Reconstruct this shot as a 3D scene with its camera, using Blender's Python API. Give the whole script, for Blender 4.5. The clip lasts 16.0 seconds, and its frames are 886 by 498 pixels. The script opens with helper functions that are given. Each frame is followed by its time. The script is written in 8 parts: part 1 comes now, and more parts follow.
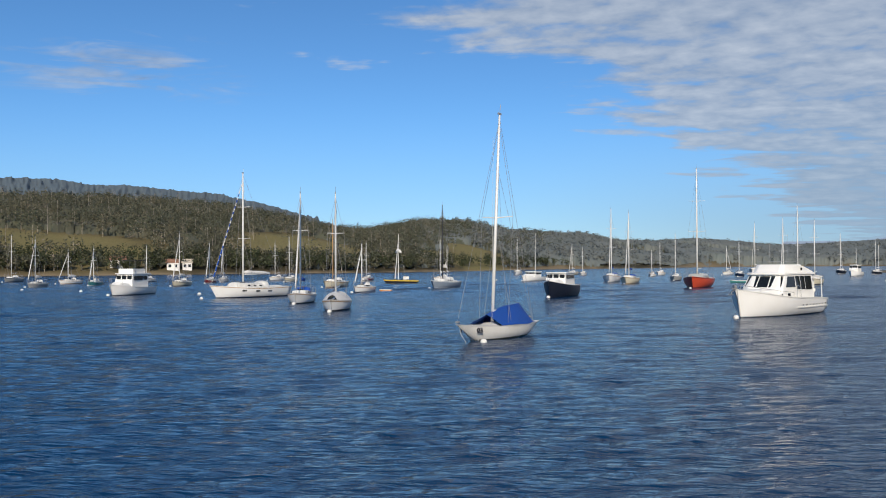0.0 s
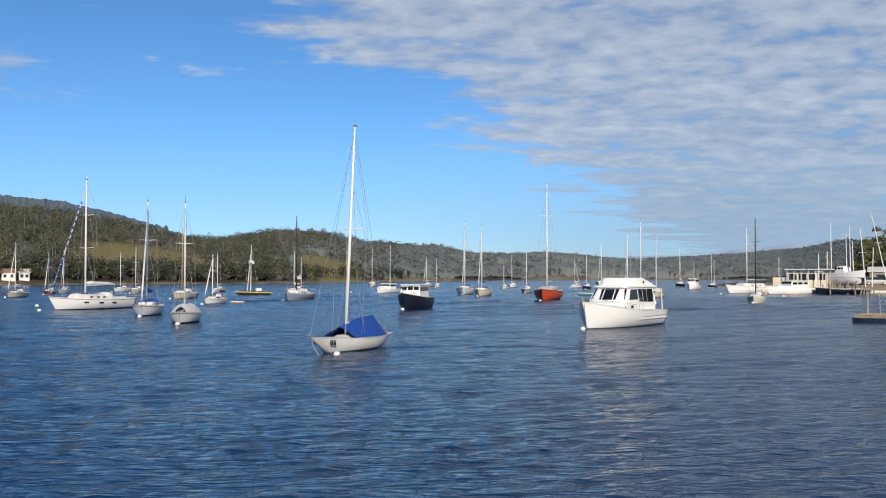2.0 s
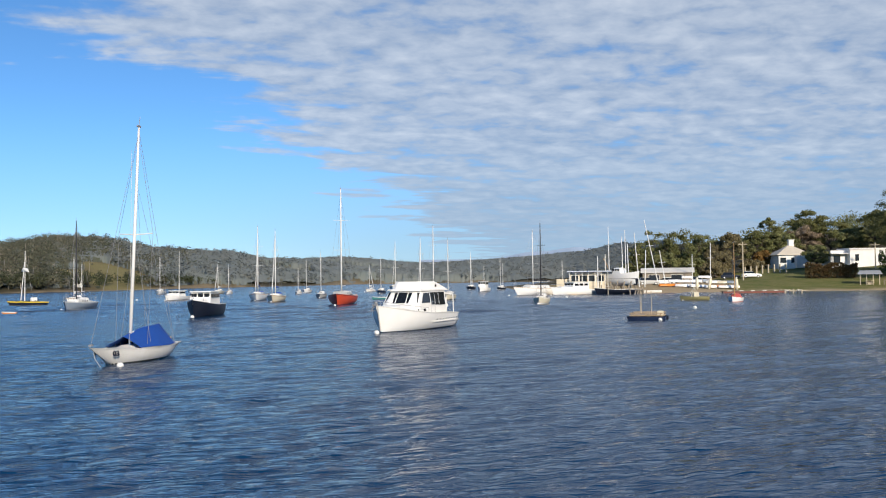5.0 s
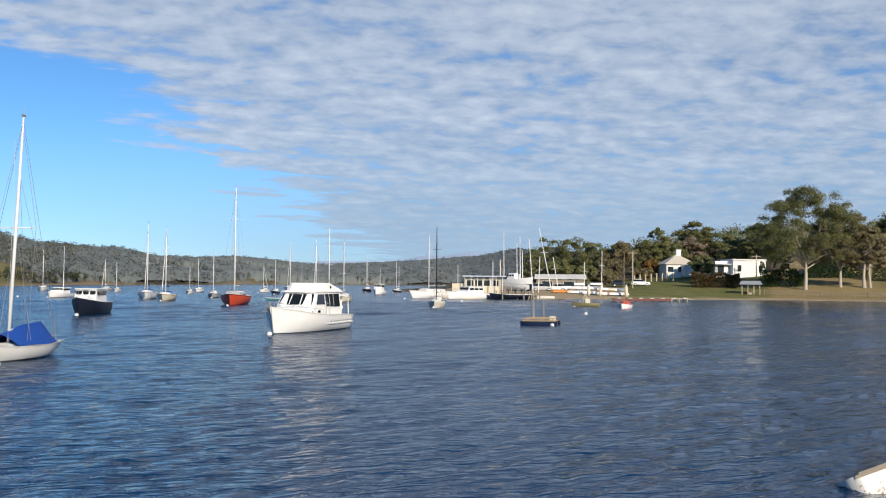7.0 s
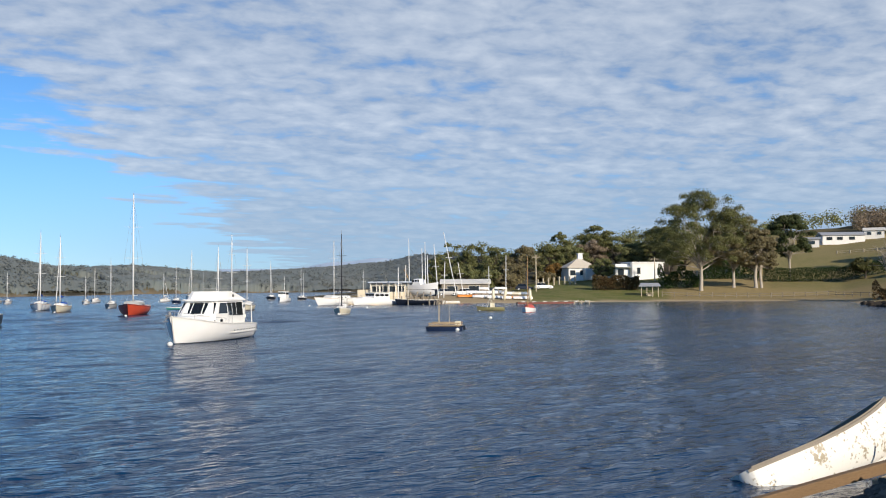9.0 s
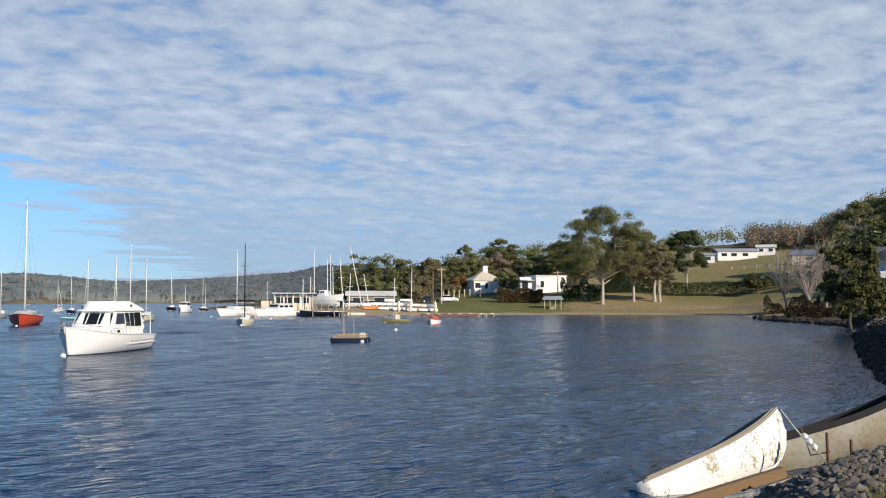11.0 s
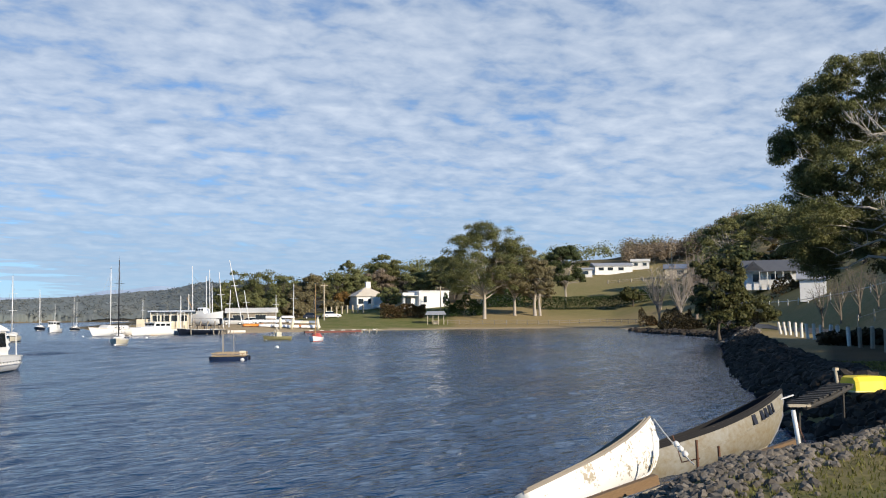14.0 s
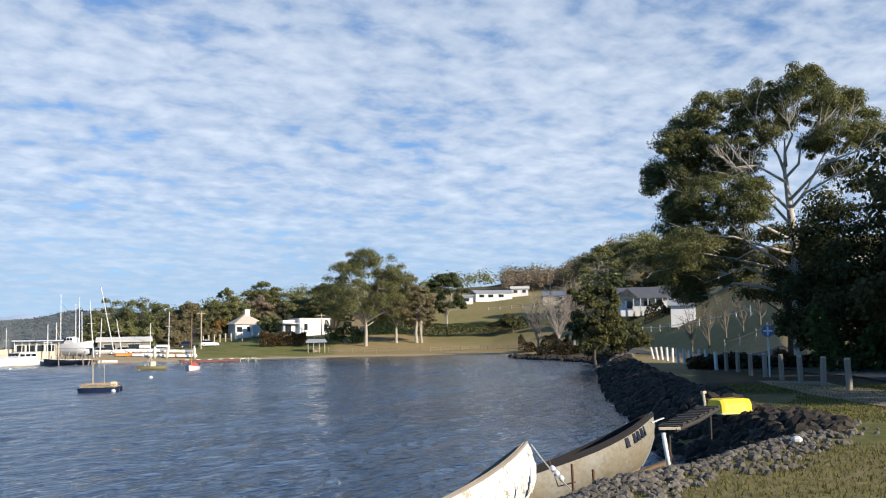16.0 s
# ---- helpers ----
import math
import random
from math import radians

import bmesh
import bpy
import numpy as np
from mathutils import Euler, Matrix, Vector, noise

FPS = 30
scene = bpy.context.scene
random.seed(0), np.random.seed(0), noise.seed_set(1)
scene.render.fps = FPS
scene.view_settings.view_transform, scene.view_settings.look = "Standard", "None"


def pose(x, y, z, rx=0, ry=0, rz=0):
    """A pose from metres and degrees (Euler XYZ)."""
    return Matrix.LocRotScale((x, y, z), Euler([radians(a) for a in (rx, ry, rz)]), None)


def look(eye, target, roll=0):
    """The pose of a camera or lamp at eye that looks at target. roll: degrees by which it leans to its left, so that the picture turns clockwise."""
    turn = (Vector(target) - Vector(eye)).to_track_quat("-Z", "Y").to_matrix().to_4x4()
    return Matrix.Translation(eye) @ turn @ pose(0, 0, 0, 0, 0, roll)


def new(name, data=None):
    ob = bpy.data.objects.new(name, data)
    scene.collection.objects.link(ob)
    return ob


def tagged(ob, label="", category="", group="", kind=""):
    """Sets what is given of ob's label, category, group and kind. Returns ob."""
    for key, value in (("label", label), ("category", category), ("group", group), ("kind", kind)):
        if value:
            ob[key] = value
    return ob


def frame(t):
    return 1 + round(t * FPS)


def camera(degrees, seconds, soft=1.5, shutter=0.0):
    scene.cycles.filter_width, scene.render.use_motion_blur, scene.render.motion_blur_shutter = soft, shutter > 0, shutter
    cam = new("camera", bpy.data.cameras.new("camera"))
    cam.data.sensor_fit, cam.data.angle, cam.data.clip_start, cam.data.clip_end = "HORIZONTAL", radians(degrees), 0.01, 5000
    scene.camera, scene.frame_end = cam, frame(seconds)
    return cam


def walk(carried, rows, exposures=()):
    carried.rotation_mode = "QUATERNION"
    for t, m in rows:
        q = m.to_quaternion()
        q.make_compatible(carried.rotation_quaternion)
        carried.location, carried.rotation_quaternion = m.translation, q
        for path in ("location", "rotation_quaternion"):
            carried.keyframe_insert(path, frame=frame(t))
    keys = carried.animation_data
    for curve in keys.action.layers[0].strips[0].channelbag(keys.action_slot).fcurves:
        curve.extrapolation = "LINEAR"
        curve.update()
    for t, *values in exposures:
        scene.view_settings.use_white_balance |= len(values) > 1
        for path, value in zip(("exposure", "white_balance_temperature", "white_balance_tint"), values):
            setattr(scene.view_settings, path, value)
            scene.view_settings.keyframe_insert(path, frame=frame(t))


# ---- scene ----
cam = camera(49.58, 16.0, soft=1.1)
EYE, REACH = 3.0, 0.3  # eye height over the water; the arm's length about which the camera swings
TURNS = [
    (0.0, -0.52, 0.93, -0.26),
    (0.5, -2.17, 1.18, -0.05),
    (1.0, -4.25, 1.47, -0.36),
    (1.5, -6.97, 1.66, -0.44),
    (2.0, -9.15, 1.63, 0.05),
    (2.5, -10.91, 1.03, -0.06),
    (3.0, -13.15, 0.79, -0.29),
    (3.5, -14.93, 1.18, -0.53),
    (4.0, -16.87, 1.29, -0.76),
    (4.5, -19.05, 1.45, -1.02),
    (5.0, -21.37, 1.84, -0.69),
    (7.5, -28.98, 2.00, 0.38),
    (8.0, -30.64, 2.08, 0.18),
    (8.5, -32.09, 2.14, 0.06),
    (9.0, -33.18, 2.35, -0.40),
    (9.5, -34.69, 2.59, -0.57),
    (12.0, -40.98, 3.55, -0.08),
    (12.5, -42.05, 3.97, -0.50),
    (13.0, -43.43, 3.95, -0.38),
    (13.5, -44.76, 3.61, -0.33),
    (14.0, -45.78, 3.94, -0.63),
    (14.5, -47.29, 4.61, -0.50),
    (15.0, -48.96, 4.71, -0.36),
    (15.5, -50.89, 4.81, -0.80),
    (16.0, -52.87, 5.46, -1.04),
]


def eye_pose(yaw, pitch, roll):
    a, p = radians(yaw), radians(pitch)
    eye = Vector((-REACH * math.sin(a), REACH * math.cos(a), EYE))
    ahead = Vector((-math.sin(a) * math.cos(p), math.cos(a) * math.cos(p), math.sin(p)))
    return look(eye, eye + ahead, roll)


walk(cam, [(t, eye_pose(yaw, pitch, roll)) for t, yaw, pitch, roll in TURNS], [(0.0, -0.22), (1.2, -0.22), (2.6, -0.02), (5.0, 0.04), (12.5, 0.08), (16.0, 0.39)])


# ---- sky, sun ----
SUN_AZ, SUN_EL = 181.0, 24.0  # compass angle from +y towards +x, and height


def sun_way():
    a, e = radians(SUN_AZ), radians(SUN_EL)
    return Vector((math.sin(a) * math.cos(e), math.cos(a) * math.cos(e), math.sin(e)))


def make_sky():
    w = bpy.data.worlds.new("sky")
    scene.world = w
    w.use_nodes = True
    nt = w.node_tree
    nt.nodes.clear()
    N, K = nt.nodes.new, nt.links.new

    def math_node(op, a, b=None, clamp=False):
        n = N("ShaderNodeMath")
        n.operation, n.use_clamp = op, clamp
        for i, v in enumerate((a, b)):
            if v is None:
                continue
            if isinstance(v, (int, float)):
                n.inputs[i].default_value = v
            else:
                K(v, n.inputs[i])
        return n.outputs[0]

    def noise_node(vec, scale, detail, rough=0.5, distort=0.0):
        n = N("ShaderNodeTexNoise")
        n.inputs["Scale"].default_value, n.inputs["Detail"].default_value = scale, detail
        n.inputs["Roughness"].default_value, n.inputs["Distortion"].default_value = rough, distort
        K(vec, n.inputs["Vector"])
        return n.outputs["Fac"]

    def smooth(v, lo, hi):
        n = N("ShaderNodeMapRange")
        n.interpolation_type = "SMOOTHSTEP"
        n.inputs["From Min"].default_value, n.inputs["From Max"].default_value = lo, hi
        K(v, n.inputs["Value"])
        return n.outputs["Result"]

    sky = N("ShaderNodeTexSky")
    sky.sky_type, sky.sun_disc = "NISHITA", False
    sky.sun_elevation, sky.sun_rotation = radians(SUN_EL), radians(SUN_AZ)
    sky.altitude, sky.air_density, sky.dust_density, sky.ozone_density = 3000, 1.0, 0.0, 6.0
    clear = N("ShaderNodeBackground")
    clear.inputs["Strength"].default_value = 0.138
    hue = N("ShaderNodeHueSaturation")
    hue.inputs["Saturation"].default_value = 1.06
    K(sky.outputs[0], hue.inputs["Color"])
    tint = N("ShaderNodeMix")
    tint.data_type, tint.blend_type = "RGBA", "MULTIPLY"
    tint.inputs["Factor"].default_value, tint.inputs["B"].default_value = 1.0, (1.0, 1.03, 0.97, 1)
    K(hue.outputs[0], tint.inputs["A"])
    K(tint.outputs["Result"], clear.inputs["Color"])

    # a high layer of small clouds, laid out as on a level sheet far above
    co = N("ShaderNodeTexCoord")
    sep = N("ShaderNodeSeparateXYZ")
    K(co.outputs["Generated"], sep.inputs[0])
    up = math_node("ADD", math_node("MAXIMUM", sep.outputs[2], 0.0), 0.035)
    px, py = math_node("DIVIDE", sep.outputs[0], up), math_node("DIVIDE", sep.outputs[1], up)

    def flat_sheet(bulge):
        """The sheet's plan; a larger bulge shows the clouds' own height towards the horizon."""
        n = N("ShaderNodeCombineXYZ")
        u = math_node("ADD", math_node("MAXIMUM", sep.outputs[2], 0.0), bulge)
        K(math_node("DIVIDE", sep.outputs[0], u), n.inputs[0])
        K(math_node("DIVIDE", sep.outputs[1], u), n.inputs[1])
        return n.outputs[0]

    def laid(sheet, turn, sx, sy):
        m = N("ShaderNodeMapping")
        m.inputs["Rotation"].default_value = (0, 0, radians(turn))
        m.inputs["Scale"].default_value = (sx, sy, 1.0)
        K(sheet, m.inputs["Vector"])
        return m.outputs[0]

    broad = noise_node(laid(flat_sheet(0.035), 20, 0.8, 1.3), 0.8, 4, 0.55, 0.3)
    bands = noise_node(laid(flat_sheet(0.06), 24, 0.8, 1.35), 1.9, 4, 0.55, 0.4)
    puffs = noise_node(laid(flat_sheet(0.16), 32, 1.0, 1.1), 9.5, 4, 0.55, 0.2)
    # the sheet's edge: clouded to the right of a slanting line, frayed into fingers
    edge = math_node("SUBTRACT", math_node("ADD", px, 2.35), math_node("MULTIPLY", py, 0.57))
    fray = math_node("ADD", math_node("MULTIPLY", math_node("SUBTRACT", broad, 0.5), 2.6), math_node("MULTIPLY", math_node("SUBTRACT", bands, 0.5), 1.8))
    cover = smooth(math_node("ADD", edge, fray), -0.35, 1.0)
    # the sheet ends overhead: towards the sun the sky is clear
    cover = math_node("MULTIPLY", cover, smooth(math_node("ADD", py, math_node("MULTIPLY", px, 0.5)), 0.3, 1.5))
    body = math_node("ADD", math_node("MULTIPLY", bands, 0.5), math_node("MULTIPLY", puffs, 0.5))
    cut = math_node("SUBTRACT", 0.84, math_node("MULTIPLY", cover, 0.53))
    dense = smooth(math_node("SUBTRACT", body, cut), -0.12, 0.19)
    # a few thin wisps apart from the sheet, over the far hills
    flat = N("ShaderNodeMapping")
    flat.inputs["Scale"].default_value = (9.0, 9.0, 60.0)
    K(co.outputs["Generated"], flat.inputs["Vector"])
    thread = noise_node(flat.outputs[0], 1.0, 4, 0.6, 0.5)
    aim = N("ShaderNodeVectorMath")
    aim.operation = "DISTANCE"
    wide = N("ShaderNodeVectorMath")
    wide.operation = "MULTIPLY"
    wide.inputs[1].default_value = (1.0, 1.0, 3.4)
    K(co.outputs["Generated"], wide.inputs[0])
    aim.inputs[1].default_value = (-0.305, 0.935, 0.66)
    K(wide.outputs[0], aim.inputs[0])
    near = math_node("SUBTRACT", 1.0, smooth(aim.outputs["Value"], 0.03, 0.20))
    wisps = smooth(math_node("ADD", thread, math_node("MULTIPLY", near, 0.20)), 0.64, 0.86)
    fac = math_node("MAXIMUM", dense, math_node("MULTIPLY", math_node("MULTIPLY", wisps, near), 0.75))
    low = smooth(sep.outputs[2], -0.002, 0.06)
    fac = math_node("MULTIPLY", math_node("MULTIPLY", fac, math_node("ADD", math_node("MULTIPLY", low, 0.35), 0.55)), 0.96)
    ramp = N("ShaderNodeValToRGB")
    e = ramp.color_ramp.elements
    e[0].position, e[0].color = 0.37, (0.31, 0.41, 0.575, 1)
    e[1].position, e[1].color = 0.65, (0.69, 0.755, 0.845, 1)
    tone = math_node("ADD", math_node("MULTIPLY", puffs, 0.5), math_node("ADD", math_node("MULTIPLY", bands, 0.3), math_node("MULTIPLY", broad, 0.2)))
    K(tone, ramp.inputs[0])
    cloud = N("ShaderNodeBackground")
    cloud.inputs["Strength"].default_value = 0.9
    K(ramp.outputs[0], cloud.inputs["Color"])
    mix = N("ShaderNodeMixShader")
    K(fac, mix.inputs[0])
    K(clear.outputs[0], mix.inputs[1])
    K(cloud.outputs[0], mix.inputs[2])
    # blue-grey haze low over the range to the east
    east = math_node("MULTIPLY", math_node("ADD", math_node("MULTIPLY", smooth(sep.outputs[0], 0.0, 0.42), 0.45), 0.55), math_node("SUBTRACT", 1.0, smooth(sep.outputs[2], 0.02, 0.17)))
    haze = N("ShaderNodeBackground")
    haze.inputs["Color"].default_value, haze.inputs["Strength"].default_value = (0.34, 0.495, 0.70, 1), 0.9
    veil = N("ShaderNodeMixShader")
    K(math_node("MULTIPLY", east, 0.72), veil.inputs[0])
    K(mix.outputs[0], veil.inputs[1])
    K(haze.outputs[0], veil.inputs[2])
    out = N("ShaderNodeOutputWorld")
    K(veil.outputs[0], out.inputs["Surface"])


make_sky()
sun = new("sun", bpy.data.lights.new("sun", "SUN"))
sun.data.energy, sun.data.angle, sun.data.color = 5.0, radians(0.6), (1.0, 0.89, 0.74)
sun.matrix_world = look(sun_way() * 100, (0, 0, 0))


# ---- materials ----
def mat(name, base, rough=0.6, metal=0.0, other=None, scale=6.0, amount=0.6, bump=0.0, fine=60.0, island=0.0, stretch=(1, 1, 1), coat=0.0, lo=0.75, hi=1.3):
    """A surface of two tones, mixed by coarse and fine noise in the thing's own metres, with relief."""
    m = bpy.data.materials.new(name)
    m.use_nodes = True
    nt = m.node_tree
    N, K = nt.nodes.new, nt.links.new
    b = nt.nodes["Principled BSDF"]
    b.inputs["Roughness"].default_value, b.inputs["Metallic"].default_value = rough, metal
    b.inputs["Coat Weight"].default_value = coat
    other = other or tuple(c * 0.72 for c in base)
    co, mp = N("ShaderNodeTexCoord"), N("ShaderNodeMapping")
    mp.inputs["Scale"].default_value = stretch
    K(co.outputs["Object"], mp.inputs["Vector"])
    n1, n2 = N("ShaderNodeTexNoise"), N("ShaderNodeTexNoise")
    n1.inputs["Scale"].default_value, n1.inputs["Detail"].default_value = scale, 4
    n2.inputs["Scale"].default_value, n2.inputs["Detail"].default_value = fine, 3
    K(mp.outputs[0], n1.inputs["Vector"])
    K(mp.outputs[0], n2.inputs["Vector"])
    add = N("ShaderNodeMath")
    add.operation = "ADD"
    K(n1.outputs["Fac"], add.inputs[0])
    K(n2.outputs["Fac"], add.inputs[1])
    rng = N("ShaderNodeMapRange")
    rng.inputs["From Min"].default_value, rng.inputs["From Max"].default_value = lo, hi
    rng.inputs["To Max"].default_value = amount
    K(add.outputs[0], rng.inputs["Value"])
    mix = N("ShaderNodeMix")
    mix.data_type = "RGBA"
    mix.inputs["A"].default_value, mix.inputs["B"].default_value = (*base, 1), (*other, 1)
    K(rng.outputs[0], mix.inputs["Factor"])
    colour = mix.outputs["Result"]
    if island:
        geo, oi, sm = N("ShaderNodeNewGeometry"), N("ShaderNodeObjectInfo"), N("ShaderNodeMath")
        sm.operation = "ADD"
        K(geo.outputs["Random Per Island"], sm.inputs[0])
        K(oi.outputs["Random"], sm.inputs[1])
        fr = N("ShaderNodeMath")
        fr.operation = "FRACT"
        K(sm.outputs[0], fr.inputs[0])
        mr = N("ShaderNodeMapRange")
        mr.inputs["To Min"].default_value, mr.inputs["To Max"].default_value = 1 - island, 1 + island
        K(fr.outputs[0], mr.inputs["Value"])
        hsv = N("ShaderNodeHueSaturation")
        K(mr.outputs[0], hsv.inputs["Value"])
        K(colour, hsv.inputs["Color"])
        colour = hsv.outputs[0]
    K(colour, b.inputs["Base Color"])
    if bump:
        bp = N("ShaderNodeBump")
        bp.inputs["Strength"].default_value, bp.inputs["Distance"].default_value = bump, 0.02
        K(add.outputs[0], bp.inputs["Height"])
        K(bp.outputs[0], b.inputs["Normal"])
    return m


def leaf_mat(name, base, other, island=0.45, scale=0.5):
    """Leaves: two tones, each spray a little lighter or darker, with light coming through."""
    m = mat(name, base, 0.55, other=other, scale=scale, amount=0.9, fine=scale * 6, island=island)
    nt = m.node_tree
    b = nt.nodes["Principled BSDF"]
    b.inputs["Specular IOR Level"].default_value = 0.2
    tr, mix = nt.nodes.new("ShaderNodeBsdfTranslucent"), nt.nodes.new("ShaderNodeMixShader")
    nt.links.new(b.inputs["Base Color"].links[0].from_socket, tr.inputs["Color"])
    mix.inputs[0].default_value = 0.4
    nt.links.new(b.outputs[0], mix.inputs[1])
    nt.links.new(tr.outputs[0], mix.inputs[2])
    nt.links.new(mix.outputs[0], nt.nodes["Material Output"].inputs["Surface"])
    return m


HULL = {
    "white": mat("white_gelcoat", (0.90, 0.89, 0.85), 0.28, other=(0.82, 0.80, 0.74), scale=1.4, amount=0.5, coat=0.2),
    "cream": mat("cream_gelcoat", (0.72, 0.66, 0.50), 0.35, other=(0.56, 0.50, 0.36), scale=1.4, amount=0.5),
    "grey": mat("grey_hull_paint", (0.42, 0.42, 0.40), 0.45, other=(0.32, 0.31, 0.29), scale=1.5),
    "bluegrey": mat("blue_grey_hull_paint", (0.27, 0.32, 0.38), 0.4, other=(0.2, 0.25, 0.31), scale=1.5),
    "teal": mat("teal_hull_paint", (0.08, 0.30, 0.29), 0.35, other=(0.06, 0.23, 0.22), scale=1.5),
    "maroon": mat("maroon_hull_paint", (0.23, 0.03, 0.035), 0.35, other=(0.16, 0.02, 0.025), scale=1.5),
    "red": mat("vermilion_hull_paint", (0.62, 0.085, 0.035), 0.35, other=(0.5, 0.06, 0.03), scale=1.5),
    "navy": mat("navy_paint", (0.012, 0.022, 0.06), 0.3, other=(0.02, 0.03, 0.06), scale=1.5),
    "black": mat("black_hull_paint", (0.007, 0.011, 0.025), 0.4, other=(0.02, 0.022, 0.027), scale=1.5),
    "tan": mat("tan_paint", (0.42, 0.25, 0.11), 0.5, scale=2),
    "yellow": mat("yellow_paint", (0.72, 0.50, 0.04), 0.4, other=(0.6, 0.42, 0.05), scale=2),
    "orange": mat("orange_rubber", (0.75, 0.24, 0.03), 0.5, scale=2),
    "blue": mat("blue_paint", (0.03, 0.11, 0.42), 0.4, scale=2),
}
DECK = mat("off_white_deck", (0.78, 0.77, 0.73), 0.6, other=(0.55, 0.53, 0.47), scale=3, amount=0.7)
ALLOY = mat("mast_alloy", (0.84, 0.83, 0.79), 0.4, metal=0.1, other=(0.7, 0.69, 0.66), scale=2)
SPAR_DARK = mat("black_spar", (0.03, 0.03, 0.035), 0.4, scale=3)
SPAR_WOOD = mat("varnished_spar", (0.50, 0.30, 0.12), 0.35, other=(0.36, 0.2, 0.07), scale=3)
WIRE = mat("steel_wire", (0.34, 0.34, 0.34), 0.5, metal=0.4)
GLASS = mat("dark_cabin_glass", (0.012, 0.016, 0.02), 0.08, scale=1, amount=0.3)
COVER = {
    "blue": mat("blue_canvas", (0.003, 0.07, 0.36), 0.85, other=(0.003, 0.05, 0.27), scale=5, bump=0.25, fine=30),
    "white": mat("white_canvas", (0.74, 0.73, 0.70), 0.85, scale=5, bump=0.2),
    "black": mat("black_canvas", (0.02, 0.022, 0.028), 0.85, scale=5),
    "none": None,
}
ROPE = mat("white_rope", (0.62, 0.60, 0.54), 0.9, scale=30)
BUOY = mat("white_buoy_plastic", (0.82, 0.81, 0.77), 0.45, other=(0.6, 0.58, 0.5), scale=6)
RUBBER = mat("black_rubber", (0.02, 0.02, 0.02), 0.7)
WEED = mat("weed_stained_antifouling", (0.05, 0.055, 0.04), 0.7, other=(0.03, 0.035, 0.03), scale=4)


# ---- building kit ----
class Shape:
    """Collects vertices and faces for one mesh."""

    def __init__(self):
        self.v, self.f = [], []

    def add(self, verts, faces):
        n = len(self.v)
        self.v.extend(tuple(p) for p in verts)
        self.f.extend(tuple(i + n for i in q) for q in faces)
        return self

    def box(self, c, s, rz=0.0, bevel=0.0):
        """A block with chamfered upright edges and top, at centre c of size s."""
        hx, hy, hz = s[0] / 2, s[1] / 2, s[2] / 2
        b = min(bevel, hx * 0.8, hy * 0.8, hz * 0.8)
        ca, sa = math.cos(radians(rz)), math.sin(radians(rz))

        def ring(z, i):
            pts = [(hx - i, -hy + b + 0), (hx - i, hy - b), (hx - b, hy - i), (-hx + b, hy - i), (-hx + i, hy - b), (-hx + i, -hy + b), (-hx + b, -hy + i), (hx - b, -hy + i)]
            return [(c[0] + x * ca - y * sa, c[1] + x * sa + y * ca, c[2] + z) for x, y in pts]

        if b <= 0:
            vs = [(c[0] + x * ca - y * sa, c[1] + x * sa + y * ca, c[2] + z) for z in (-hz, hz) for x, y in ((-hx, -hy), (hx, -hy), (hx, hy), (-hx, hy))]
            return self.add(vs, [(3, 2, 1, 0), (4, 5, 6, 7), (0, 1, 5, 4), (1, 2, 6, 5), (2, 3, 7, 6), (3, 0, 4, 7)])
        rings = ring(-hz, 0) + ring(hz - b, 0) + ring(hz, b)
        fs = [tuple(range(7, -1, -1)), tuple(range(16, 24))]
        for k in (0, 8):
            fs += [(k + i, k + (i + 1) % 8, k + 8 + (i + 1) % 8, k + 8 + i) for i in range(8)]
        return self.add(rings, fs)

    def tube(self, pts, radii, n=6, cap=True):
        """A round bar along points, with a radius at each."""
        pts = [Vector([float(c) for c in p]) for p in pts]
        if isinstance(radii, (int, float)):
            radii = [radii] * len(pts)
        vs = []
        for i, p in enumerate(pts):
            d = (pts[min(i + 1, len(pts) - 1)] - pts[max(i - 1, 0)]).normalized()
            side = d.cross(Vector((0, 0, 1)) if abs(d.z) < 0.9 else Vector((1, 0, 0))).normalized()
            up = side.cross(d)
            vs += [p + float(radii[i]) * (math.cos(a) * side + math.sin(a) * up) for a in (2 * math.pi * k / n for k in range(n))]
        fs = [(i * n + k, i * n + (k + 1) % n, (i + 1) * n + (k + 1) % n, (i + 1) * n + k) for i in range(len(pts) - 1) for k in range(n)]
        if cap:
            fs += [tuple(range(n - 1, -1, -1)), tuple(range((len(pts) - 1) * n, len(pts) * n))]
        return self.add(vs, fs)

    def grid(self, rows, close=False):
        """Rows of points joined into quads."""
        n = len(rows[0])
        vs = [p for r in rows for p in r]
        fs = [(i * n + k, i * n + (k + 1) % n, (i + 1) * n + (k + 1) % n, (i + 1) * n + k) for i in range(len(rows) - 1) for k in range(n if close else n - 1)]
        return self.add(vs, fs)

    def ball(self, c, r, n=10, m=6):
        rows = []
        for i in range(m + 1):
            a = math.pi * (i + 0.02 if i == 0 else i - 0.02 if i == m else i) / m
            rows.append([(c[0] + r[0] * math.sin(a) * math.cos(2 * math.pi * k / n), c[1] + r[1] * math.sin(a) * math.sin(2 * math.pi * k / n), c[2] + r[2] * math.cos(a)) for k in range(n)])
        return self.grid(rows, True)

    def slab(self, outline, z0, z1):
        """An upright prism over a plan outline."""
        n = len(outline)
        vs = [(x, y, z) for z in (z0, z1) for x, y in outline]
        return self.add(vs, [tuple(range(n - 1, -1, -1)), tuple(range(n, 2 * n))] + [(i, (i + 1) % n, n + (i + 1) % n, n + i) for i in range(n)])

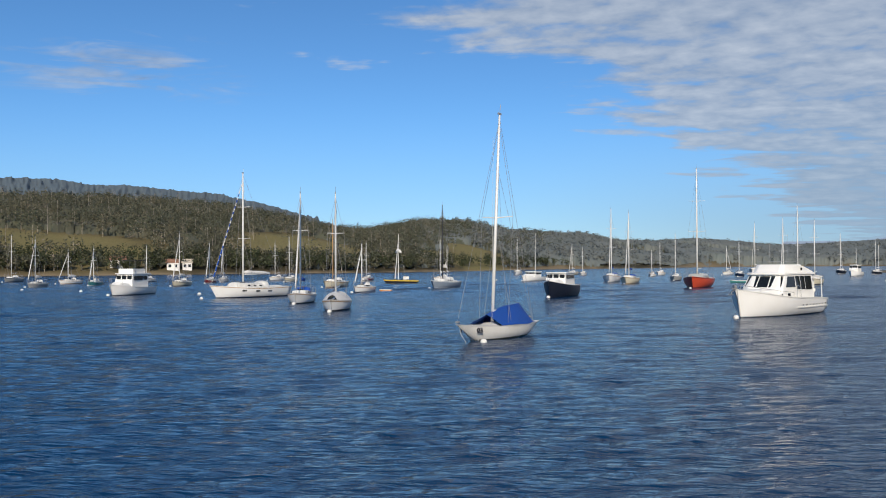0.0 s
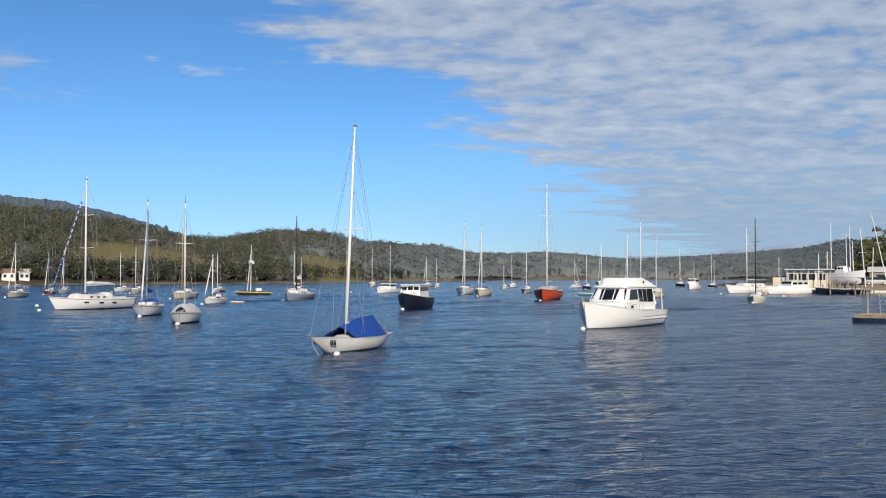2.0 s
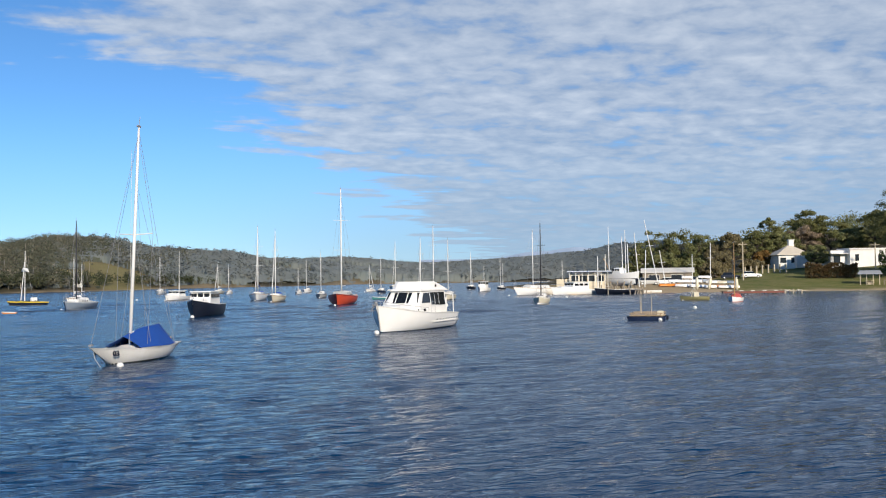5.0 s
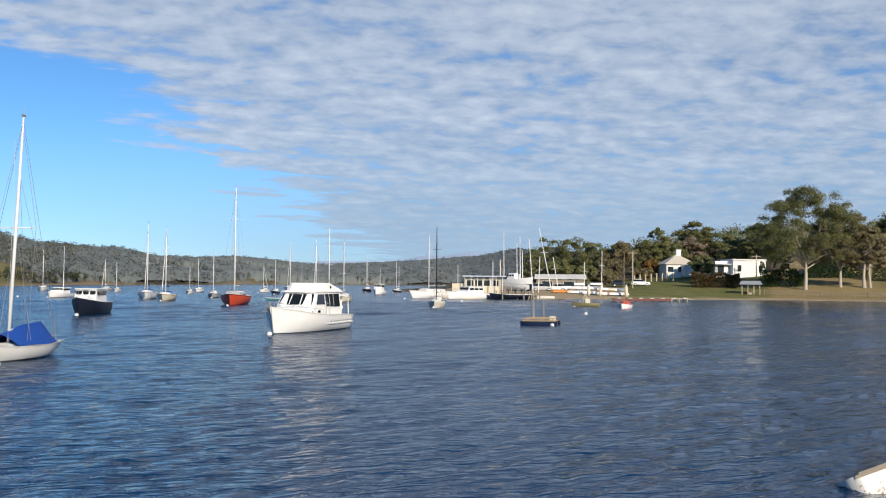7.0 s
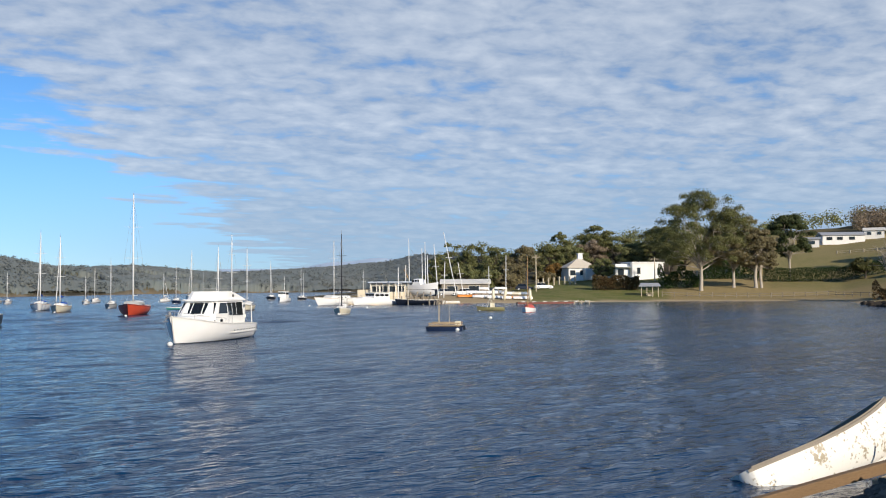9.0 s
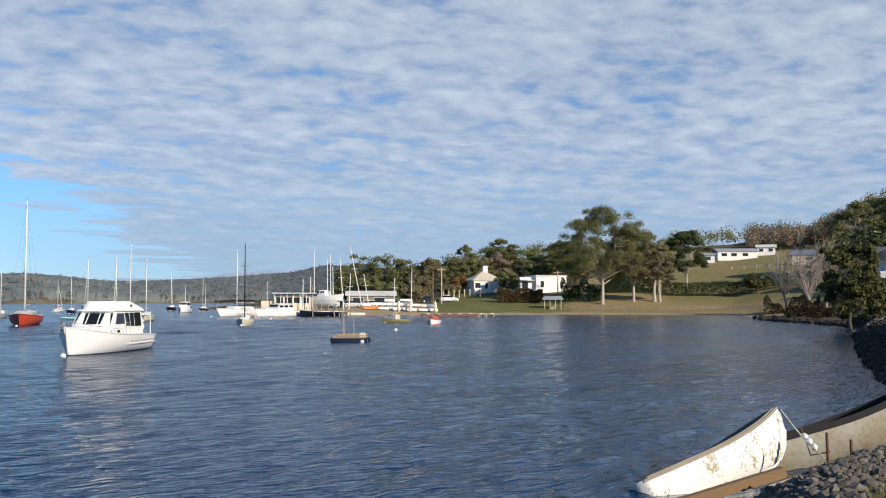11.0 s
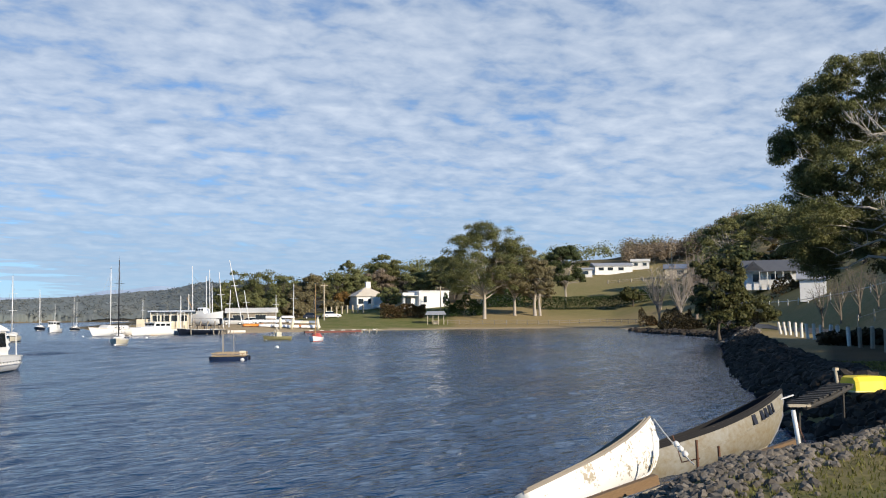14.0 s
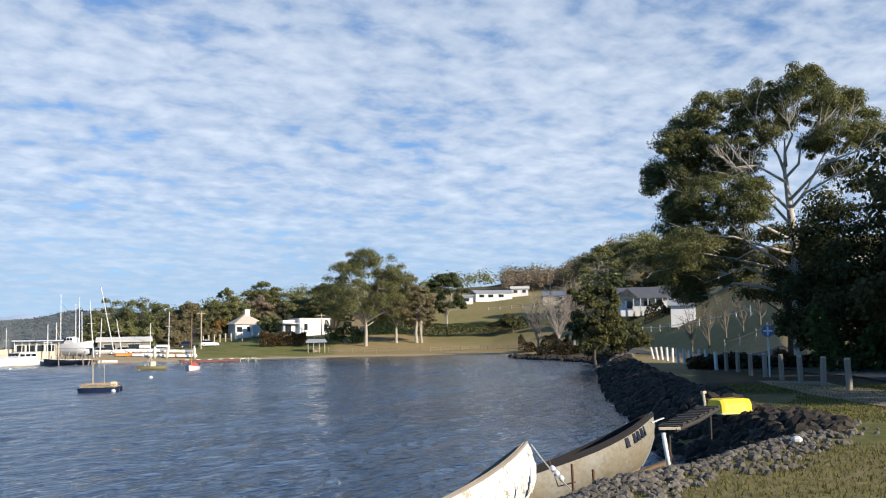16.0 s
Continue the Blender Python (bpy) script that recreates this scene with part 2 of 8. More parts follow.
    def data(self, name, material, smooth=False):
        me = bpy.data.meshes.new(name)
        me.from_pydata(self.v, [], self.f)
        bm = bmesh.new()
        bm.from_mesh(me)
        bmesh.ops.recalc_face_normals(bm, faces=bm.faces)
        bm.to_mesh(me)
        bm.free()
        me.materials.append(material)
        if smooth:
            me.polygons.foreach_set("use_smooth", [True] * len(me.polygons))
        return me


def part(name, shape, material, parent=None, label="", smooth=False):
    ob = new(name, shape.data(name, material, smooth))
    ob.parent = parent
    if label:
        ob["label"] = label
    return ob


def thing(name, x, y, z=0.0, rz=0.0, label="", category="", group="", kind=""):
    ob = new(name)
    ob.empty_display_size = 0.2
    ob.matrix_basis = pose(x, y, z, 0, 0, rz)
    return tagged(ob, label, category, group, kind)


def mesh_from_arrays(name, verts, quads, material, smooth=False):
    """A large mesh from numpy arrays of vertices and quads."""
    me = bpy.data.meshes.new(name)
    verts, quads = np.asarray(verts, np.float32), np.asarray(quads, np.int32)
    k = quads.shape[1]
    me.vertices.add(len(verts))
    me.vertices.foreach_set("co", verts.ravel())
    me.loops.add(quads.size)
    me.loops.foreach_set("vertex_index", quads.ravel())
    me.polygons.add(len(quads))
    me.polygons.foreach_set("loop_start", np.arange(0, quads.size, k, dtype=np.int32))
    me.polygons.foreach_set("loop_total", np.full(len(quads), k, dtype=np.int32))
    if smooth:
        me.polygons.foreach_set("use_smooth", np.ones(len(quads), bool))
    me.materials.append(material)
    me.update()
    me.validate()
    return me


# ---- ground and water ----
# the water's edge, from the bank under the camera round the cove, the boatyard, the far shore and back
EDGE = np.array([
    (-400, -90), (-60, -14), (-14, -5), (-3, 1.5), (5, 5.2), (9.5, 7.9), (12, 8.5), (14.5, 8.1), (17, 8.2), (20.2, 8.1),
    (21.6, 9.3), (24.3, 11.5), (30.4, 14.8), (34.4, 17.5), (50.7, 27), (75, 40), (92, 49), (107, 59), (120, 74), (127, 82), (150, 100), (163, 110), (166, 121),
    (158, 130), (150, 138), (138, 143), (125, 147), (113, 152), (100, 153), (90, 154), (84, 150), (80, 156), (90, 178), (150, 330),
    (420, 780), (390, 880), (250, 850), (147, 640), (80, 580), (43, 512), (15, 430), (-11, 390), (-44, 357), (-98, 321), (-129, 290),
    (-220, 255), (-500, 230), (-1600, 200), (-1600, -300)], float)
# compass angle; where the land starts to rise; the ridge's distance and height
RISE = np.array([
    (-180, 40, 300, 16), (-60, 300, 650, 42), (-27, 300, 700, 47), (-21, 325, 700, 47), (-17, 335, 700, 45), (-12.5, 350, 700, 42),
    (-9, 355, 690, 34), (-5.7, 360, 690, 24), (-4, 385, 820, 30), (-0.6, 395, 860, 39), (1.7, 440, 860, 38), (4.4, 515, 880, 29), (9, 580, 950, 27),
    (11, 650, 1000, 21), (15, 750, 1200, 26), (20, 880, 1400, 22), (25, 930, 1400, 27), (28.6, 930, 1300, 32), (32, 800, 1100, 34),
    (36, 225, 600, 22), (40, 212, 420, 16), (46, 216, 400, 20), (50, 214, 380, 21), (55.7, 217, 400, 24), (60, 190, 420, 28),
    (64, 152, 420, 42), (68, 105, 380, 34), (72, 66, 260, 24), (80, 58, 220, 22), (100, 30, 200, 18), (180, 40, 300, 16)], float)


def from_edge(x, y):
    """Metres from the water's edge: over land positive."""
    p = np.stack([np.ravel(x), np.ravel(y)], -1)
    best, inside = np.full(len(p), 1e9), np.zeros(len(p), bool)
    for a, b in zip(EDGE, np.roll(EDGE, -1, 0)):
        ab = b - a
        s = np.clip(((p - a) @ ab) / (ab @ ab), 0, 1)
        best = np.minimum(best, np.hypot(*(p - a - s[:, None] * ab).T))
        cross = (a[1] > p[:, 1]) != (b[1] > p[:, 1])
        with np.errstate(divide="ignore", invalid="ignore"):
            inside ^= cross & (p[:, 0] < (b[0] - a[0]) * (p[:, 1] - a[1]) / (b[1] - a[1]) + a[0])
    return np.where(inside, -best, best).reshape(np.shape(x))


def wobble(x, y, s, seed=0.0):
    """A smooth uneven field of about -1 to 1."""
    return (np.sin(x * s + 1.7 * np.sin(y * s * 0.7 + seed)) + np.sin(y * s * 1.3 + 1.3 * np.sin(x * s * 0.9 + seed * 2.1)) + np.sin((x + y) * s * 0.53 + seed * 3.3)) / 3


def smoothed(v):
    v = np.clip(v, 0, 1)
    return v * v * (3 - 2 * v)


def height(x, y, d=None):
    x, y = np.asarray(x, float), np.asarray(y, float)
    d = from_edge(x, y) if d is None else d
    r, az = np.hypot(x, y), np.degrees(np.arctan2(x, y))
    rs, rr, rh = (np.interp(az, RISE[:, 0], RISE[:, k]) for k in (1, 2, 3))
    up = (r - rs) / (rr - rs)
    hill = rh * (np.clip(up, 0, 1) ** 1.05) - np.clip(up - 1, 0, 1) * rh * 0.35
    hill = hill * (1 + 0.07 * wobble(x, y, 0.021, 1.0) * np.clip(up * 2, 0, 1)) + 0.5 * wobble(x, y, 0.09) * np.clip(up * 4, 0, 1)
    bank = (r < 118) & (az > 0)
    shore = np.where(bank | (r < 30), 1.08 * smoothed(d / 2.3), np.minimum(0.06 * d, 0.5) + 0.9 * smoothed((d - 5) / 14))
    shore = shore + 0.05 * wobble(x, y, 0.9, 2.0) * np.clip(d / 3, 0, 1)
    land = shore + np.where(d > 2, hill, 0)
    return np.where(d > 0, land, np.maximum(d * 0.42, -3.0))


def h1(x, y):
    return float(height(np.array([x]), np.array([y]))[0])


def ground_mat():
    m = bpy.data.materials.new("ground_cover")
    m.use_nodes = True
    nt = m.node_tree
    N, K = nt.nodes.new, nt.links.new
    b = nt.nodes["Principled BSDF"]
    b.inputs["Roughness"].default_value = 0.95
    b.inputs["Specular IOR Level"].default_value = 0.15
    zone = N("ShaderNodeVertexColor")
    zone.layer_name = "zone"
    sep = N("ShaderNodeSeparateColor")
    K(zone.outputs[0], sep.inputs[0])
    co = N("ShaderNodeTexCoord")

    def noise_of(scale, detail=4):
        n = N("ShaderNodeTexNoise")
        n.inputs["Scale"].default_value, n.inputs["Detail"].default_value = scale, detail
        K(co.outputs["Object"], n.inputs["Vector"])
        return n.outputs["Fac"]

    def mixed(fac, a, b_):
        n = N("ShaderNodeMix")
        n.data_type = "RGBA"
        for k, v in (("Factor", fac), ("A", a), ("B", b_)):
            if isinstance(v, tuple):
                n.inputs[k].default_value = (*v, 1)
            elif isinstance(v, float):
                n.inputs[k].default_value = v
            else:
                K(v, n.inputs[k])
        return n.outputs["Result"]

    def ramped(fac, lo, hi):
        n = N("ShaderNodeMapRange")
        n.interpolation_type = "SMOOTHSTEP"
        n.inputs["From Min"].default_value, n.inputs["From Max"].default_value = lo, hi
        K(fac, n.inputs["Value"])
        return n.outputs["Result"]

    near, mid, far = noise_of(3.5, 6), noise_of(0.35, 5), noise_of(0.02, 4)
    green = mixed(ramped(near, 0.35, 0.68), (0.10, 0.128, 0.03), (0.165, 0.16, 0.05))
    dry = mixed(ramped(near, 0.3, 0.7), (0.25, 0.19, 0.085), (0.34, 0.265, 0.13))
    grass = mixed(ramped(mid, 0.40, 0.62), green, dry)
    grass = mixed(sep.outputs[0], dry, mixed(0.30, green, grass))
    sand = mixed(ramped(near, 0.3, 0.7), (0.34, 0.26, 0.16), (0.44, 0.35, 0.23))
    # forest floor tone; also darkens the ground by the road in place of shade
    floor_and_shade = mixed(ramped(far, 0.4, 0.6), (0.06, 0.052, 0.03), (0.11, 0.09, 0.05))
    col = mixed(sep.outputs[2], grass, floor_and_shade)
    col = mixed(sep.outputs[1], col, sand)
    K(col, b.inputs["Base Color"])
    bp = N("ShaderNodeBump")
    bp.inputs["Strength"].default_value, bp.inputs["Distance"].default_value = 0.6, 0.08
    K(near, bp.inputs["Height"])
    K(bp.outputs[0], b.inputs["Normal"])
    return m


FIELDS = ((-134, 366, 38, 48), (-178, 402, 62, 46), (-66, 475, 34, 95), (18, 492, 26, 48), (22, 570, 22, 50), (184, 850, 26, 70), (320, 1050, 50, 45))


def make_ground():
    az = np.radians(np.concatenate([np.arange(-180, -32, 3.0), np.arange(-32, 36, 0.5), np.arange(36, 86, 0.33), np.linspace(86, 180, 32)]))
    r = np.concatenate([[0.0], np.geomspace(1.2, 60, 190), np.geomspace(60.8, 4600, 200)])
    R, A = np.meshgrid(r, az, indexing="ij")
    X, Y = R * np.sin(A), R * np.cos(A)
    D = from_edge(X, Y)
    Z = height(X, Y, D)
    n = len(az)
    i, k = np.meshgrid(np.arange(len(r) - 1), np.arange(n - 1), indexing="ij")
    a = (i * n + k).ravel()
    me = mesh_from_arrays("ground", np.stack([X, Y, Z], -1).reshape(-1, 3), np.stack([a, a + 1, a + n + 1, a + n], -1), ground_mat(), True)
    deg = np.degrees(A)
    fields = np.zeros_like(X)
    for fx, fy, fw, fh in FIELDS:
        fields = np.maximum(fields, smoothed(1.8 - np.hypot((X - fx) / fw, (Y - fy) / fh) * 1.3 + 0.25 * wobble(X, Y, 0.05, fx)))
    def box(a0, a1, r0, r1, soft_a=0.7, soft_r=6.0):
        wa, wr = deg + 0.5 * wobble(X, Y, 0.06, 5.0), R + 5 * wobble(X, Y, 0.07, 9.0) * np.clip(R / 200, 0, 1)
        return smoothed((wa - a0) / soft_a + 0.5) * smoothed((a1 - wa) / soft_a + 0.5) * smoothed((wr - r0) / soft_r + 0.5) * smoothed((r1 - wr) / soft_r + 0.5)

    green = np.maximum.reduce([box(37.5, 46.5, 150, 258), 0.5 * box(52, 62, 222, 300), 0.42 * box(60, 90, 100, 240), (0.6 + 0.6 * wobble(X, Y, 0.6)) * box(-180, 180, 0, 40), 0.35 * box(40, 66, 300, 420)])
    green = np.where(R > 290, np.maximum(0.5 * fields, green), green)
    sand = np.maximum.reduce([box(-60, 57.2, 118, 290) * smoothed((5.5 - D) / 2), 0.7 * box(24, 38.2, 120, 232)])
    sand = np.where(R > 290, smoothed((4.5 - D) / 3) * 0.6, sand)
    sand = np.where(D < 0, 0.5, sand)
    # the 67.5 to 120 degree box paints shade over roadside grass and dirt
    wood = np.maximum.reduce([0.3 * box(-180, 180, 0, 60), (1 - fields) * box(-180, 37, 290, 9000), box(37, 47, 262, 9000), box(67.5, 120, 33, 75), box(57.5, 63, 112, 165), 0.8 * box(40, 100, 370, 9000)])
    zone = np.stack([green, sand, wood, np.ones_like(green)], -1).astype(np.float32)
    att = me.color_attributes.new("zone", "FLOAT_COLOR", "POINT")
    att.data.foreach_set("color", zone.ravel())
    tagged(new("ground", me), "grassy banks, sandy foreshore and wooded hills round the bay", "ground", kind="structure")


def water_mat():
    m = bpy.data.materials.new("sea_water")
    m.use_nodes = True
    nt = m.node_tree
    N, K = nt.nodes.new, nt.links.new
    b = nt.nodes["Principled BSDF"]
    b.inputs["Base Color"].default_value = (0.0012, 0.028, 0.082, 1)
    b.inputs["Roughness"].default_value = 0.06
    b.inputs["IOR"].default_value = 1.333
    b.inputs["Specular IOR Level"].default_value = 0.4
    co = N("ShaderNodeTexCoord")

    def waves(scale, stretch, turn, detail, distort):
        mp, n = N("ShaderNodeMapping"), N("ShaderNodeTexNoise")
        mp.inputs["Rotation"].default_value = (0, 0, radians(turn))
        mp.inputs["Scale"].default_value = stretch
        n.inputs["Scale"].default_value, n.inputs["Detail"].default_value, n.inputs["Distortion"].default_value = scale, detail, distort
        K(co.outputs["Object"], mp.inputs["Vector"])
        K(mp.outputs[0], n.inputs["Vector"])
        return n.outputs["Fac"]

    def op(kind, a, v):
        n = N("ShaderNodeMath")
        n.operation = kind
        K(a, n.inputs[0])
        if isinstance(v, (int, float)):
            n.inputs[1].default_value = v
        else:
            K(v, n.inputs[1])
        return n.outputs[0]

    ripple = waves(4.4, (0.42, 1.5, 1), 24, 4, 0.3)
    chop = waves(1.5, (0.42, 1.5, 1), 27, 3, 0.3)
    gusts = waves(0.03, (0.6, 1.3, 1), 10, 3, 0.5)
    gust = N("ShaderNodeMapRange")
    gust.inputs["From Min"].default_value, gust.inputs["From Max"].default_value = 0.38, 0.62
    gust.inputs["To Min"].default_value, gust.inputs["To Max"].default_value = 0.75, 1.15
    K(gusts, gust.inputs["Value"])
    h = op("ADD", op("MULTIPLY", ripple, 0.30), op("MULTIPLY", chop, 0.52))
    # calmer in the lee of the cove's bank
    sep = N("ShaderNodeSeparateXYZ")
    K(co.outputs["Object"], sep.inputs[0])
    lee = N("ShaderNodeMapRange")
    lee.inputs["From Min"].default_value, lee.inputs["From Max"].default_value = 20.0, 75.0
    lee.inputs["To Min"].default_value, lee.inputs["To Max"].default_value = 1.0, 0.6
    K(op("SUBTRACT", sep.outputs[0], op("MULTIPLY", sep.outputs[1], 0.55)), lee.inputs["Value"])
    h = op("MULTIPLY", op("MULTIPLY", h, gust.outputs[0]), lee.outputs[0])
    bp = N("ShaderNodeBump")
    bp.inputs["Strength"].default_value, bp.inputs["Distance"].default_value = 1.0, 0.30
    K(h, bp.inputs["Height"])
    K(bp.outputs[0], b.inputs["Normal"])
    # the finest ripples, as gloss: smoother in the lee, rougher out in the wind
    fine = N("ShaderNodeMapRange")
    fine.inputs["From Min"].default_value, fine.inputs["From Max"].default_value = 8.0, 70.0
    fine.inputs["To Min"].default_value, fine.inputs["To Max"].default_value = 0.06, 0.15
    K(sep.outputs[1], fine.inputs["Value"])
    K(op("MULTIPLY", fine.outputs[0], lee.outputs[0]), b.inputs["Roughness"])
    return m


def make_water():
    """One sheet, fine near the shore and coarse far off, raised into short wind waves."""
    az = np.radians(np.concatenate([np.arange(-180, -34, 4.0), np.arange(-34, 84, 0.3), np.linspace(84, 180, 25)]))
    r = np.concatenate([[0.0, 2.0, 4.0], np.geomspace(7.5, 150, 440), np.geomspace(153, 4600, 180)])
    R, A = np.meshgrid(r, az, indexing="ij")
    X, Y = R * np.sin(A), R * np.cos(A)
    step = np.maximum(R * 0.0047, 0.02)
    rng = np.random.default_rng(12)
    Z = np.zeros_like(X)
    for k in range(30):
        lam = 0.20 * 1.066**k * rng.uniform(0.9, 1.1)
        a = radians(-68) + rng.normal() * 0.38
        q = 2 * math.pi / lam
        amp = 0.0085 * lam**0.8 * rng.uniform(0.7, 1.2)
        group = 0.65 + 0.35 * np.sin(X * q * 0.11 * math.sin(a + 1) + Y * q * 0.13 * math.cos(a + 1) + rng.uniform(0, 6))
        Z += amp * group * np.clip(lam / (2.6 * step) - 0.6, 0, 1) * np.sin(q * (X * math.cos(a) + Y * math.sin(a)) + rng.uniform(0, 6.28))
    # longer, flatter waves that tell farther out
    for k in range(16):
        lam = 1.3 * 1.125**k * rng.uniform(0.9, 1.1)
        a = radians(-74) + rng.normal() * 0.26
        q = 2 * math.pi / lam
        group = 0.6 + 0.4 * np.sin(X * q * 0.13 * math.sin(a + 1) + Y * q * 0.11 * math.cos(a + 1) + rng.uniform(0, 6))
        Z += 0.056 / q * group * smoothed((R - 9 * lam) / (9 * lam)) * np.clip(lam / (2.4 * step) - 0.6, 0, 1) * np.sin(q * (X * math.cos(a) + Y * math.sin(a)) + rng.uniform(0, 6.28))
    lee = 1 - 0.55 * smoothed((X - 0.55 * Y - 18) / 50)
    gust = 0.78 + 0.3 * wobble(X, Y, 0.05, 3.0)
    Z *= lee * gust * np.clip((R - 5) / 4, 0, 1)
    n = len(az)
    i, k = np.meshgrid(np.arange(len(r) - 1), np.arange(n - 1), indexing="ij")
    a = (i * n + k).ravel()
    me = mesh_from_arrays("water", np.stack([X, Y, Z], -1).reshape(-1, 3), np.stack([a, a + 1, a + n + 1, a + n], -1), water_mat(), True)
    tagged(new("water", me), "blue wind-rippled sea water of a sheltered bay", "water", kind="structure")


make_ground()
make_water()


# ---- boats ----
class Hull:
    """Lines of a boat: +x ahead, z = 0 the waterline."""

    def __init__(self, length, beam, bow, mid, stern, transom=0.6, rake=0.5, full=2.2, round_=0.55, counter=0.15, deep=0.35, sweep=1.0):
        self.l, self.b, self.bow, self.mid, self.stern = length, beam, bow, mid, stern
        self.transom, self.rake, self.full, self.round_, self.counter, self.deep, self.sweep = transom, rake, full, round_, counter, deep, sweep

    def sheer(self, s):
        return self.mid + (self.bow - self.mid) * max(0, (s - 0.4) / 0.6) ** 1.8 + (self.stern - self.mid) * max(0, (0.4 - s) / 0.4) ** 1.8

    def half(self, s):
        if s < 0.45:
            t = s / 0.45
            f = self.transom + (1 - self.transom) * math.sin(t * math.pi / 2)
        else:
            f = 1 - ((s - 0.45) / 0.55) ** self.full
        return self.b / 2 * max(f, 0.012)

    def at(self, s, u, out=0.0):
        """A point of the port side: s from stern to bow, u from the sheer down to the keel."""
        zs = self.sheer(s)
        low = -self.deep * (1 - 0.35 * s**3)
        z = zs + (low - zs) * u
        y = self.half(s) * (max(1 - u**2.6, 0.0)) ** self.round_ * (1 - 0.16 * u * s)
        x = self.l * (s - 0.5) - self.rake * u**self.sweep * s**5 + self.counter * u * (1 - s) ** 6 * 3
        return Vector((x, y + out, z))

    def level(self, s, z, out=0.0):
        zs = self.sheer(s)
        low = -self.deep * (1 - 0.35 * s**3)
        return self.at(s, min(max((zs - z) / (zs - low), 0.0), 0.999), out)

    def shell(self, n=16, m=9):
        sh = Shape()
        rows = []
        for i in range(n + 1):
            s = i / n
            port = [self.at(s, k / m) for k in range(m + 1)]
            rows.append(port + [Vector((p.x, -p.y, p.z)) for p in reversed(port)])
        sh.grid(rows)
        k = len(rows[0])
        sh.f.append(tuple(range(k)))
        return sh

    def band(self, z0, z1, out=0.012, n=16, s0=0.0, s1=1.0, from_sheer=False):
        """A thin strip along both sides between two heights."""
        sh = Shape()
        for side in (1, -1):
            rows = []
            for i in range(n + 1):
                s = s0 + (s1 - s0) * i / n
                top = self.sheer(s) if from_sheer else 0.0
                row = []
                for z, o in ((top + z1, 0.001), (top + z1, out), (top + z0, out), (top + z0, 0.001)):
                    p = self.level(s, z, o)
                    row.append((p.x + (out if s > 0.99 else 0), side * p.y, z if not from_sheer else p.z))
                rows.append(row)
            sh.grid(rows)
        return sh

    def deck(self, n=14, drop=0.03, camber=0.06, s1=0.995):
        sh, rows = Shape(), []
        for i in range(n + 1):
            s = s1 * i / n
            p = self.at(s, 0.0)
            rows.append([(p.x, p.y * f, p.z - drop + camber * (1 - f * f) * self.half(s)) for f in (0.985, 0.6, 0.0, -0.6, -0.985)])
        return sh.grid(rows)

    def house(self, s0, s1, wide, tall, front=0.35, back=0.08, tuck=0.86, n=8):
        """A cabin trunk from station s0 to s1 that follows the sides."""
        sh, rows = Shape(), []
        for i in range(n + 1):
            t = i / n
            s = s0 + (s1 - s0) * t
            x, zb = self.l * (s - 0.5), self.sheer(s) - 0.06
            h = tall * min(1.0, (1 - t) * (s1 - s0) * self.l / max(front, 0.01) + 0.02, t * (s1 - s0) * self.l / max(back, 0.01) + 0.02)
            w = min(self.half(s) * wide, self.b / 2 * wide)
            rows.append([(x, w, zb), (x, w * (tuck + 0.1), zb + h * 0.55), (x, w * tuck, zb + h * 0.9), (x, w * tuck * 0.55, zb + h * 1.04), (x, 0, zb + h * 1.1),
                         (x, -w * tuck * 0.55, zb + h * 1.04), (x, -w * tuck, zb + h * 0.9), (x, -w * (tuck + 0.1), zb + h * 0.55), (x, -w, zb)])
        sh.grid(rows)
        return sh


def rail(points, r=0.013):
    return Shape().tube(points, r, 5)


def mooring(x, y, size=0.2, label="white round mooring buoy floating on the water"):
    ob = thing("mooring_buoy", x, y, 0.0, random.uniform(0, 90), label, "buoy", "mooring buoys")
    size *= 0.78
    part("float", Shape().ball((0, 0, size * 0.35), (size, size, size * 0.9), 12, 7), BUOY, ob, smooth=True)
    part("ring", Shape().tube([(0.05 * math.cos(a), 0.05 * math.sin(a), size * 1.25) for a in np.linspace(0, 6.3, 9)], 0.012, 4), WIRE, ob)


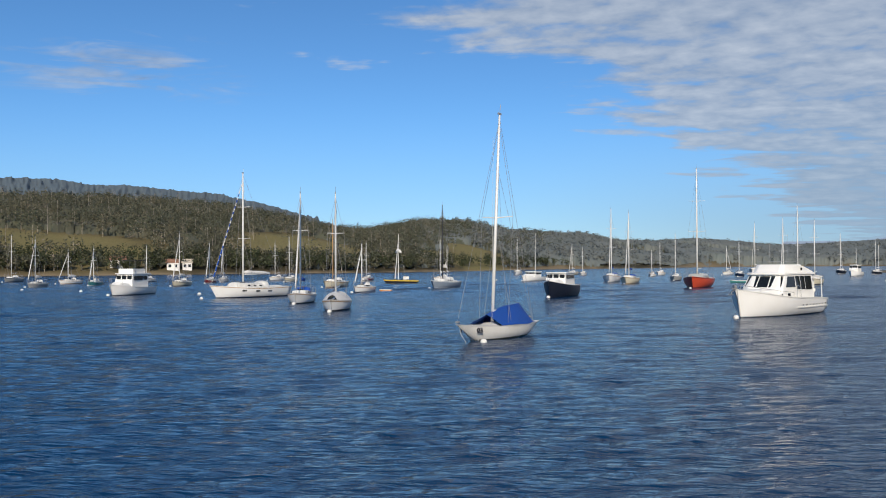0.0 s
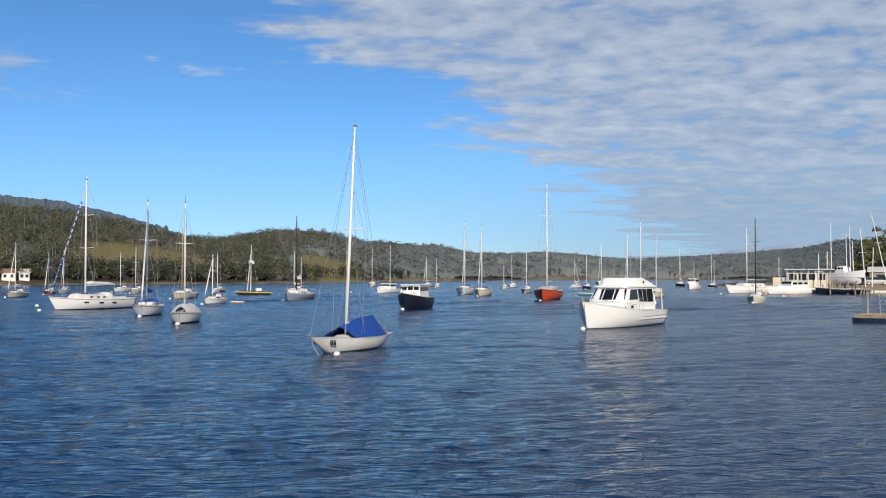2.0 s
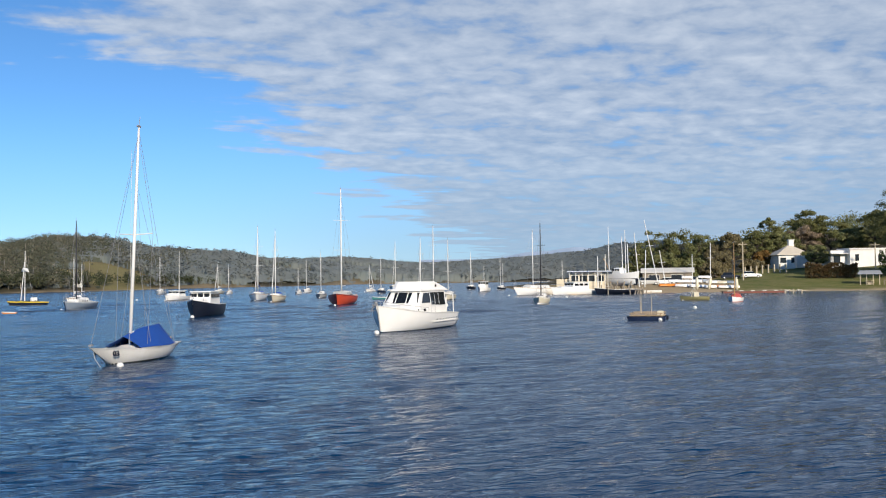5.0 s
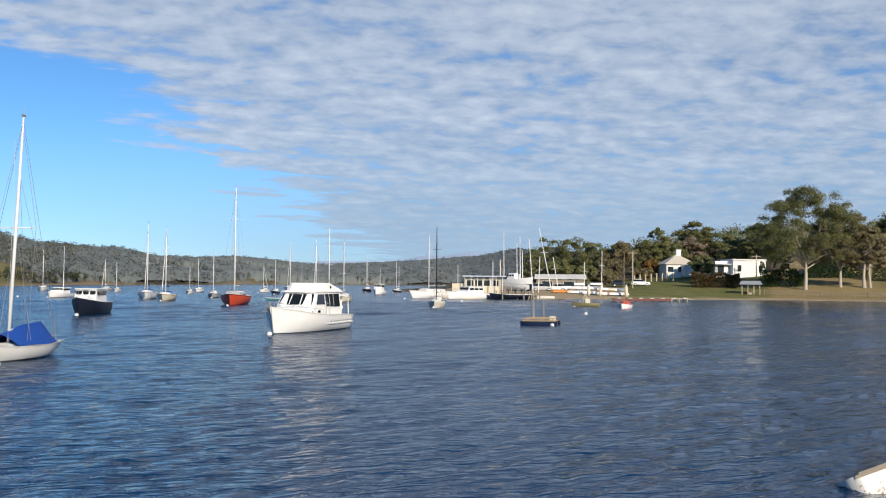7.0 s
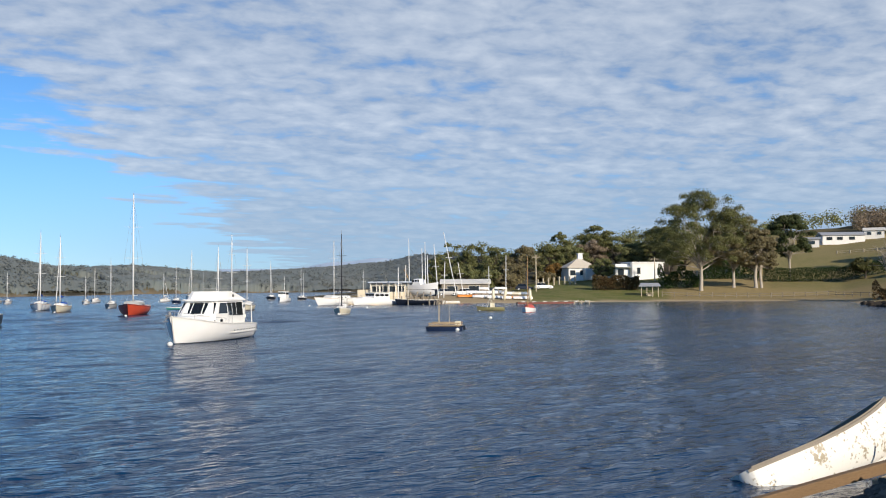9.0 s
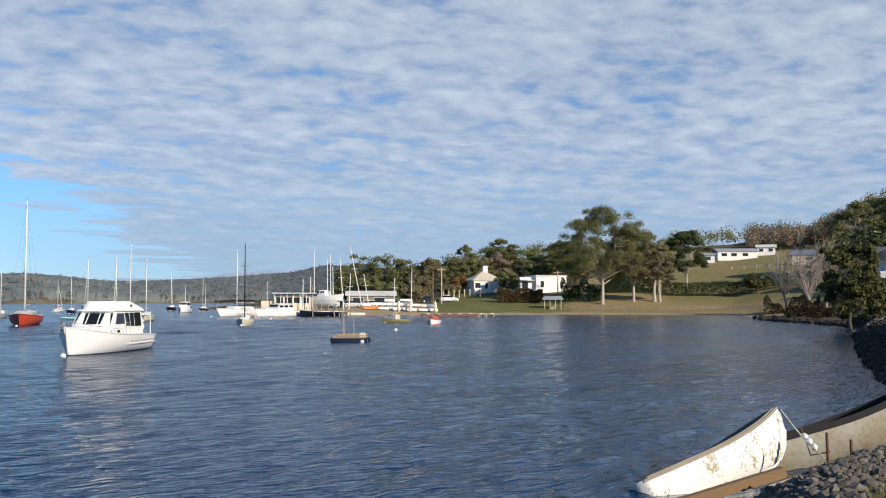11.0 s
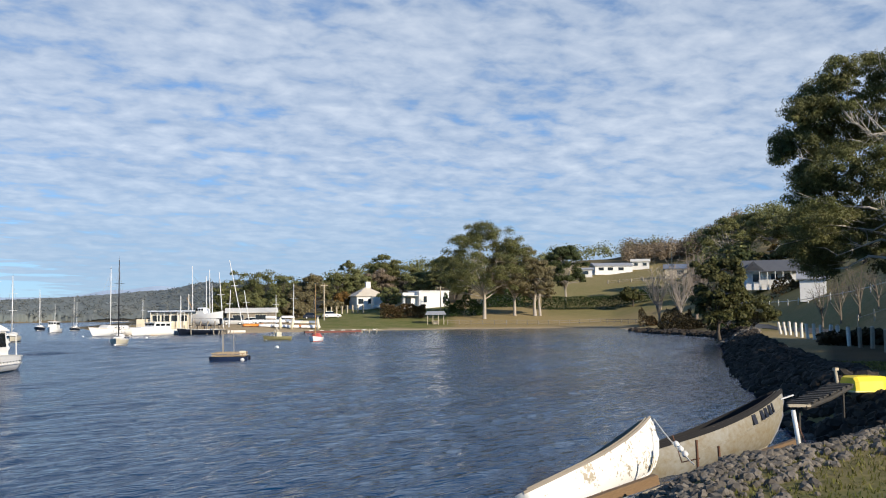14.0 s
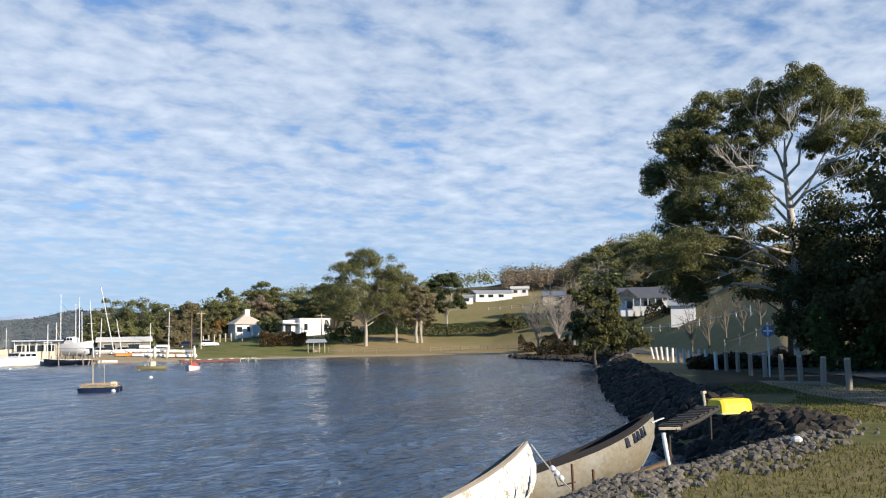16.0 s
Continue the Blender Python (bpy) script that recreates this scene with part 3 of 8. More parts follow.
def rig(ob, h, mast_s, top, boom_len, dark, furled, cover, wire=0.006, spread=0.0, spreader_at=(0.55,), lean=0.0):
    """Mast, boom, spreaders and stays on a hull."""
    x0, z0 = h.l * (mast_s - 0.5), h.sheer(mast_s) + 0.1
    r = max(0.062, min(0.10, top * 0.0072))
    spar = {0: ALLOY, 1: SPAR_DARK, 2: SPAR_WOOD}[dark]
    xt = x0 - lean
    at = lambda f: Vector((x0 + (xt - x0) * f, 0, z0 + (top - z0) * f))
    mast = part("mast", Shape().tube([at(0), at(0.5), at(0.8), at(1)], [r, r, r * 0.85, r * 0.6], 8), spar, ob, smooth=True)
    part("masthead_fitting", Shape().box(at(1) + Vector((0, 0, 0.05)), (0.3, 0.05, 0.08), bevel=0.01).tube([at(1), at(1) + Vector((-0.1, 0, 0.45))], 0.012, 4), WIRE, mast)
    wide = h.half(mast_s) * 0.8
    part("forestay", rail([(h.l * 0.49, 0, h.bow + 0.02), at(0.97)], wire), WIRE, ob)
    part("backstay", rail([(-h.l * 0.49, 0, h.stern + 0.02), at(0.99)], wire), WIRE, ob)
    for side in (1, -1):
        for f in spreader_at:
            tip = at(f) + Vector((-0.12, side * (spread or wide * 0.75), 0.05))
            part("spreader", Shape().tube([at(f), tip], [0.028, 0.016], 5), spar, ob)
        f = spreader_at[0]
        tip = at(f) + Vector((-0.12, side * (spread or wide * 0.75), 0.05))
        part("shroud", rail([(x0 - 0.1, side * wide, h.sheer(mast_s)), tip, at(0.96)], wire), WIRE, ob)
        part("lower_shroud", rail([(x0 - 0.45, side * wide, h.sheer(mast_s)), at(f)], wire), WIRE, ob)
    if boom_len:
        zb = z0 + min(1.1, top * 0.1)
        boom = part("boom", Shape().tube([(x0 - 0.1, 0, zb), (x0 - boom_len, 0, zb + 0.06)], 0.05, 6), spar, ob)
        if cover:
            pts = [(x0 - 0.12 - boom_len * t, 0.02 * math.sin(t * 19), zb + 0.13 + 0.10 * (1 - t)) for t in np.linspace(0, 0.97, 9)]
            part("sail_cover", Shape().tube(pts, [0.10] + [0.19 - 0.08 * t + 0.02 * math.sin(t * 31) for t in np.linspace(0, 1, 7)] + [0.05], 8), cover, boom, smooth=True)
    if furled:
        a, b = Vector((h.l * 0.47, 0, h.bow + 0.35)), at(0.93)
        if furled < 0:
            a = Vector((-h.l * 0.45, 0, h.stern + 0.4))
        if furled == 2:
            jib = part("furled_jib", Shape().tube([a, b], 0.035, 7), COVER["white"], ob, "white rolled sail with blue bands", True)
            for k in range(14):
                t = 0.06 + 0.06 * k if k > 5 else 0.045 + 0.055 * k
                part("blue_band", Shape().tube([a.lerp(b, t), a.lerp(b, t + (0.045 if k < 5 else 0.026))], 0.075 if k < 5 else 0.05, 7), COVER["blue"], jib)
            return mast
        part("furled_jib", Shape().tube([a.lerp(b, t) for t in (0, 0.1, 0.5, 0.9, 1)], [0.03, 0.068, 0.06, 0.036, 0.016], 7), COVER["white"], ob, "white rolled sail", True)
    return mast


def pulpit(ob, h, high=0.55):
    bow = h.l * 0.49
    s = 0.84
    x1, y1 = h.l * (s - 0.5), h.half(s) * 0.9
    zb, z1 = h.bow, h.sheer(s)
    part("pulpit", Shape().tube([(x1, y1, z1), (x1 + 0.1, y1, z1 + high), (bow, 0.1, zb + high), (bow, -0.1, zb + high), (x1 + 0.1, -y1, z1 + high), (x1, -y1, z1)], 0.014, 5)
         .tube([(bow, 0.09, zb), (bow, 0.1, zb + high)], 0.012, 4).tube([(bow, -0.09, zb), (bow, -0.1, zb + high)], 0.012, 4), WIRE, ob)
    xs, ys = -h.l * 0.47, h.half(0.03) * 0.9
    part("pushpit", Shape().tube([(xs + 0.8, ys, h.stern), (xs + 0.75, ys, h.stern + high), (xs, ys, h.stern + high), (xs, -ys, h.stern + high), (xs + 0.75, -ys, h.stern + high), (xs + 0.8, -ys, h.stern)], 0.014, 5), WIRE, ob)


def sail_boat(x, y, heading, length, top, colour, trim, furled, cover, extra, label):
    h = Hull(length, length * 0.31, length * 0.125, length * 0.095, length * 0.10, 0.62, length * 0.10)
    ob = thing("sailing_yacht", x, y, 0.0, heading, label, "sailing boat", "moored boats")
    part("hull", h.shell(), HULL[colour], ob, smooth=True)
    part("boot_stripe", h.band(-0.04, 0.09, 0.012), HULL[trim], ob)
    part("rubbing_strake", h.band(-0.10, -0.05, 0.02, from_sheer=True), HULL[trim] if colour != "white" else SPAR_WOOD, ob)
    part("deck", h.deck(), DECK, ob)
    tent = "tent" in extra
    if tent:
        rows = []
        for i in range(13):
            t = i / 12
            s = 0.06 + 0.84 * t
            hh = (0.62 + 0.12 * math.sin(t * 9)) * math.sin(math.pi * min(max(t, 0.05), 0.95)) ** 0.4
            w = h.half(s) * 0.97
            rows.append([(h.l * (s - 0.5), w * c, h.sheer(s) + 0.02 + hh * (1 - abs(c) ** 2.2)) for c in (1, 0.8, 0.45, 0, -0.45, -0.8, -1)])
        part("boat_cover", Shape().grid(rows), COVER["white"], ob, "white canvas boat cover", True)
    else:
        cab = DECK if "grey" not in extra else HULL["grey"]
        trunk = part("coachroof", h.house(0.36, 0.74, 0.66, 0.042 * length + 0.06), cab, ob, smooth=False)
        for side in (1, -1):
            for k in range(3):
                s = 0.44 + 0.075 * k
                p = h.half(s) * 0.655
                part("port_light", Shape().box((h.l * (s - 0.5), side * p, h.sheer(s) + 0.045 * 4), (0.34, 0.05, 0.11), bevel=0.02), GLASS, trunk)
        part("hatch", Shape().box((h.l * 0.1, 0, h.sheer(0.6) + 0.042 * length + 0.07), (0.5, 0.5, 0.06), bevel=0.02), GLASS, trunk)
        part("cockpit_coaming", h.house(0.08, 0.35, 0.55, 0.2, 0.3, 0.2), DECK, ob)
        part("spray_hood", h.house(0.30, 0.41, 0.62, 0.62, 0.5, 0.1, 0.8), COVER["blue" if cover == "blue" else "white"], ob, smooth=True)
        pulpit(ob, h)
        for side in (1, -1):
            for s in (0.2, 0.4, 0.6, 0.75):
                p = h.at(s, 0)
                part("stanchion", Shape().tube([(p.x, side * p.y * 0.95, p.z), (p.x, side * p.y * 0.95, p.z + 0.55)], 0.012, 4), WIRE, ob)
            part("guard_wire", rail([(h.l * (s - 0.5), side * h.half(s) * 0.95, h.sheer(s) + 0.54) for s in (0.06, 0.2, 0.4, 0.6, 0.75, 0.84)], 0.006), WIRE, ob)
    if "windows" in extra:
        for side in (1, -1):
            for s in (0.36, 0.52, 0.68):
                p = h.level(s, h.sheer(s) - 0.32, 0.01)
                part("hull_window", Shape().box((p.x, side * p.y, p.z), (0.5, 0.04, 0.12), -6 * side if s > 0.6 else 0, bevel=0.02), GLASS, ob)
    dark = 1 if "darkmast" in extra else 2 if "spreader" in extra else 0
    rig(ob, h, 0.58, top, length * 0.36, dark, furled, COVER[cover] or (COVER["white"] if furled else None), 0.009, spreader_at=(0.62,) if top < 9 else (0.42, 0.70))
    if "ketch" in extra:
        z = h.stern + top * 0.78
        part("mizzen_mast", Shape().tube([(-h.l * 0.36, 0, h.stern), (-h.l * 0.36, 0, z)], [0.06, 0.04], 6), ALLOY, ob)
        part("mizzen_boom", Shape().tube([(-h.l * 0.36, 0, h.stern + 1.1), (-h.l * 0.53, 0, h.stern + 1.15)], 0.05, 6), ALLOY, ob)
    a = radians(heading)
    mooring(x + math.cos(a) * (length * 0.56 + 0.4), y + math.sin(a) * (length * 0.56 + 0.4), 0.2)
    return ob


YACHTS = [
    (-81.3, 186.0, -90, 7.2, 8.9, "grey", "navy", 0, "none", "", "grey sailing yacht moored with bare mast"),
    (-57.7, 140.0, -93, 5.6, 6.9, "grey", "white", 1, "none", "", "grey sailing yacht moored with a furled jib"),
    (-62.3, 164.9, -109, 5.6, 5.6, "white", "tan", 1, "none", "", "white sailing yacht moored with a furled jib"),
    (-52.9, 150.1, -86, 5.6, 5.8, "teal", "white", 1, "none", "", "teal green sailing yacht moored with a furled jib"),
    (-54.0, 181.4, -99, 5.6, 6.8, "white", "navy", 0, "white", "", "white sailing yacht moored with white sail cover"),
    (-37.7, 143.2, -97, 6.2, 7.7, "cream", "navy", 1, "none", "", "cream sailing yacht moored with a furled jib"),
    (-38.3, 164.4, -91, 5.6, 6.7, "maroon", "white", 1, "none", "", "dark red sailing yacht moored with a furled jib"),
    (-38.3, 174.9, -87, 5.9, 7.4, "white", "navy", 1, "none", "", "white sailing yacht moored with a furled jib"),
    (-17.6, 91.6, -126, 9.6, 11.7, "white", "navy", 2, "none", "windows", "white sailing yacht moored with a blue and white striped furled sail"),
    (-31.4, 191.1, -108, 6.0, 7.5, "white", "navy", 0, "none", "", "white sailing yacht moored with bare mast"),
    (-26.2, 174.7, -97, 6.5, 8.1, "cream", "white", 0, "none", "", "cream sailing yacht moored with bare mast"),
    (-10.7, 77.6, -90, 7.0, 8.8, "white", "black", 1, "blue", "", "white sailing yacht moored with a furled jib and blue sail cover"),
    (-6.6, 65.1, -91, 6.2, 7.8, "white", "black", 0, "none", "tent", "white sailing yacht moored with a white boat cover"),
    (-13.7, 131.9, -106, 7.3, 9.2, "cream", "tan", 0, "none", "spreader", "cream sailing yacht moored with a varnished mast"),
    (-7.9, 106.9, -106, 5.6, 5.3, "white", "navy", 1, "none", "", "white sailing yacht moored with a furled jib"),
    (-12.6, 179.5, -102, 5.7, 7.1, "maroon", "white", 0, "none", "", "dark red sailing yacht moored with bare mast"),
    (1.3, 123.4, -112, 8.4, 10.5, "bluegrey", "white", 0, "none", "darkmast", "blue-grey sailing yacht moored with a dark mast"),
    (1.3, 175.7, -119, 6.0, 7.5, "white", "navy", 0, "white", "ketch", "white sailing yacht moored with white sail cover and two masts"),
    (23.5, 271.4, -101, 8.6, 10.7, "white", "navy", 0, "none", "", "white sailing yacht moored with bare mast"),
    (38.1, 264.3, -115, 6.9, 8.5, "cream", "tan", 1, "none", "", "cream sailing yacht moored with a furled jib"),
    (38.7, 250.3, -107, 6.0, 7.5, "white", "navy", 0, "none", "", "white sailing yacht moored with bare mast"),
    (29.4, 159.0, -106, 9.7, 12.1, "white", "navy", 1, "blue", "", "white sailing yacht moored with a furled jib and blue sail cover"),
    (29.5, 145.0, -110, 8.6, 10.7, "cream", "tan", 1, "blue", "", "cream sailing yacht moored with a furled jib and blue sail cover"),
    (50.5, 222.5, -109, 5.6, 6.1, "white", "navy", 0, "none", "", "white sailing yacht moored with bare mast"),
    (58.7, 248.8, -115, 7.0, 8.7, "white", "navy", 0, "none", "", "white sailing yacht moored with bare mast"),
    (42.9, 170.5, -109, 6.6, 8.2, "grey", "navy", 0, "none", "", "grey sailing yacht moored with bare mast"),
    (33.0, 120.0, -113, 11.7, 14.8, "red", "black", 0, "none", "grey cabin", "vermilion red sailing yacht moored with bare mast"),
    (75.7, 247.6, -129, 5.9, 7.3, "white", "navy", -1, "none", "", "white sailing yacht moored with bare mast"),
    (68.8, 216.1, -113, 6.9, 8.5, "navy", "white", 0, "none", "", "navy blue sailing yacht moored with bare mast"),
    (91.4, 272.5, -119, 11.6, 14.5, "white", "navy", 1, "white", "", "white sailing yacht moored with a furled jib and white sail cover"),
    (60.6, 166.2, -116, 8.6, 10.7, "white", "navy", 1, "none", "", "white sailing yacht moored with a furled jib"),
    (63.1, 166.1, -116, 10.3, 12.9, "white", "navy", 0, "none", "", "white sailing yacht moored with bare mast"),
    (53.6, 134.9, -117, 7.2, 9.0, "cream", "navy", 0, "none", "", "cream sailing yacht moored with bare mast"),
    (111.2, 261.8, -119, 8.9, 11.1, "black", "white", -1, "none", "", "black sailing yacht moored with bare mast"),
    (113.2, 245.1, -128, 7.1, 8.8, "black", "white", 0, "none", "ketch", "black sailing yacht moored with two masts"),
    (80.4, 158.4, -157, 13.0, 11.7, "white", "navy", 0, "black", "", "white sailing yacht moored with black sail cover"),
    (53.7, 104.6, -123, 6.5, 9.7, "cream", "white", 0, "none", "darkmast", "cream sailing yacht moored with a dark mast"),
    (102.7, 189.4, -141, 5.7, 7.1, "white", "navy", 0, "none", "", "white sailing yacht moored with bare mast"),
]
for row in YACHTS:
    sail_boat(*row)


def keelboat(x, y, heading):
    """The open racing keelboat with a blue boom tent."""
    L = 6.9
    h = Hull(L, 1.75, 0.72, 0.50, 0.52, 0.30, 1.9, 1.9, 0.85, 0.75)
    ob = thing("racing_keelboat", x, y, 0.0, heading, "white racing keelboat with blue boom tent at its mooring", "sailing boat", "moored boats")
    hull = part("hull", h.shell(22, 12), mat("weathered_white_topsides", (0.88, 0.87, 0.83), 0.35, other=(0.72, 0.69, 0.61), scale=1.6, amount=0.75, fine=25), ob, smooth=True)
    part("waterline_stain", h.band(-0.05, 0.05, 0.006), WEED, ob, "brown weed along the waterline")
    part("toe_rail", h.band(-0.035, 0.0, 0.018, from_sheer=True), DECK, ob)
    part("deck", h.deck(18, 0.02), DECK, ob)
    part("foredeck_cuddy", h.house(0.50, 0.66, 0.5, 0.17, 0.5, 0.1), DECK, ob, smooth=True)
    top = 9.2
    xm = L * 0.07
    rig(ob, h, 0.57, top, 0, 0, 0, None, 0.007, 0.72, (0.50,), 0.75)
    part("boom", Shape().tube([(xm - 0.1, 0, 1.1), (-L * 0.30, 0, 1.2)], 0.045, 6), ALLOY, ob)
    part("running_backstay", rail([(-L * 0.30, 0.62, 0.5), (xm - 0.6, 0, 6.9)], 0.006), WIRE, ob)
    part("running_backstay", rail([(-L * 0.30, -0.62, 0.5), (xm - 0.6, 0, 6.9)], 0.006), WIRE, ob)
    part("halyard", rail([(xm + 0.7, 0.35, 0.6), (xm - 0.05, 0.06, 8.2)], 0.006), ROPE, ob)
    rows = []
    for i in range(11):
        t = i / 10
        xx = xm + 0.55 - (L * 0.40 + 0.6) * t
        ridge = 0.98 + 0.36 * min(1, t * 2.2) - 0.05 * math.sin(math.pi * t) - (0.55 * max(0, t - 0.9) * 10)
        s = xx / L + 0.5
        w = h.half(s) * 0.98
        zb = h.sheer(s) + 0.03
        rows.append([(xx, w * c, zb + (ridge - zb) * (1 - abs(c)) ** 0.92 + 0.015 * math.sin(9 * t + 5 * c)) for c in (1, 0.75, 0.5, 0.25, 0.05, 0, -0.05, -0.25, -0.5, -0.75, -1)])
    tent = part("boom_tent", Shape().grid(rows), COVER["blue"], ob, "blue canvas tent over the boom", True)
    for c in (1, -1):
        part("tent_lacing", rail([(r[0][0], c * r[0][1] * 1.01, r[0][2] - 0.02) for r in rows], 0.01), ROPE, tent)
    part("rudder_head", Shape().box((-L * 0.42, 0, 0.62), (0.3, 0.06, 0.25), bevel=0.02).tube([(-L * 0.40, 0, 0.72), (-L * 0.28, 0, 0.8)], 0.02, 5), SPAR_WOOD, ob)
    part("bow_fitting", Shape().box((L * 0.485, 0, 0.80), (0.22, 0.1, 0.07), bevel=0.02), WIRE, ob)
    for side in (1, -1):
        txt = bpy.data.curves.new("hull_number", "FONT")
        txt.body, txt.size, txt.extrude, txt.align_x, txt.align_y = "03", 0.28, 0.03, "CENTER", "CENTER"
        tmp = bpy.data.objects.new("number", txt)
        me = bpy.data.meshes.new_from_object(tmp)
        bpy.data.objects.remove(tmp)
        me.materials.append(HULL["black"])
        num = new("hull_number", me)
        a, b = h.level(0.845, 0.43, 0.012), h.level(0.885, 0.43, 0.012)
        yaw = math.degrees(math.atan2(side * (b.y - a.y), b.x - a.x))
        p = a.lerp(b, 0.5)
        num.parent = ob
        num.matrix_basis = pose(p.x, side * (p.y + 0.06), p.z, 90, 0, yaw + (180 if side > 0 else 0)) @ pose(0, 0, 0, -14, 0, 0)
        num["label"] = "black painted hull number"
    a = radians(heading)
    part("mooring_line", rail([(L * 0.47, 0.0, 0.70), (L * 0.45, 0.02, 0.3), (L * 0.40, 0.1, -0.1)], 0.012), ROPE, ob)
    mooring(x + math.cos(a) * L * 0.36 + 0.55, y + math.sin(a) * L * 0.36 - 0.75, 0.17)
    return ob


def flybridge_cruiser(x, y, heading):
    """The large white cruiser with a flared bow and a raised wheelhouse."""
    L, B = 10.6, 3.7
    h = Hull(L, B, 1.78, 1.15, 0.98, 0.86, 1.0, 2.5, 0.40, 0.0)
    ob = thing("motor_cruiser", x, y, 0.0, heading, "large white motor cruiser with dark wheelhouse windows at its mooring", "motor boat", "moored boats")
    W = HULL["white"]
    part("hull", h.shell(26, 12), W, ob, smooth=True)
    part("boot_stripe", h.band(-0.05, 0.06, 0.01), HULL["black"], ob)
    part("rubbing_strake", h.band(-0.07, 0.0, 0.035, 24, from_sheer=True), DECK, ob)
    part("spray_rail", h.band(0.46, 0.53, 0.06, 20, 0.0, 0.5), W, ob)
    for k in range(8):
        for side in (1, -1):
            p = h.level(0.05 + 0.055 * k, 0.66, 0.01)
            part("scupper", Shape().box((p.x, side * p.y, p.z), (0.16, 0.03, 0.06), bevel=0.01), GLASS, ob)
    part("deck", h.deck(16, 0.12), DECK, ob)

    def block(name, levels, material, parent, bevel_top=False):
        """Stacked outlines: (z, x_back, x_front, half width at the back, at the front)."""
        rows = []
        for z, xb, xf, wb, wf in levels:
            rows.append([(xb, wb, z), ((xb + xf) / 2, (wb + wf) / 2 * 1.02, z), (xf - 0.18, wf, z), (xf, wf * 0.72, z), (xf + 0.03, 0, z), (xf, -wf * 0.72, z), (xf - 0.18, -wf, z), ((xb + xf) / 2, -(wb + wf) / 2 * 1.02, z), (xb, -wb, z)])
        sh = Shape().grid(rows, True)
        n = len(rows[0])
        sh.f.append(tuple(range((len(rows) - 1) * n, len(rows) * n)))
        return part(name, sh, material, parent)

    trunk = block("fore_cabin", [(1.0, -0.4, 3.55, 1.45, 0.75), (1.62, -0.4, 3.35, 1.38, 0.68), (1.70, -0.4, 3.1, 1.25, 0.55)], W, ob)
    house = block("wheelhouse", [(0.85, -3.1, 1.55, 1.50, 1.36), (1.78, -3.1, 1.50, 1.48, 1.32), (2.52, -3.05, 0.86, 1.40, 1.20), (2.62, -3.05, 0.80, 1.36, 1.12)], W, ob)
    roof = block("roof", [(2.60, -3.35, 1.02, 1.50, 1.26), (2.69, -3.35, 1.02, 1.50, 1.26), (2.73, -3.30, 0.95, 1.44, 1.18)], W, house)
    fly = block("flybridge", [(2.70, -1.9, 0.72, 1.30, 1.02), (3.16, -1.75, 0.30, 1.26, 0.96), (3.24, -1.7, 0.22, 1.18, 0.88)], W, ob)
    for side in (1, -1):
        brow = Shape()
        brow.grid([[(-1.8, side * 1.30, 2.72), (-1.8, side * 1.26, 3.18)], [(-3.3, side * 1.40, 2.70), (-3.25, side * 1.38, 2.78)]])
        brow.grid([[(-1.8, side * 1.24, 2.72), (-1.8, side * 1.20, 3.18)], [(-3.3, side * 1.34, 2.70), (-3.25, side * 1.32, 2.78)]])
        part("flybridge_side", brow, W, fly)
    for side in (1, -1):
        part("round_port", Shape().box((-1.65, side * 1.275, 2.95), (0.22, 0.04, 0.16), bevel=0.03), GLASS, fly)

    def side_window(xa, xb, za, zb, side, slant=0.0):
        """A pane on the wheelhouse side, which tapers upward."""
        def w(z, x):
            f = (z - 1.78) / 0.74
            wb, wf, xf = 1.48 - 0.08 * f, 1.32 - 0.12 * f, 1.32 - 0.64 * f
            xm_, wm = (-3.1 + xf + 0.18) / 2, (wb + wf) / 2 * 1.02
            t = (x + 3.1) / (xm_ + 3.1)
            return (wb + (wm - wb) * t if t < 1 else wm + (wf - wm) * (x - xm_) / (xf - xm_)) + 0.02
        pts = [(xa, za), (xb, za), (xb - slant, zb), (xa - slant * 0.2, zb)]
        sh = Shape()
        sh.add([(x_, side * w(z_, x_), z_) for x_, z_ in pts] + [(x_, side * (w(z_, x_) - 0.05), z_) for x_, z_ in pts], [(0, 1, 2, 3), (7, 6, 5, 4), (0, 4, 5, 1), (1, 5, 6, 2), (2, 6, 7, 3), (3, 7, 4, 0)])
        part("side_window", sh, GLASS, house)

    for side in (1, -1):
        side_window(-2.85, -1.90, 1.62, 2.50, side)
        side_window(-1.80, -1.22, 1.64, 2.50, side)
        side_window(-1.12, -0.55, 1.66, 2.50, side)
        side_window(-0.36, 0.92, 1.80, 2.48, side, 0.48)
        part("side_door_rail", rail([(-0.75, side * 1.62, 1.1), (-0.75, side * 1.60, 1.85), (-0.25, side * 1.58, 1.9), (-0.2, side * 1.58, 1.15)], 0.015), WIRE, ob)
        for xx in (0.55, 1.25):
            part("cabin_port", Shape().box((xx, side * (1.385 - 0.11 * (xx - 0.4)), 1.34), (0.34, 0.06, 0.17), -8 * side, bevel=0.03), GLASS, trunk)
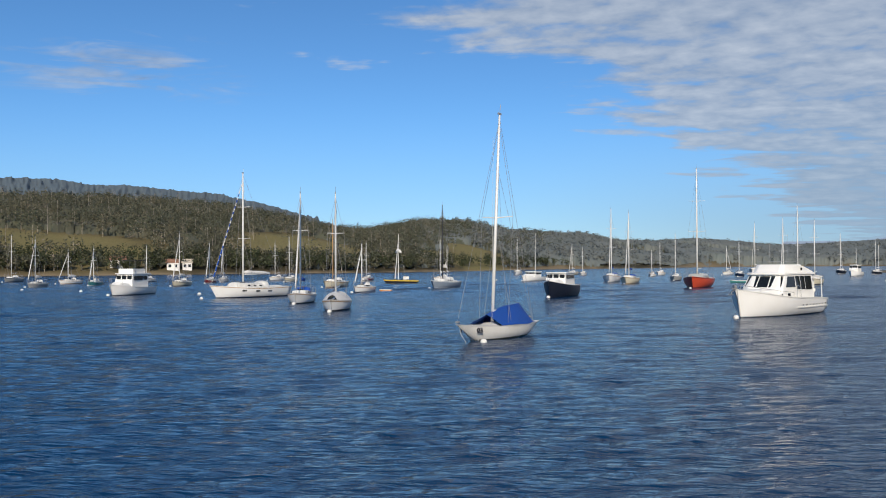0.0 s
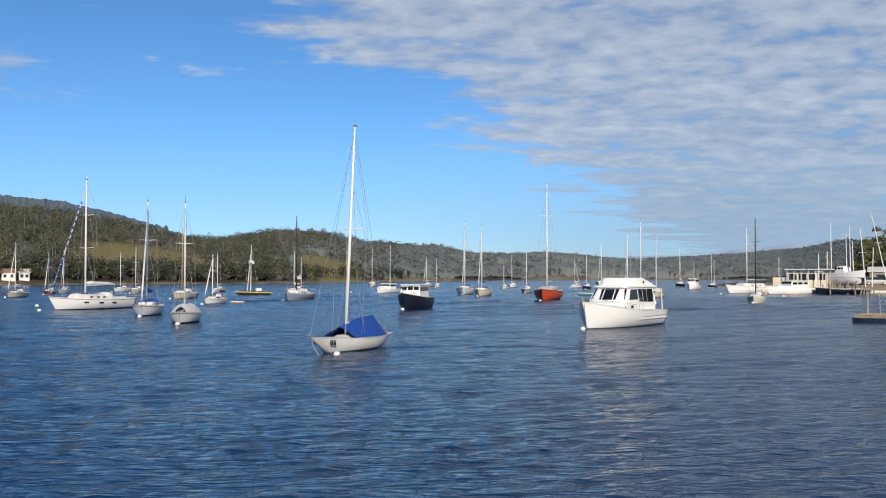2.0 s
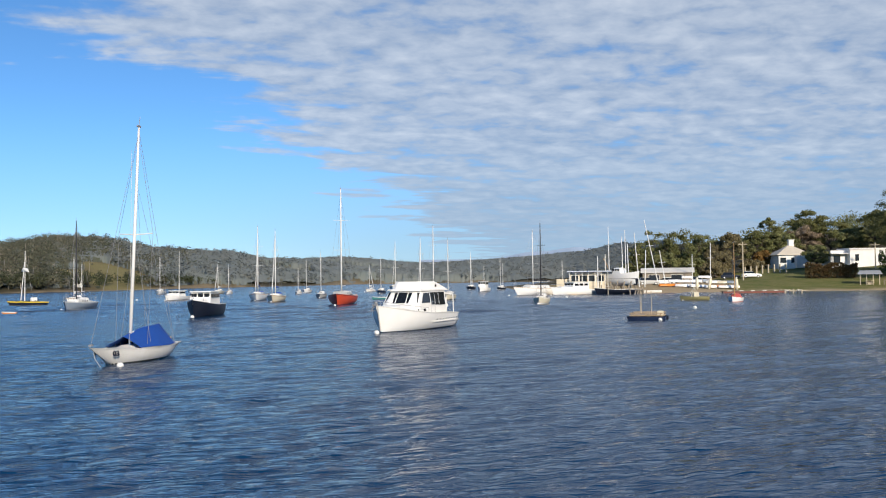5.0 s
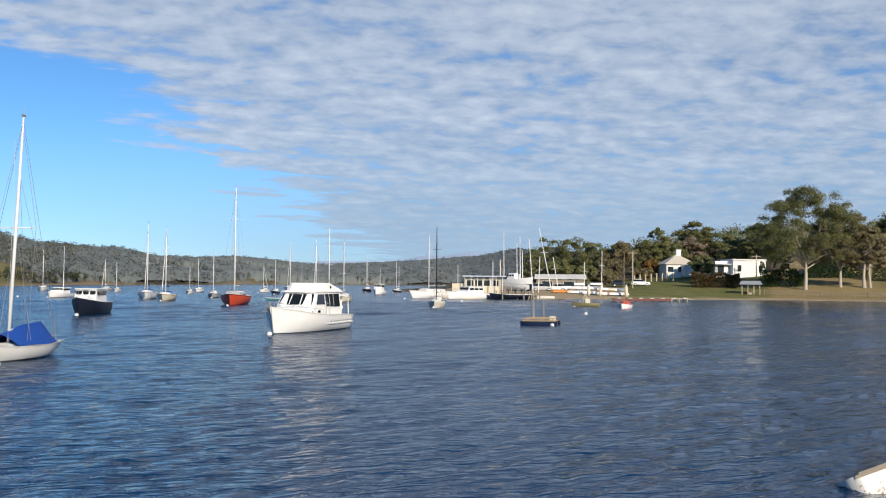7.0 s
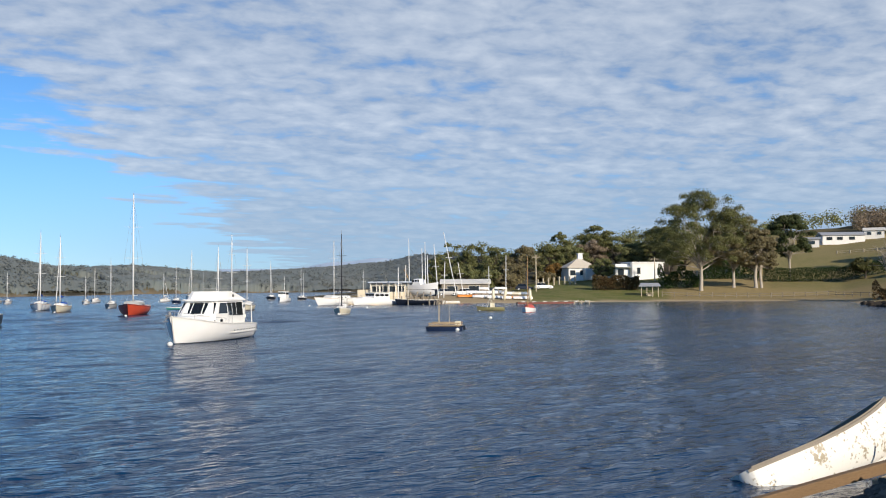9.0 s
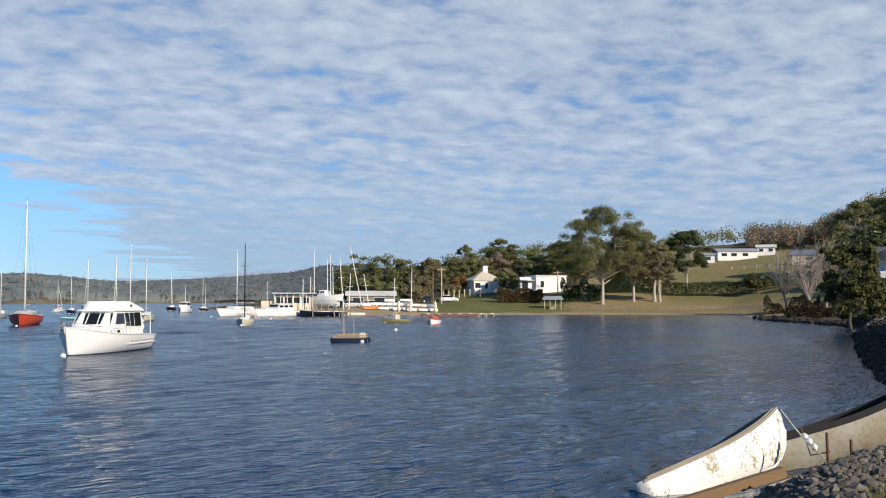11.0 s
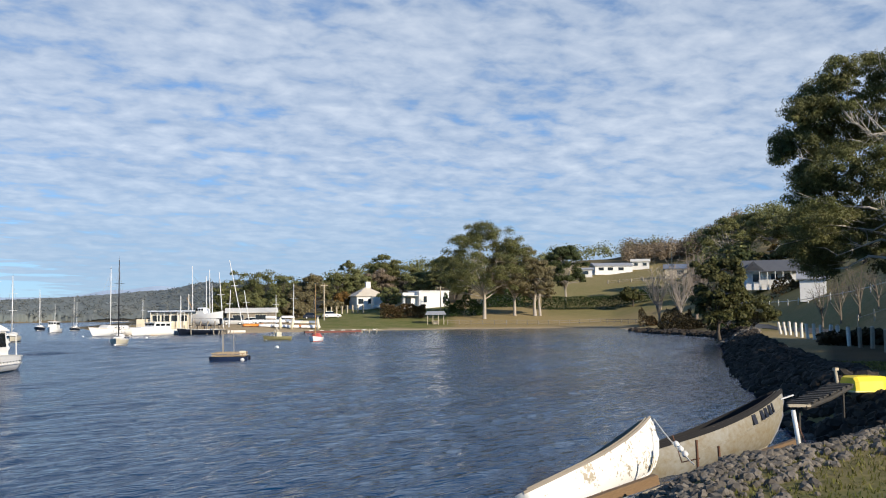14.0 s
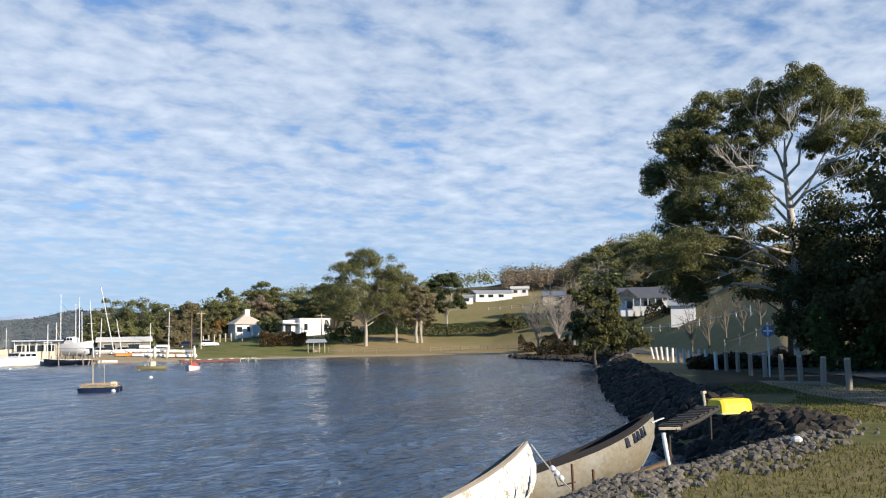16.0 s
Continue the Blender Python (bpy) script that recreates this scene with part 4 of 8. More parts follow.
    # three raked windscreen panes
    for ya, yb in ((-1.2, -0.43), (-0.35, 0.35), (0.43, 1.2)):
        def front(z, y_):
            f = (z - 1.78) / 0.74
            return 1.53 - 0.63 * f - 0.17 * (abs(y_) / 1.2) ** 2 + 0.03
        pts = [(ya, 1.80), (yb, 1.80), (yb * 0.93, 2.50), (ya * 0.93, 2.50)]
        sh = Shape()
        sh.add([(front(z, y_), y_, z) for y_, z in pts] + [(front(z, y_) - 0.06, y_, z) for y_, z in pts], [(0, 1, 2, 3), (7, 6, 5, 4), (0, 4, 5, 1), (1, 5, 6, 2), (2, 6, 7, 3), (3, 7, 4, 0)])
        part("windscreen", sh, GLASS, house)
    part("flybridge_rail", Shape().tube([(-1.7, 1.15, 3.22), (-1.6, 1.15, 3.42), (0.1, 0.9, 3.42), (0.3, 0.0, 3.42), (0.1, -0.9, 3.42), (-1.6, -1.15, 3.42), (-1.7, -1.15, 3.22)], 0.016, 5), WIRE, fly)
    part("foredeck_rail", Shape().tube([(L * (s - 0.5), h.half(s) * 0.92, h.sheer(s) + 0.28) for s in (0.55, 0.7, 0.85, 0.95, 0.99)] + [(L * (s - 0.5), -h.half(s) * 0.92, h.sheer(s) + 0.28) for s in (0.99, 0.95, 0.85, 0.7, 0.55)], 0.014, 5), WIRE, ob)
    for s in (0.55, 0.7, 0.85, 0.97):
        for side in (1, -1):
            part("stanchion", Shape().tube([(L * (s - 0.5), side * h.half(s) * 0.92, h.sheer(s) - 0.05), (L * (s - 0.5), side * h.half(s) * 0.92, h.sheer(s) + 0.28)], 0.012, 4), WIRE, ob)
    part("bow_roller", Shape().box((L * 0.505, 0, 1.80), (0.5, 0.2, 0.08), bevel=0.02).ball((L * 0.49, 0, 1.9), (0.1, 0.1, 0.12), 8, 5), WIRE, ob)
    part("anchor", Shape().tube([(L * 0.50, 0, 1.72), (L * 0.535, 0, 1.62), (L * 0.545, 0, 1.45)], 0.03, 5).box((L * 0.545, 0, 1.45), (0.05, 0.34, 0.06)), WIRE, ob)
    part("bow_fender", Shape().tube([(L * 0.49, 0.12, 1.72), (L * 0.475, 0.14, 0.9), (L * 0.462, 0.16, 0.1)], 0.03, 6), ROPE, ob, "white rope to the mooring")
    part("cockpit_canopy", Shape().box((-4.1, 0, 2.42), (2.0, 2.7, 0.06), bevel=0.02), DECK, ob)
    for side in (1, -1):
        part("canopy_post", Shape().tube([(-4.9, side * 1.35, 1.0), (-4.9, side * 1.3, 2.4)], 0.035, 6), ALLOY, ob)
    part("davit", Shape().tube([(-4.6, 0.9, 1.0), (-4.6, 0.9, 2.0), (-4.65, 0.9, 2.2)], 0.05, 6).ball((-4.65, 0.9, 1.5), (0.12, 0.12, 0.16), 8, 5), BUOY, ob)
    part("aerial", Shape().tube([(-1.0, 0.6, 3.3), (-1.1, 0.6, 5.2)], [0.015, 0.008], 4), WIRE, ob)
    part("aerial", Shape().tube([(-1.0, -0.6, 3.3), (-1.1, -0.6, 4.6)], [0.015, 0.008], 4), WIRE, ob)
    ob.scale = (0.9, 0.9, 0.9)
    a = radians(heading)
    mooring(x + math.cos(a) * L * 0.45, y + math.sin(a) * L * 0.45 - 0.2, 0.2)
    return ob


def wheelhouse_boat(x, y, heading, length, colour, label, house_s=(0.28, 0.62), tall=1.5, mast=0.0, high=1.0, fly=False):
    """A displacement motor boat with a cabin."""
    L = length
    h = Hull(L, L * 0.34, L * 0.17 * high, L * 0.12 * high, L * 0.11 * high, 0.75, L * 0.07, 2.4, 0.42, 0.0)
    ob = thing("motor_boat", x, y, 0.0, heading, label, "motor boat", "moored boats")
    part("hull", h.shell(18, 9), HULL[colour], ob, smooth=True)
    part("boot_stripe", h.band(-0.05, 0.07, 0.012), HULL["navy" if colour != "black" else "black"], ob)
    part("gunwale", h.band(-0.08, 0.0, 0.03, from_sheer=True), HULL["white"], ob)
    part("deck", h.deck(12, 0.10), DECK, ob)
    s0, s1 = house_s
    xa, xb = L * (s0 - 0.5), L * (s1 - 0.5)
    w, zb = L * 0.34 * 0.40, h.sheer(0.4) - 0.1
    house = part("wheelhouse", Shape().grid([[(xa, w, zb), (xb, w * 0.9, zb), (xb, -w * 0.9, zb), (xa, -w, zb)], [(xa, w * 0.97, zb + tall * 0.5), (xb, w * 0.88, zb + tall * 0.5), (xb, -w * 0.88, zb + tall * 0.5), (xa, -w * 0.97, zb + tall * 0.5)],
                                           [(xa, w * 0.93, zb + tall), (xb - 0.3, w * 0.8, zb + tall), (xb - 0.3, -w * 0.8, zb + tall), (xa, -w * 0.93, zb + tall)]], True), HULL["white"], ob)
    part("roof", Shape().slab([(xa - 0.25, w * 1.05), (xb - 0.1, w * 0.92), (xb + 0.02, 0), (xb - 0.1, -w * 0.92), (xa - 0.25, -w * 1.05)], zb + tall, zb + tall + 0.08), HULL["white"], house)
    part("fore_cabin", h.house(s1 - 0.02, min(s1 + 0.24, 0.9), 0.7, 0.4, 0.5, 0.05), HULL["white"], ob)
    n = 3
    for side in (1, -1):
        for k in range(n):
            xx = xa + (xb - xa - 0.3) * (k + 0.55) / n
            part("side_window", Shape().box((xx, side * w * 0.925, zb + tall * 0.72), ((xb - xa) / n * 0.72, 0.12, tall * 0.30), -2 * side, bevel=0.03), GLASS, house)
    for k in (-1, 0, 1):
        part("windscreen", Shape().box((xb - 0.15, k * w * 0.55, zb + tall * 0.74), (0.16, w * 0.46, tall * 0.32), bevel=0.03), GLASS, house)
    if fly:
        part("flybridge", Shape().slab([(xa + 0.3, w * 0.85), (xb - 0.5, w * 0.75), (xb - 0.35, 0), (xb - 0.5, -w * 0.75), (xa + 0.3, -w * 0.85)], zb + tall + 0.08, zb + tall + 0.55), HULL["white"], ob)
        part("bimini", Shape().slab([(xa + 0.2, w * 0.85), (xb - 0.7, w * 0.85), (xb - 0.7, -w * 0.85), (xa + 0.2, -w * 0.85)], zb + tall + 1.35, zb + tall + 1.41), COVER["black"], ob, "dark canvas canopy")
        for sx in (xa + 0.3, xb - 0.8):
            for side in (1, -1):
                part("bimini_post", Shape().tube([(sx, side * w * 0.8, zb + tall + 0.08), (sx, side * w * 0.8, zb + tall + 1.36)], 0.02, 4), WIRE, ob)
    if mast:
        part("mast", Shape().tube([(xa + 0.3, 0, zb + tall), (xa + 0.2, 0, mast)], [0.06, 0.035], 6), ALLOY, ob)
        part("mast_stay", rail([(L * 0.48, 0, h.bow), (xa + 0.22, 0, mast * 0.95)], 0.012), WIRE, ob)
    pulpit(ob, h, 0.6)
    a = radians(heading)
    mooring(x + math.cos(a) * (L * 0.52), y + math.sin(a) * (L * 0.52) - 0.4, 0.22)
    return ob


def dinghy_mesh(ob, L, B, fb, colour, inner=None, thwarts=2):
    """An open boat: skin, inner skin, gunwale, thwarts."""
    h = Hull(L, B, fb * 1.35, fb, fb * 1.02, 0.72, L * 0.06, 2.1, 0.55, 0.0, 0.12)
    part("hull", h.shell(16, 8), colour, ob, smooth=True)
    part("gunwale", h.band(-0.05, 0.0, 0.025, from_sheer=True), inner or DECK, ob)
    rows = []
    for i in range(13):
        s = 0.03 + 0.93 * i / 12
        rows.append([Vector((h.at(s, u).x, sg * h.at(s, u).y * 0.93, h.at(s, u).z + 0.03)) for u, sg in ((0.0, 1), (0.4, 1), (0.75, 1), (0.95, 1), (0.95, -1), (0.75, -1), (0.4, -1), (0.0, -1))])
    part("inner_skin", Shape().grid(rows), inner or DECK, ob, smooth=True)
    for k in range(thwarts):
        s = 0.3 + 0.3 * k
        part("thwart", Shape().box((L * (s - 0.5), 0, h.sheer(s) - 0.12), (0.22, h.half(s) * 1.9, 0.03), bevel=0.008), SPAR_WOOD, ob)
    return h


def open_dinghy(x, y, heading, L, colour, label, z=0.0, category="dinghy"):
    ob = thing("dinghy", x, y, z, heading, label, category)
    dinghy_mesh(ob, L, L * 0.4, L * 0.11, colour)
    return ob


keelboat(2.6, 39.8, -121)
flybridge_cruiser(19.6, 55.9, -133)
wheelhouse_boat(-31.9, 101.0, -100, 8.0, "white", "white motor cruiser with dark bimini canopy at its mooring", (0.25, 0.66), 1.45, 0.0, 0.85, True)
wheelhouse_boat(17.6, 173.0, -122, 8.0, "white", "small white motor sailer with cabin windows at its mooring", (0.3, 0.6), 1.0, 8.6, 0.75)
wheelhouse_boat(11.6, 89.0, -113, 7.6, "black", "black fishing boat with white wheelhouse at its mooring", (0.3, 0.68), 1.15, 0.0, 1.22)
wheelhouse_boat(95.0, 216.0, -128, 7.5, "white", "white fishing boat with square wheelhouse, far off", (0.35, 0.7), 1.7, 6.3)
wheelhouse_boat(85.5, 154.0, -168, 10.5, "white", "white motor yacht moored off the boatyard", (0.25, 0.6), 1.3, 0.0, 0.8)
wheelhouse_boat(89.5, 160.0, 178, 6.5, "red", "red and white work boat beside the boatyard shed", (0.4, 0.75), 1.5, 0.0, 0.8)
open_dinghy(46.9, 147.6, 170, 2.9, HULL["teal"], "teal blue open dinghy afloat at a mooring")
open_dinghy(-5.6, 109.6, 160, 1.5, HULL["orange"], "orange inflatable tender behind a yacht")
open_dinghy(92.8, 151.2, 168, 8.2, HULL["black"], "long black open hull at the slipway", 0.0, "boat")
open_dinghy(102.6, 154.6, 172, 3.8, HULL["white"], "white rowing boat drawn up at the beach", 0.1)


def trimaran(x, y, heading):
    ob = thing("trimaran", x, y, 0.0, heading, "black trimaran with yellow decks and a folded white sail", "sailing boat", "moored boats")
    for dy, L in ((0, 5.6), (1.7, 4.6), (-1.7, 4.6)):
        h = Hull(L, 0.7 if dy == 0 else 0.42, 0.62, 0.5, 0.45, 0.4, 0.5)
        sh = h.shell(12, 6)
        sh.v = [(a, b + dy, c) for a, b, c in sh.v]
        part("hull" if dy == 0 else "outrigger", sh, HULL["black"], ob, smooth=True)
        gw = h.band(-0.16, 0.0, 0.02, from_sheer=True)
        gw.v = [(a, b + dy, c) for a, b, c in gw.v]
        part("gunwale", gw, HULL["yellow"], ob)
        dk = h.deck(10)
        dk.v = [(a, b + dy, c) for a, b, c in dk.v]
        part("deck", dk, DECK if dy == 0 else HULL["yellow"], ob)
    for xx in (0.9, -0.9):
        part("crossbeam", Shape().tube([(xx, -1.75, 0.5), (xx, 0, 0.66), (xx, 1.75, 0.5)], 0.06, 6), HULL["black"], ob)
    part("mast", Shape().tube([(0.5, 0, 0.6), (0.45, 0, 8.0)], [0.06, 0.04], 7), ALLOY, ob)
    part("cockpit_seat", Shape().box((-0.9, 0, 0.85), (0.8, 0.6, 0.5), bevel=0.06), HULL["white"], ob)
    part("folded_sail", Shape().tube([(0.45, -0.9, 5.0), (0.45, -0.3, 5.25), (0.45, 0.4, 5.2), (0.45, 0.95, 4.95)], [0.12, 0.3, 0.28, 0.1], 8), COVER["white"], ob, "white folded sail", True)
    for side in (1, -1):
        part("shroud", rail([(0.0, side * 1.7, 0.5), (0.45, 0, 7.4)], 0.012), WIRE, ob)
    part("furled_jib", Shape().tube([(1.1, 0, 0.7), (0.55, 0, 6.4)], [0.07, 0.05], 6), COVER["white"], ob)


trimaran(-5.4, 155.5, -150)


PALE_SPAR = mat("pale_pole", (0.55, 0.45, 0.30), 0.7, scale=4)


def work_raft(x, y, heading):
    """A twin-hulled timber raft with two thin poles."""
    ob = thing("raft", x, y, 0.0, heading, "weathered timber raft on dark floats with two thin poles", "raft")
    for dy, m_, nm in ((-1.0, HULL["black"], "float"), (1.0, HULL["navy"], "float")):
        h = Hull(2.7, 0.55, 0.27, 0.25, 0.25, 0.85, 0.15, 3.0, 0.3, 0.0)
        sh = h.shell(10, 6)
        sh.v = [(a, b + dy, c) for a, b, c in sh.v]
        part(nm, sh, m_, ob)
        dk = h.deck(8)
        dk.v = [(a, b + dy, c) for a, b, c in dk.v]
        part("float_deck", dk, m_, ob)
    wood = mat("weathered_raft_timber", (0.42, 0.31, 0.18), 0.85, other=(0.26, 0.19, 0.11), scale=4, bump=0.3)
    for k in range(9):
        part("plank", Shape().box((-1.05 + 0.26 * k, 0, 0.31 + 0.006 * (k % 3)), (0.22, 2.55, 0.05), bevel=0.01), wood, ob)
    for yy in (-1.15, 1.15):
        part("side_rail", Shape().box((0, yy, 0.50), (2.3, 0.07, 0.07), bevel=0.01), wood, ob)
        for xx in (-1.0, 0.0, 1.0):
            part("rail_post", Shape().box((xx, yy, 0.40), (0.07, 0.07, 0.14)), wood, ob)
    for xx, yy, t in ((0.6, -0.75, 2.2), (-0.35, 0.65, 2.15), (0.5, -0.55, 2.0)):
        part("pole", Shape().tube([(xx, yy, 0.4), (xx + 0.02, yy + 0.03, t)], [0.02, 0.012], 5), PALE_SPAR, ob)
    part("crate", Shape().box((-0.8, -0.8, 0.46), (0.4, 0.5, 0.28), bevel=0.02), HULL["cream"], ob)
    mooring(x - 0.15, y - 1.75, 0.19)


work_raft(38.5, 58.6, 140)


def olive_launch(x, y, heading):
    ob = thing("work_launch", x, y, 0.0, heading, "small olive workboat with a white hoist frame", "boat", "moored boats")
    olive = mat("olive_paint", (0.24, 0.22, 0.10), 0.6, scale=3)
    h = dinghy_mesh(ob, 3.6, 1.7, 0.5, olive, olive, 2)
    part("console", Shape().box((-0.2, 0, 0.8), (0.7, 0.7, 0.6), bevel=0.06), HULL["cream"], ob)
    for sx in (0.5, -0.5):
        for side in (1, -1):
            part("hoist_leg", Shape().tube([(sx, side * 0.6, 0.5), (0, side * 0.05, 1.75)], 0.03, 5), HULL["cream"], ob)
    part("fender", Shape().ball((0.4, -0.95, 0.55), (0.16, 0.16, 0.22), 8, 6), BUOY, ob, smooth=True)
    mooring(x - 2.2, y - 0.8, 0.2)


olive_launch(72.8, 100.4, 160)


def small_sloop(x, y, heading):
    ob = thing("day_sailer", x, y, 0.0, heading, "small white day sailer with red cover at its mooring", "sailing boat", "moored boats")
    h = Hull(4.6, 1.65, 0.68, 0.5, 0.48, 0.6, 0.4)
    part("hull", h.shell(14, 8), HULL["white"], ob, smooth=True)
    part("deck", h.deck(), DECK, ob)
    part("boot_stripe", h.band(-0.04, 0.08, 0.01), HULL["red"], ob)
    red = mat("faded_red_canvas", (0.52, 0.10, 0.08), 0.85, scale=5)
    part("cover", h.house(0.15, 0.7, 0.85, 0.5, 0.9, 0.3, 0.6), red, ob, "faded red canvas cover", True)
    part("mast", Shape().tube([(0.5, 0, 0.5), (0.48, 0, 6.9)], [0.05, 0.03], 6), SPAR_WOOD, ob)
    part("forestay", rail([(2.25, 0, 0.7), (0.48, 0, 6.6)], 0.008), WIRE, ob)


small_sloop(72.8, 92.4, -138)
for bx, by in ((-51.0, 119.4), (-41.3, 112.8), (-24.3, 99.7), (11.4, 177.0), (55.6, 76.6), (72.3, 132.3), (108.0, 156.4), (73.5, 233.6)):
    mooring(bx, by, 0.24)


# ---- the shore round the cove ----
def polar(az, r):
    return r * math.sin(radians(az)), r * math.cos(radians(az))


def facing(az):
    """The turn at which a thing's -y side looks back along the compass angle."""
    return -az


WALL = mat("white_render", (0.80, 0.79, 0.76), 0.8, other=(0.68, 0.66, 0.62), scale=0.8, amount=0.6, bump=0.1)
CREAM = mat("cream_weatherboard", (0.70, 0.62, 0.46), 0.75, other=(0.58, 0.50, 0.36), scale=0.8)
ROOF_GREY = mat("grey_iron_roof", (0.36, 0.37, 0.39), 0.5, other=(0.27, 0.28, 0.30), scale=1.2)
ROOF_CREAM = mat("cream_iron_roof", (0.62, 0.55, 0.44), 0.6, other=(0.5, 0.44, 0.35), scale=1.2)
PANE = mat("window_glass", (0.03, 0.04, 0.05), 0.05, scale=1)
TIMBER = mat("grey_weathered_timber", (0.30, 0.26, 0.20), 0.85, other=(0.20, 0.17, 0.13), scale=3, bump=0.25, stretch=(1, 1, 0.2))
PALE_TIMBER = mat("pale_timber", (0.55, 0.47, 0.34), 0.8, other=(0.42, 0.35, 0.25), scale=3)
WHITE_PAINT = mat("white_fence_paint", (0.76, 0.74, 0.68), 0.7, other=(0.52, 0.49, 0.42), scale=5, amount=0.7)
HEDGE = leaf_mat("hedge_leaves", (0.045, 0.075, 0.022), (0.075, 0.11, 0.03))
BRACKEN = leaf_mat("dark_bracken", (0.06, 0.045, 0.022), (0.04, 0.036, 0.018))
BROWN_HEDGE = leaf_mat("russet_hedge_leaves", (0.13, 0.075, 0.035), (0.09, 0.08, 0.03))


def gable(sh, w, d, z0, z1, over=0.4, hip=0.0):
    """A pitched roof over a w by d plan, ridge along x, with overhang; hip: how far the ridge ends draw in."""
    a, b = w / 2 + over, d / 2 + over
    t = 0.14
    top = [(-a, -b, z0), (a, -b, z0), (a, b, z0), (-a, b, z0), (-a + hip, 0, z1), (a - hip, 0, z1)]
    vs = [(x, y, z + t) for x, y, z in top] + top
    return sh.add(vs, [(0, 1, 5, 4), (2, 3, 4, 5), (1, 2, 5), (3, 0, 4), (6, 10, 11, 7), (8, 11, 10, 9), (7, 11, 8), (9, 10, 6), (0, 6, 7, 1), (1, 7, 8, 2), (2, 8, 9, 3), (3, 9, 6, 0)])


def window_part(house, x, y, z, w, h, face=-1):
    """A window set in the wall that looks along -y (face -1) of a house."""
    fr = part("window", Shape().box((x, y + face * 0.02, z), (w + 0.16, 0.10, h + 0.16), bevel=0.01), WHITE_PAINT, house)
    part("pane", Shape().box((x, y + face * 0.06, z), (w, 0.06, h)), PANE, fr)


def building(az, r, w, d, walls, roof, wall_m, roof_m, label, windows=(), hip=0.0, flat=False, sink=0.6, turn=0.0, ridge=2.0):
    x, y = polar(az, r)
    z = h1(x, y)
    ob = thing("house", x, y, z, facing(az) + turn, label, "house")
    part("wall", Shape().box((0, 0, (walls - sink) / 2), (w, d, walls + sink), bevel=0.02), wall_m, ob)
    if flat:
        part("roof", Shape().box((0, 0, walls + 0.14), (w + 0.5, d + 0.5, 0.28), bevel=0.05), roof_m, ob)
    else:
        part("roof", gable(Shape(), w, d, walls, walls + ridge, 0.45, hip), roof_m, ob)
    for wx, wz, ww, wh in windows:
        window_part(ob, wx, -d / 2, wz, ww, wh)
    return ob


# boatyard shed on the slip
sh_ = building(29.9, 187, 6.6, 5.0, 3.2, 0.3, CREAM, ROOF_GREY, "cream boatyard shed with flat grey roof and wide windows", [(-2.4, 2.3, 1.3, 1.1), (-0.8, 2.3, 1.3, 1.1), (0.8, 2.3, 1.3, 1.1), (2.4, 2.3, 1.3, 1.1)], flat=True, sink=1.5)
part("roof_overhang", Shape().box((0.3, -0.3, 3.62), (8.4, 6.6, 0.22), bevel=0.04), mat("pale_blue_iron", (0.50, 0.55, 0.62), 0.5, scale=1.2), sh_)
for k in range(7):
    part("eave_post", Shape().box((-3.4 + 1.2 * k, -3.2, 1.3), (0.12, 0.12, 4.4)), WHITE_PAINT, sh_)
part("downpipe", Shape().tube([(3.35, -2.6, 0.0), (3.35, -2.6, 6.8)], 0.09, 6), WHITE_PAINT, sh_)
part("annex", Shape().box((-4.6, 0, 0.9), (2.6, 3.0, 2.6), bevel=0.03), CREAM, sh_)
building(34.5, 226, 11.0, 7, 2.6, 0, TIMBER, WHITE_PAINT, "open timber boat shed with a shallow white iron roof", [(-3, 1.3, 2.4, 1.6), (2, 1.3, 2.4, 1.6)], ridge=1.0)
# houses
hip_house = building(41.2, 262, 7.8, 7.4, 3.2, 0, WALL, ROOF_CREAM, "cream house with a hipped pale iron roof and chimney", [(-2.8, 1.9, 1.4, 1.3), (0, 1.9, 1.6, 1.3), (2.8, 1.9, 1.4, 1.3)], hip=4.2, ridge=2.6, turn=18)
part("chimney", Shape().box((0.4, 0, 6.2), (1.3, 1.0, 1.8), bevel=0.04).box((0.4, 0, 7.15), (1.5, 1.2, 0.15)), WALL, hip_house)
part("porch", Shape().box((1.8, -4.7, 1.5), (3.6, 2.2, 3.0), bevel=0.03), WALL, hip_house)
modern = building(44.9, 256, 8.6, 7.0, 4.0, 0, WALL, WALL, "white flat-roofed modern house with wide windows", [(-2.6, 2.0, 0.9, 1.6), (2.9, 1.8, 0.8, 1.7)], flat=True, sink=1.0, turn=24)
part("wing", Shape().box((-6.2, 0.8, 1.5), (4.2, 5.4, 4.6), bevel=0.03), WALL, modern)
part("flat_awning", Shape().box((-6.3, -2.4, 3.0), (4.6, 1.6, 0.16), bevel=0.02), WALL, modern)
window_part(modern, -6.8, -1.9, 1.6, 1.6, 1.9)
building(49.4, 262, 9.0, 7.0, 3.0, 0, CREAM, ROOF_GREY, "cream house behind the gum trees", [(-2.2, 1.7, 2.0, 1.2), (2, 1.7, 1.6, 1.2)], ridge=1.6)
building(55.7, 338, 13.0, 8.0, 2.4, 0, WALL, ROOF_GREY, "long white house high on the hill with a low roof", [(-4.4, 1.4, 1.8, 1.0), (-1.2, 1.4, 1.8, 1.0), (2.5, 1.4, 1.8, 1.0)], ridge=1.1, turn=14)
building(54.2, 330, 4.6, 6.0, 2.2, 0, WALL, ROOF_GREY, "white garage beside the hill house", [(0, 1.2, 2.0, 1.1)], ridge=0.7)
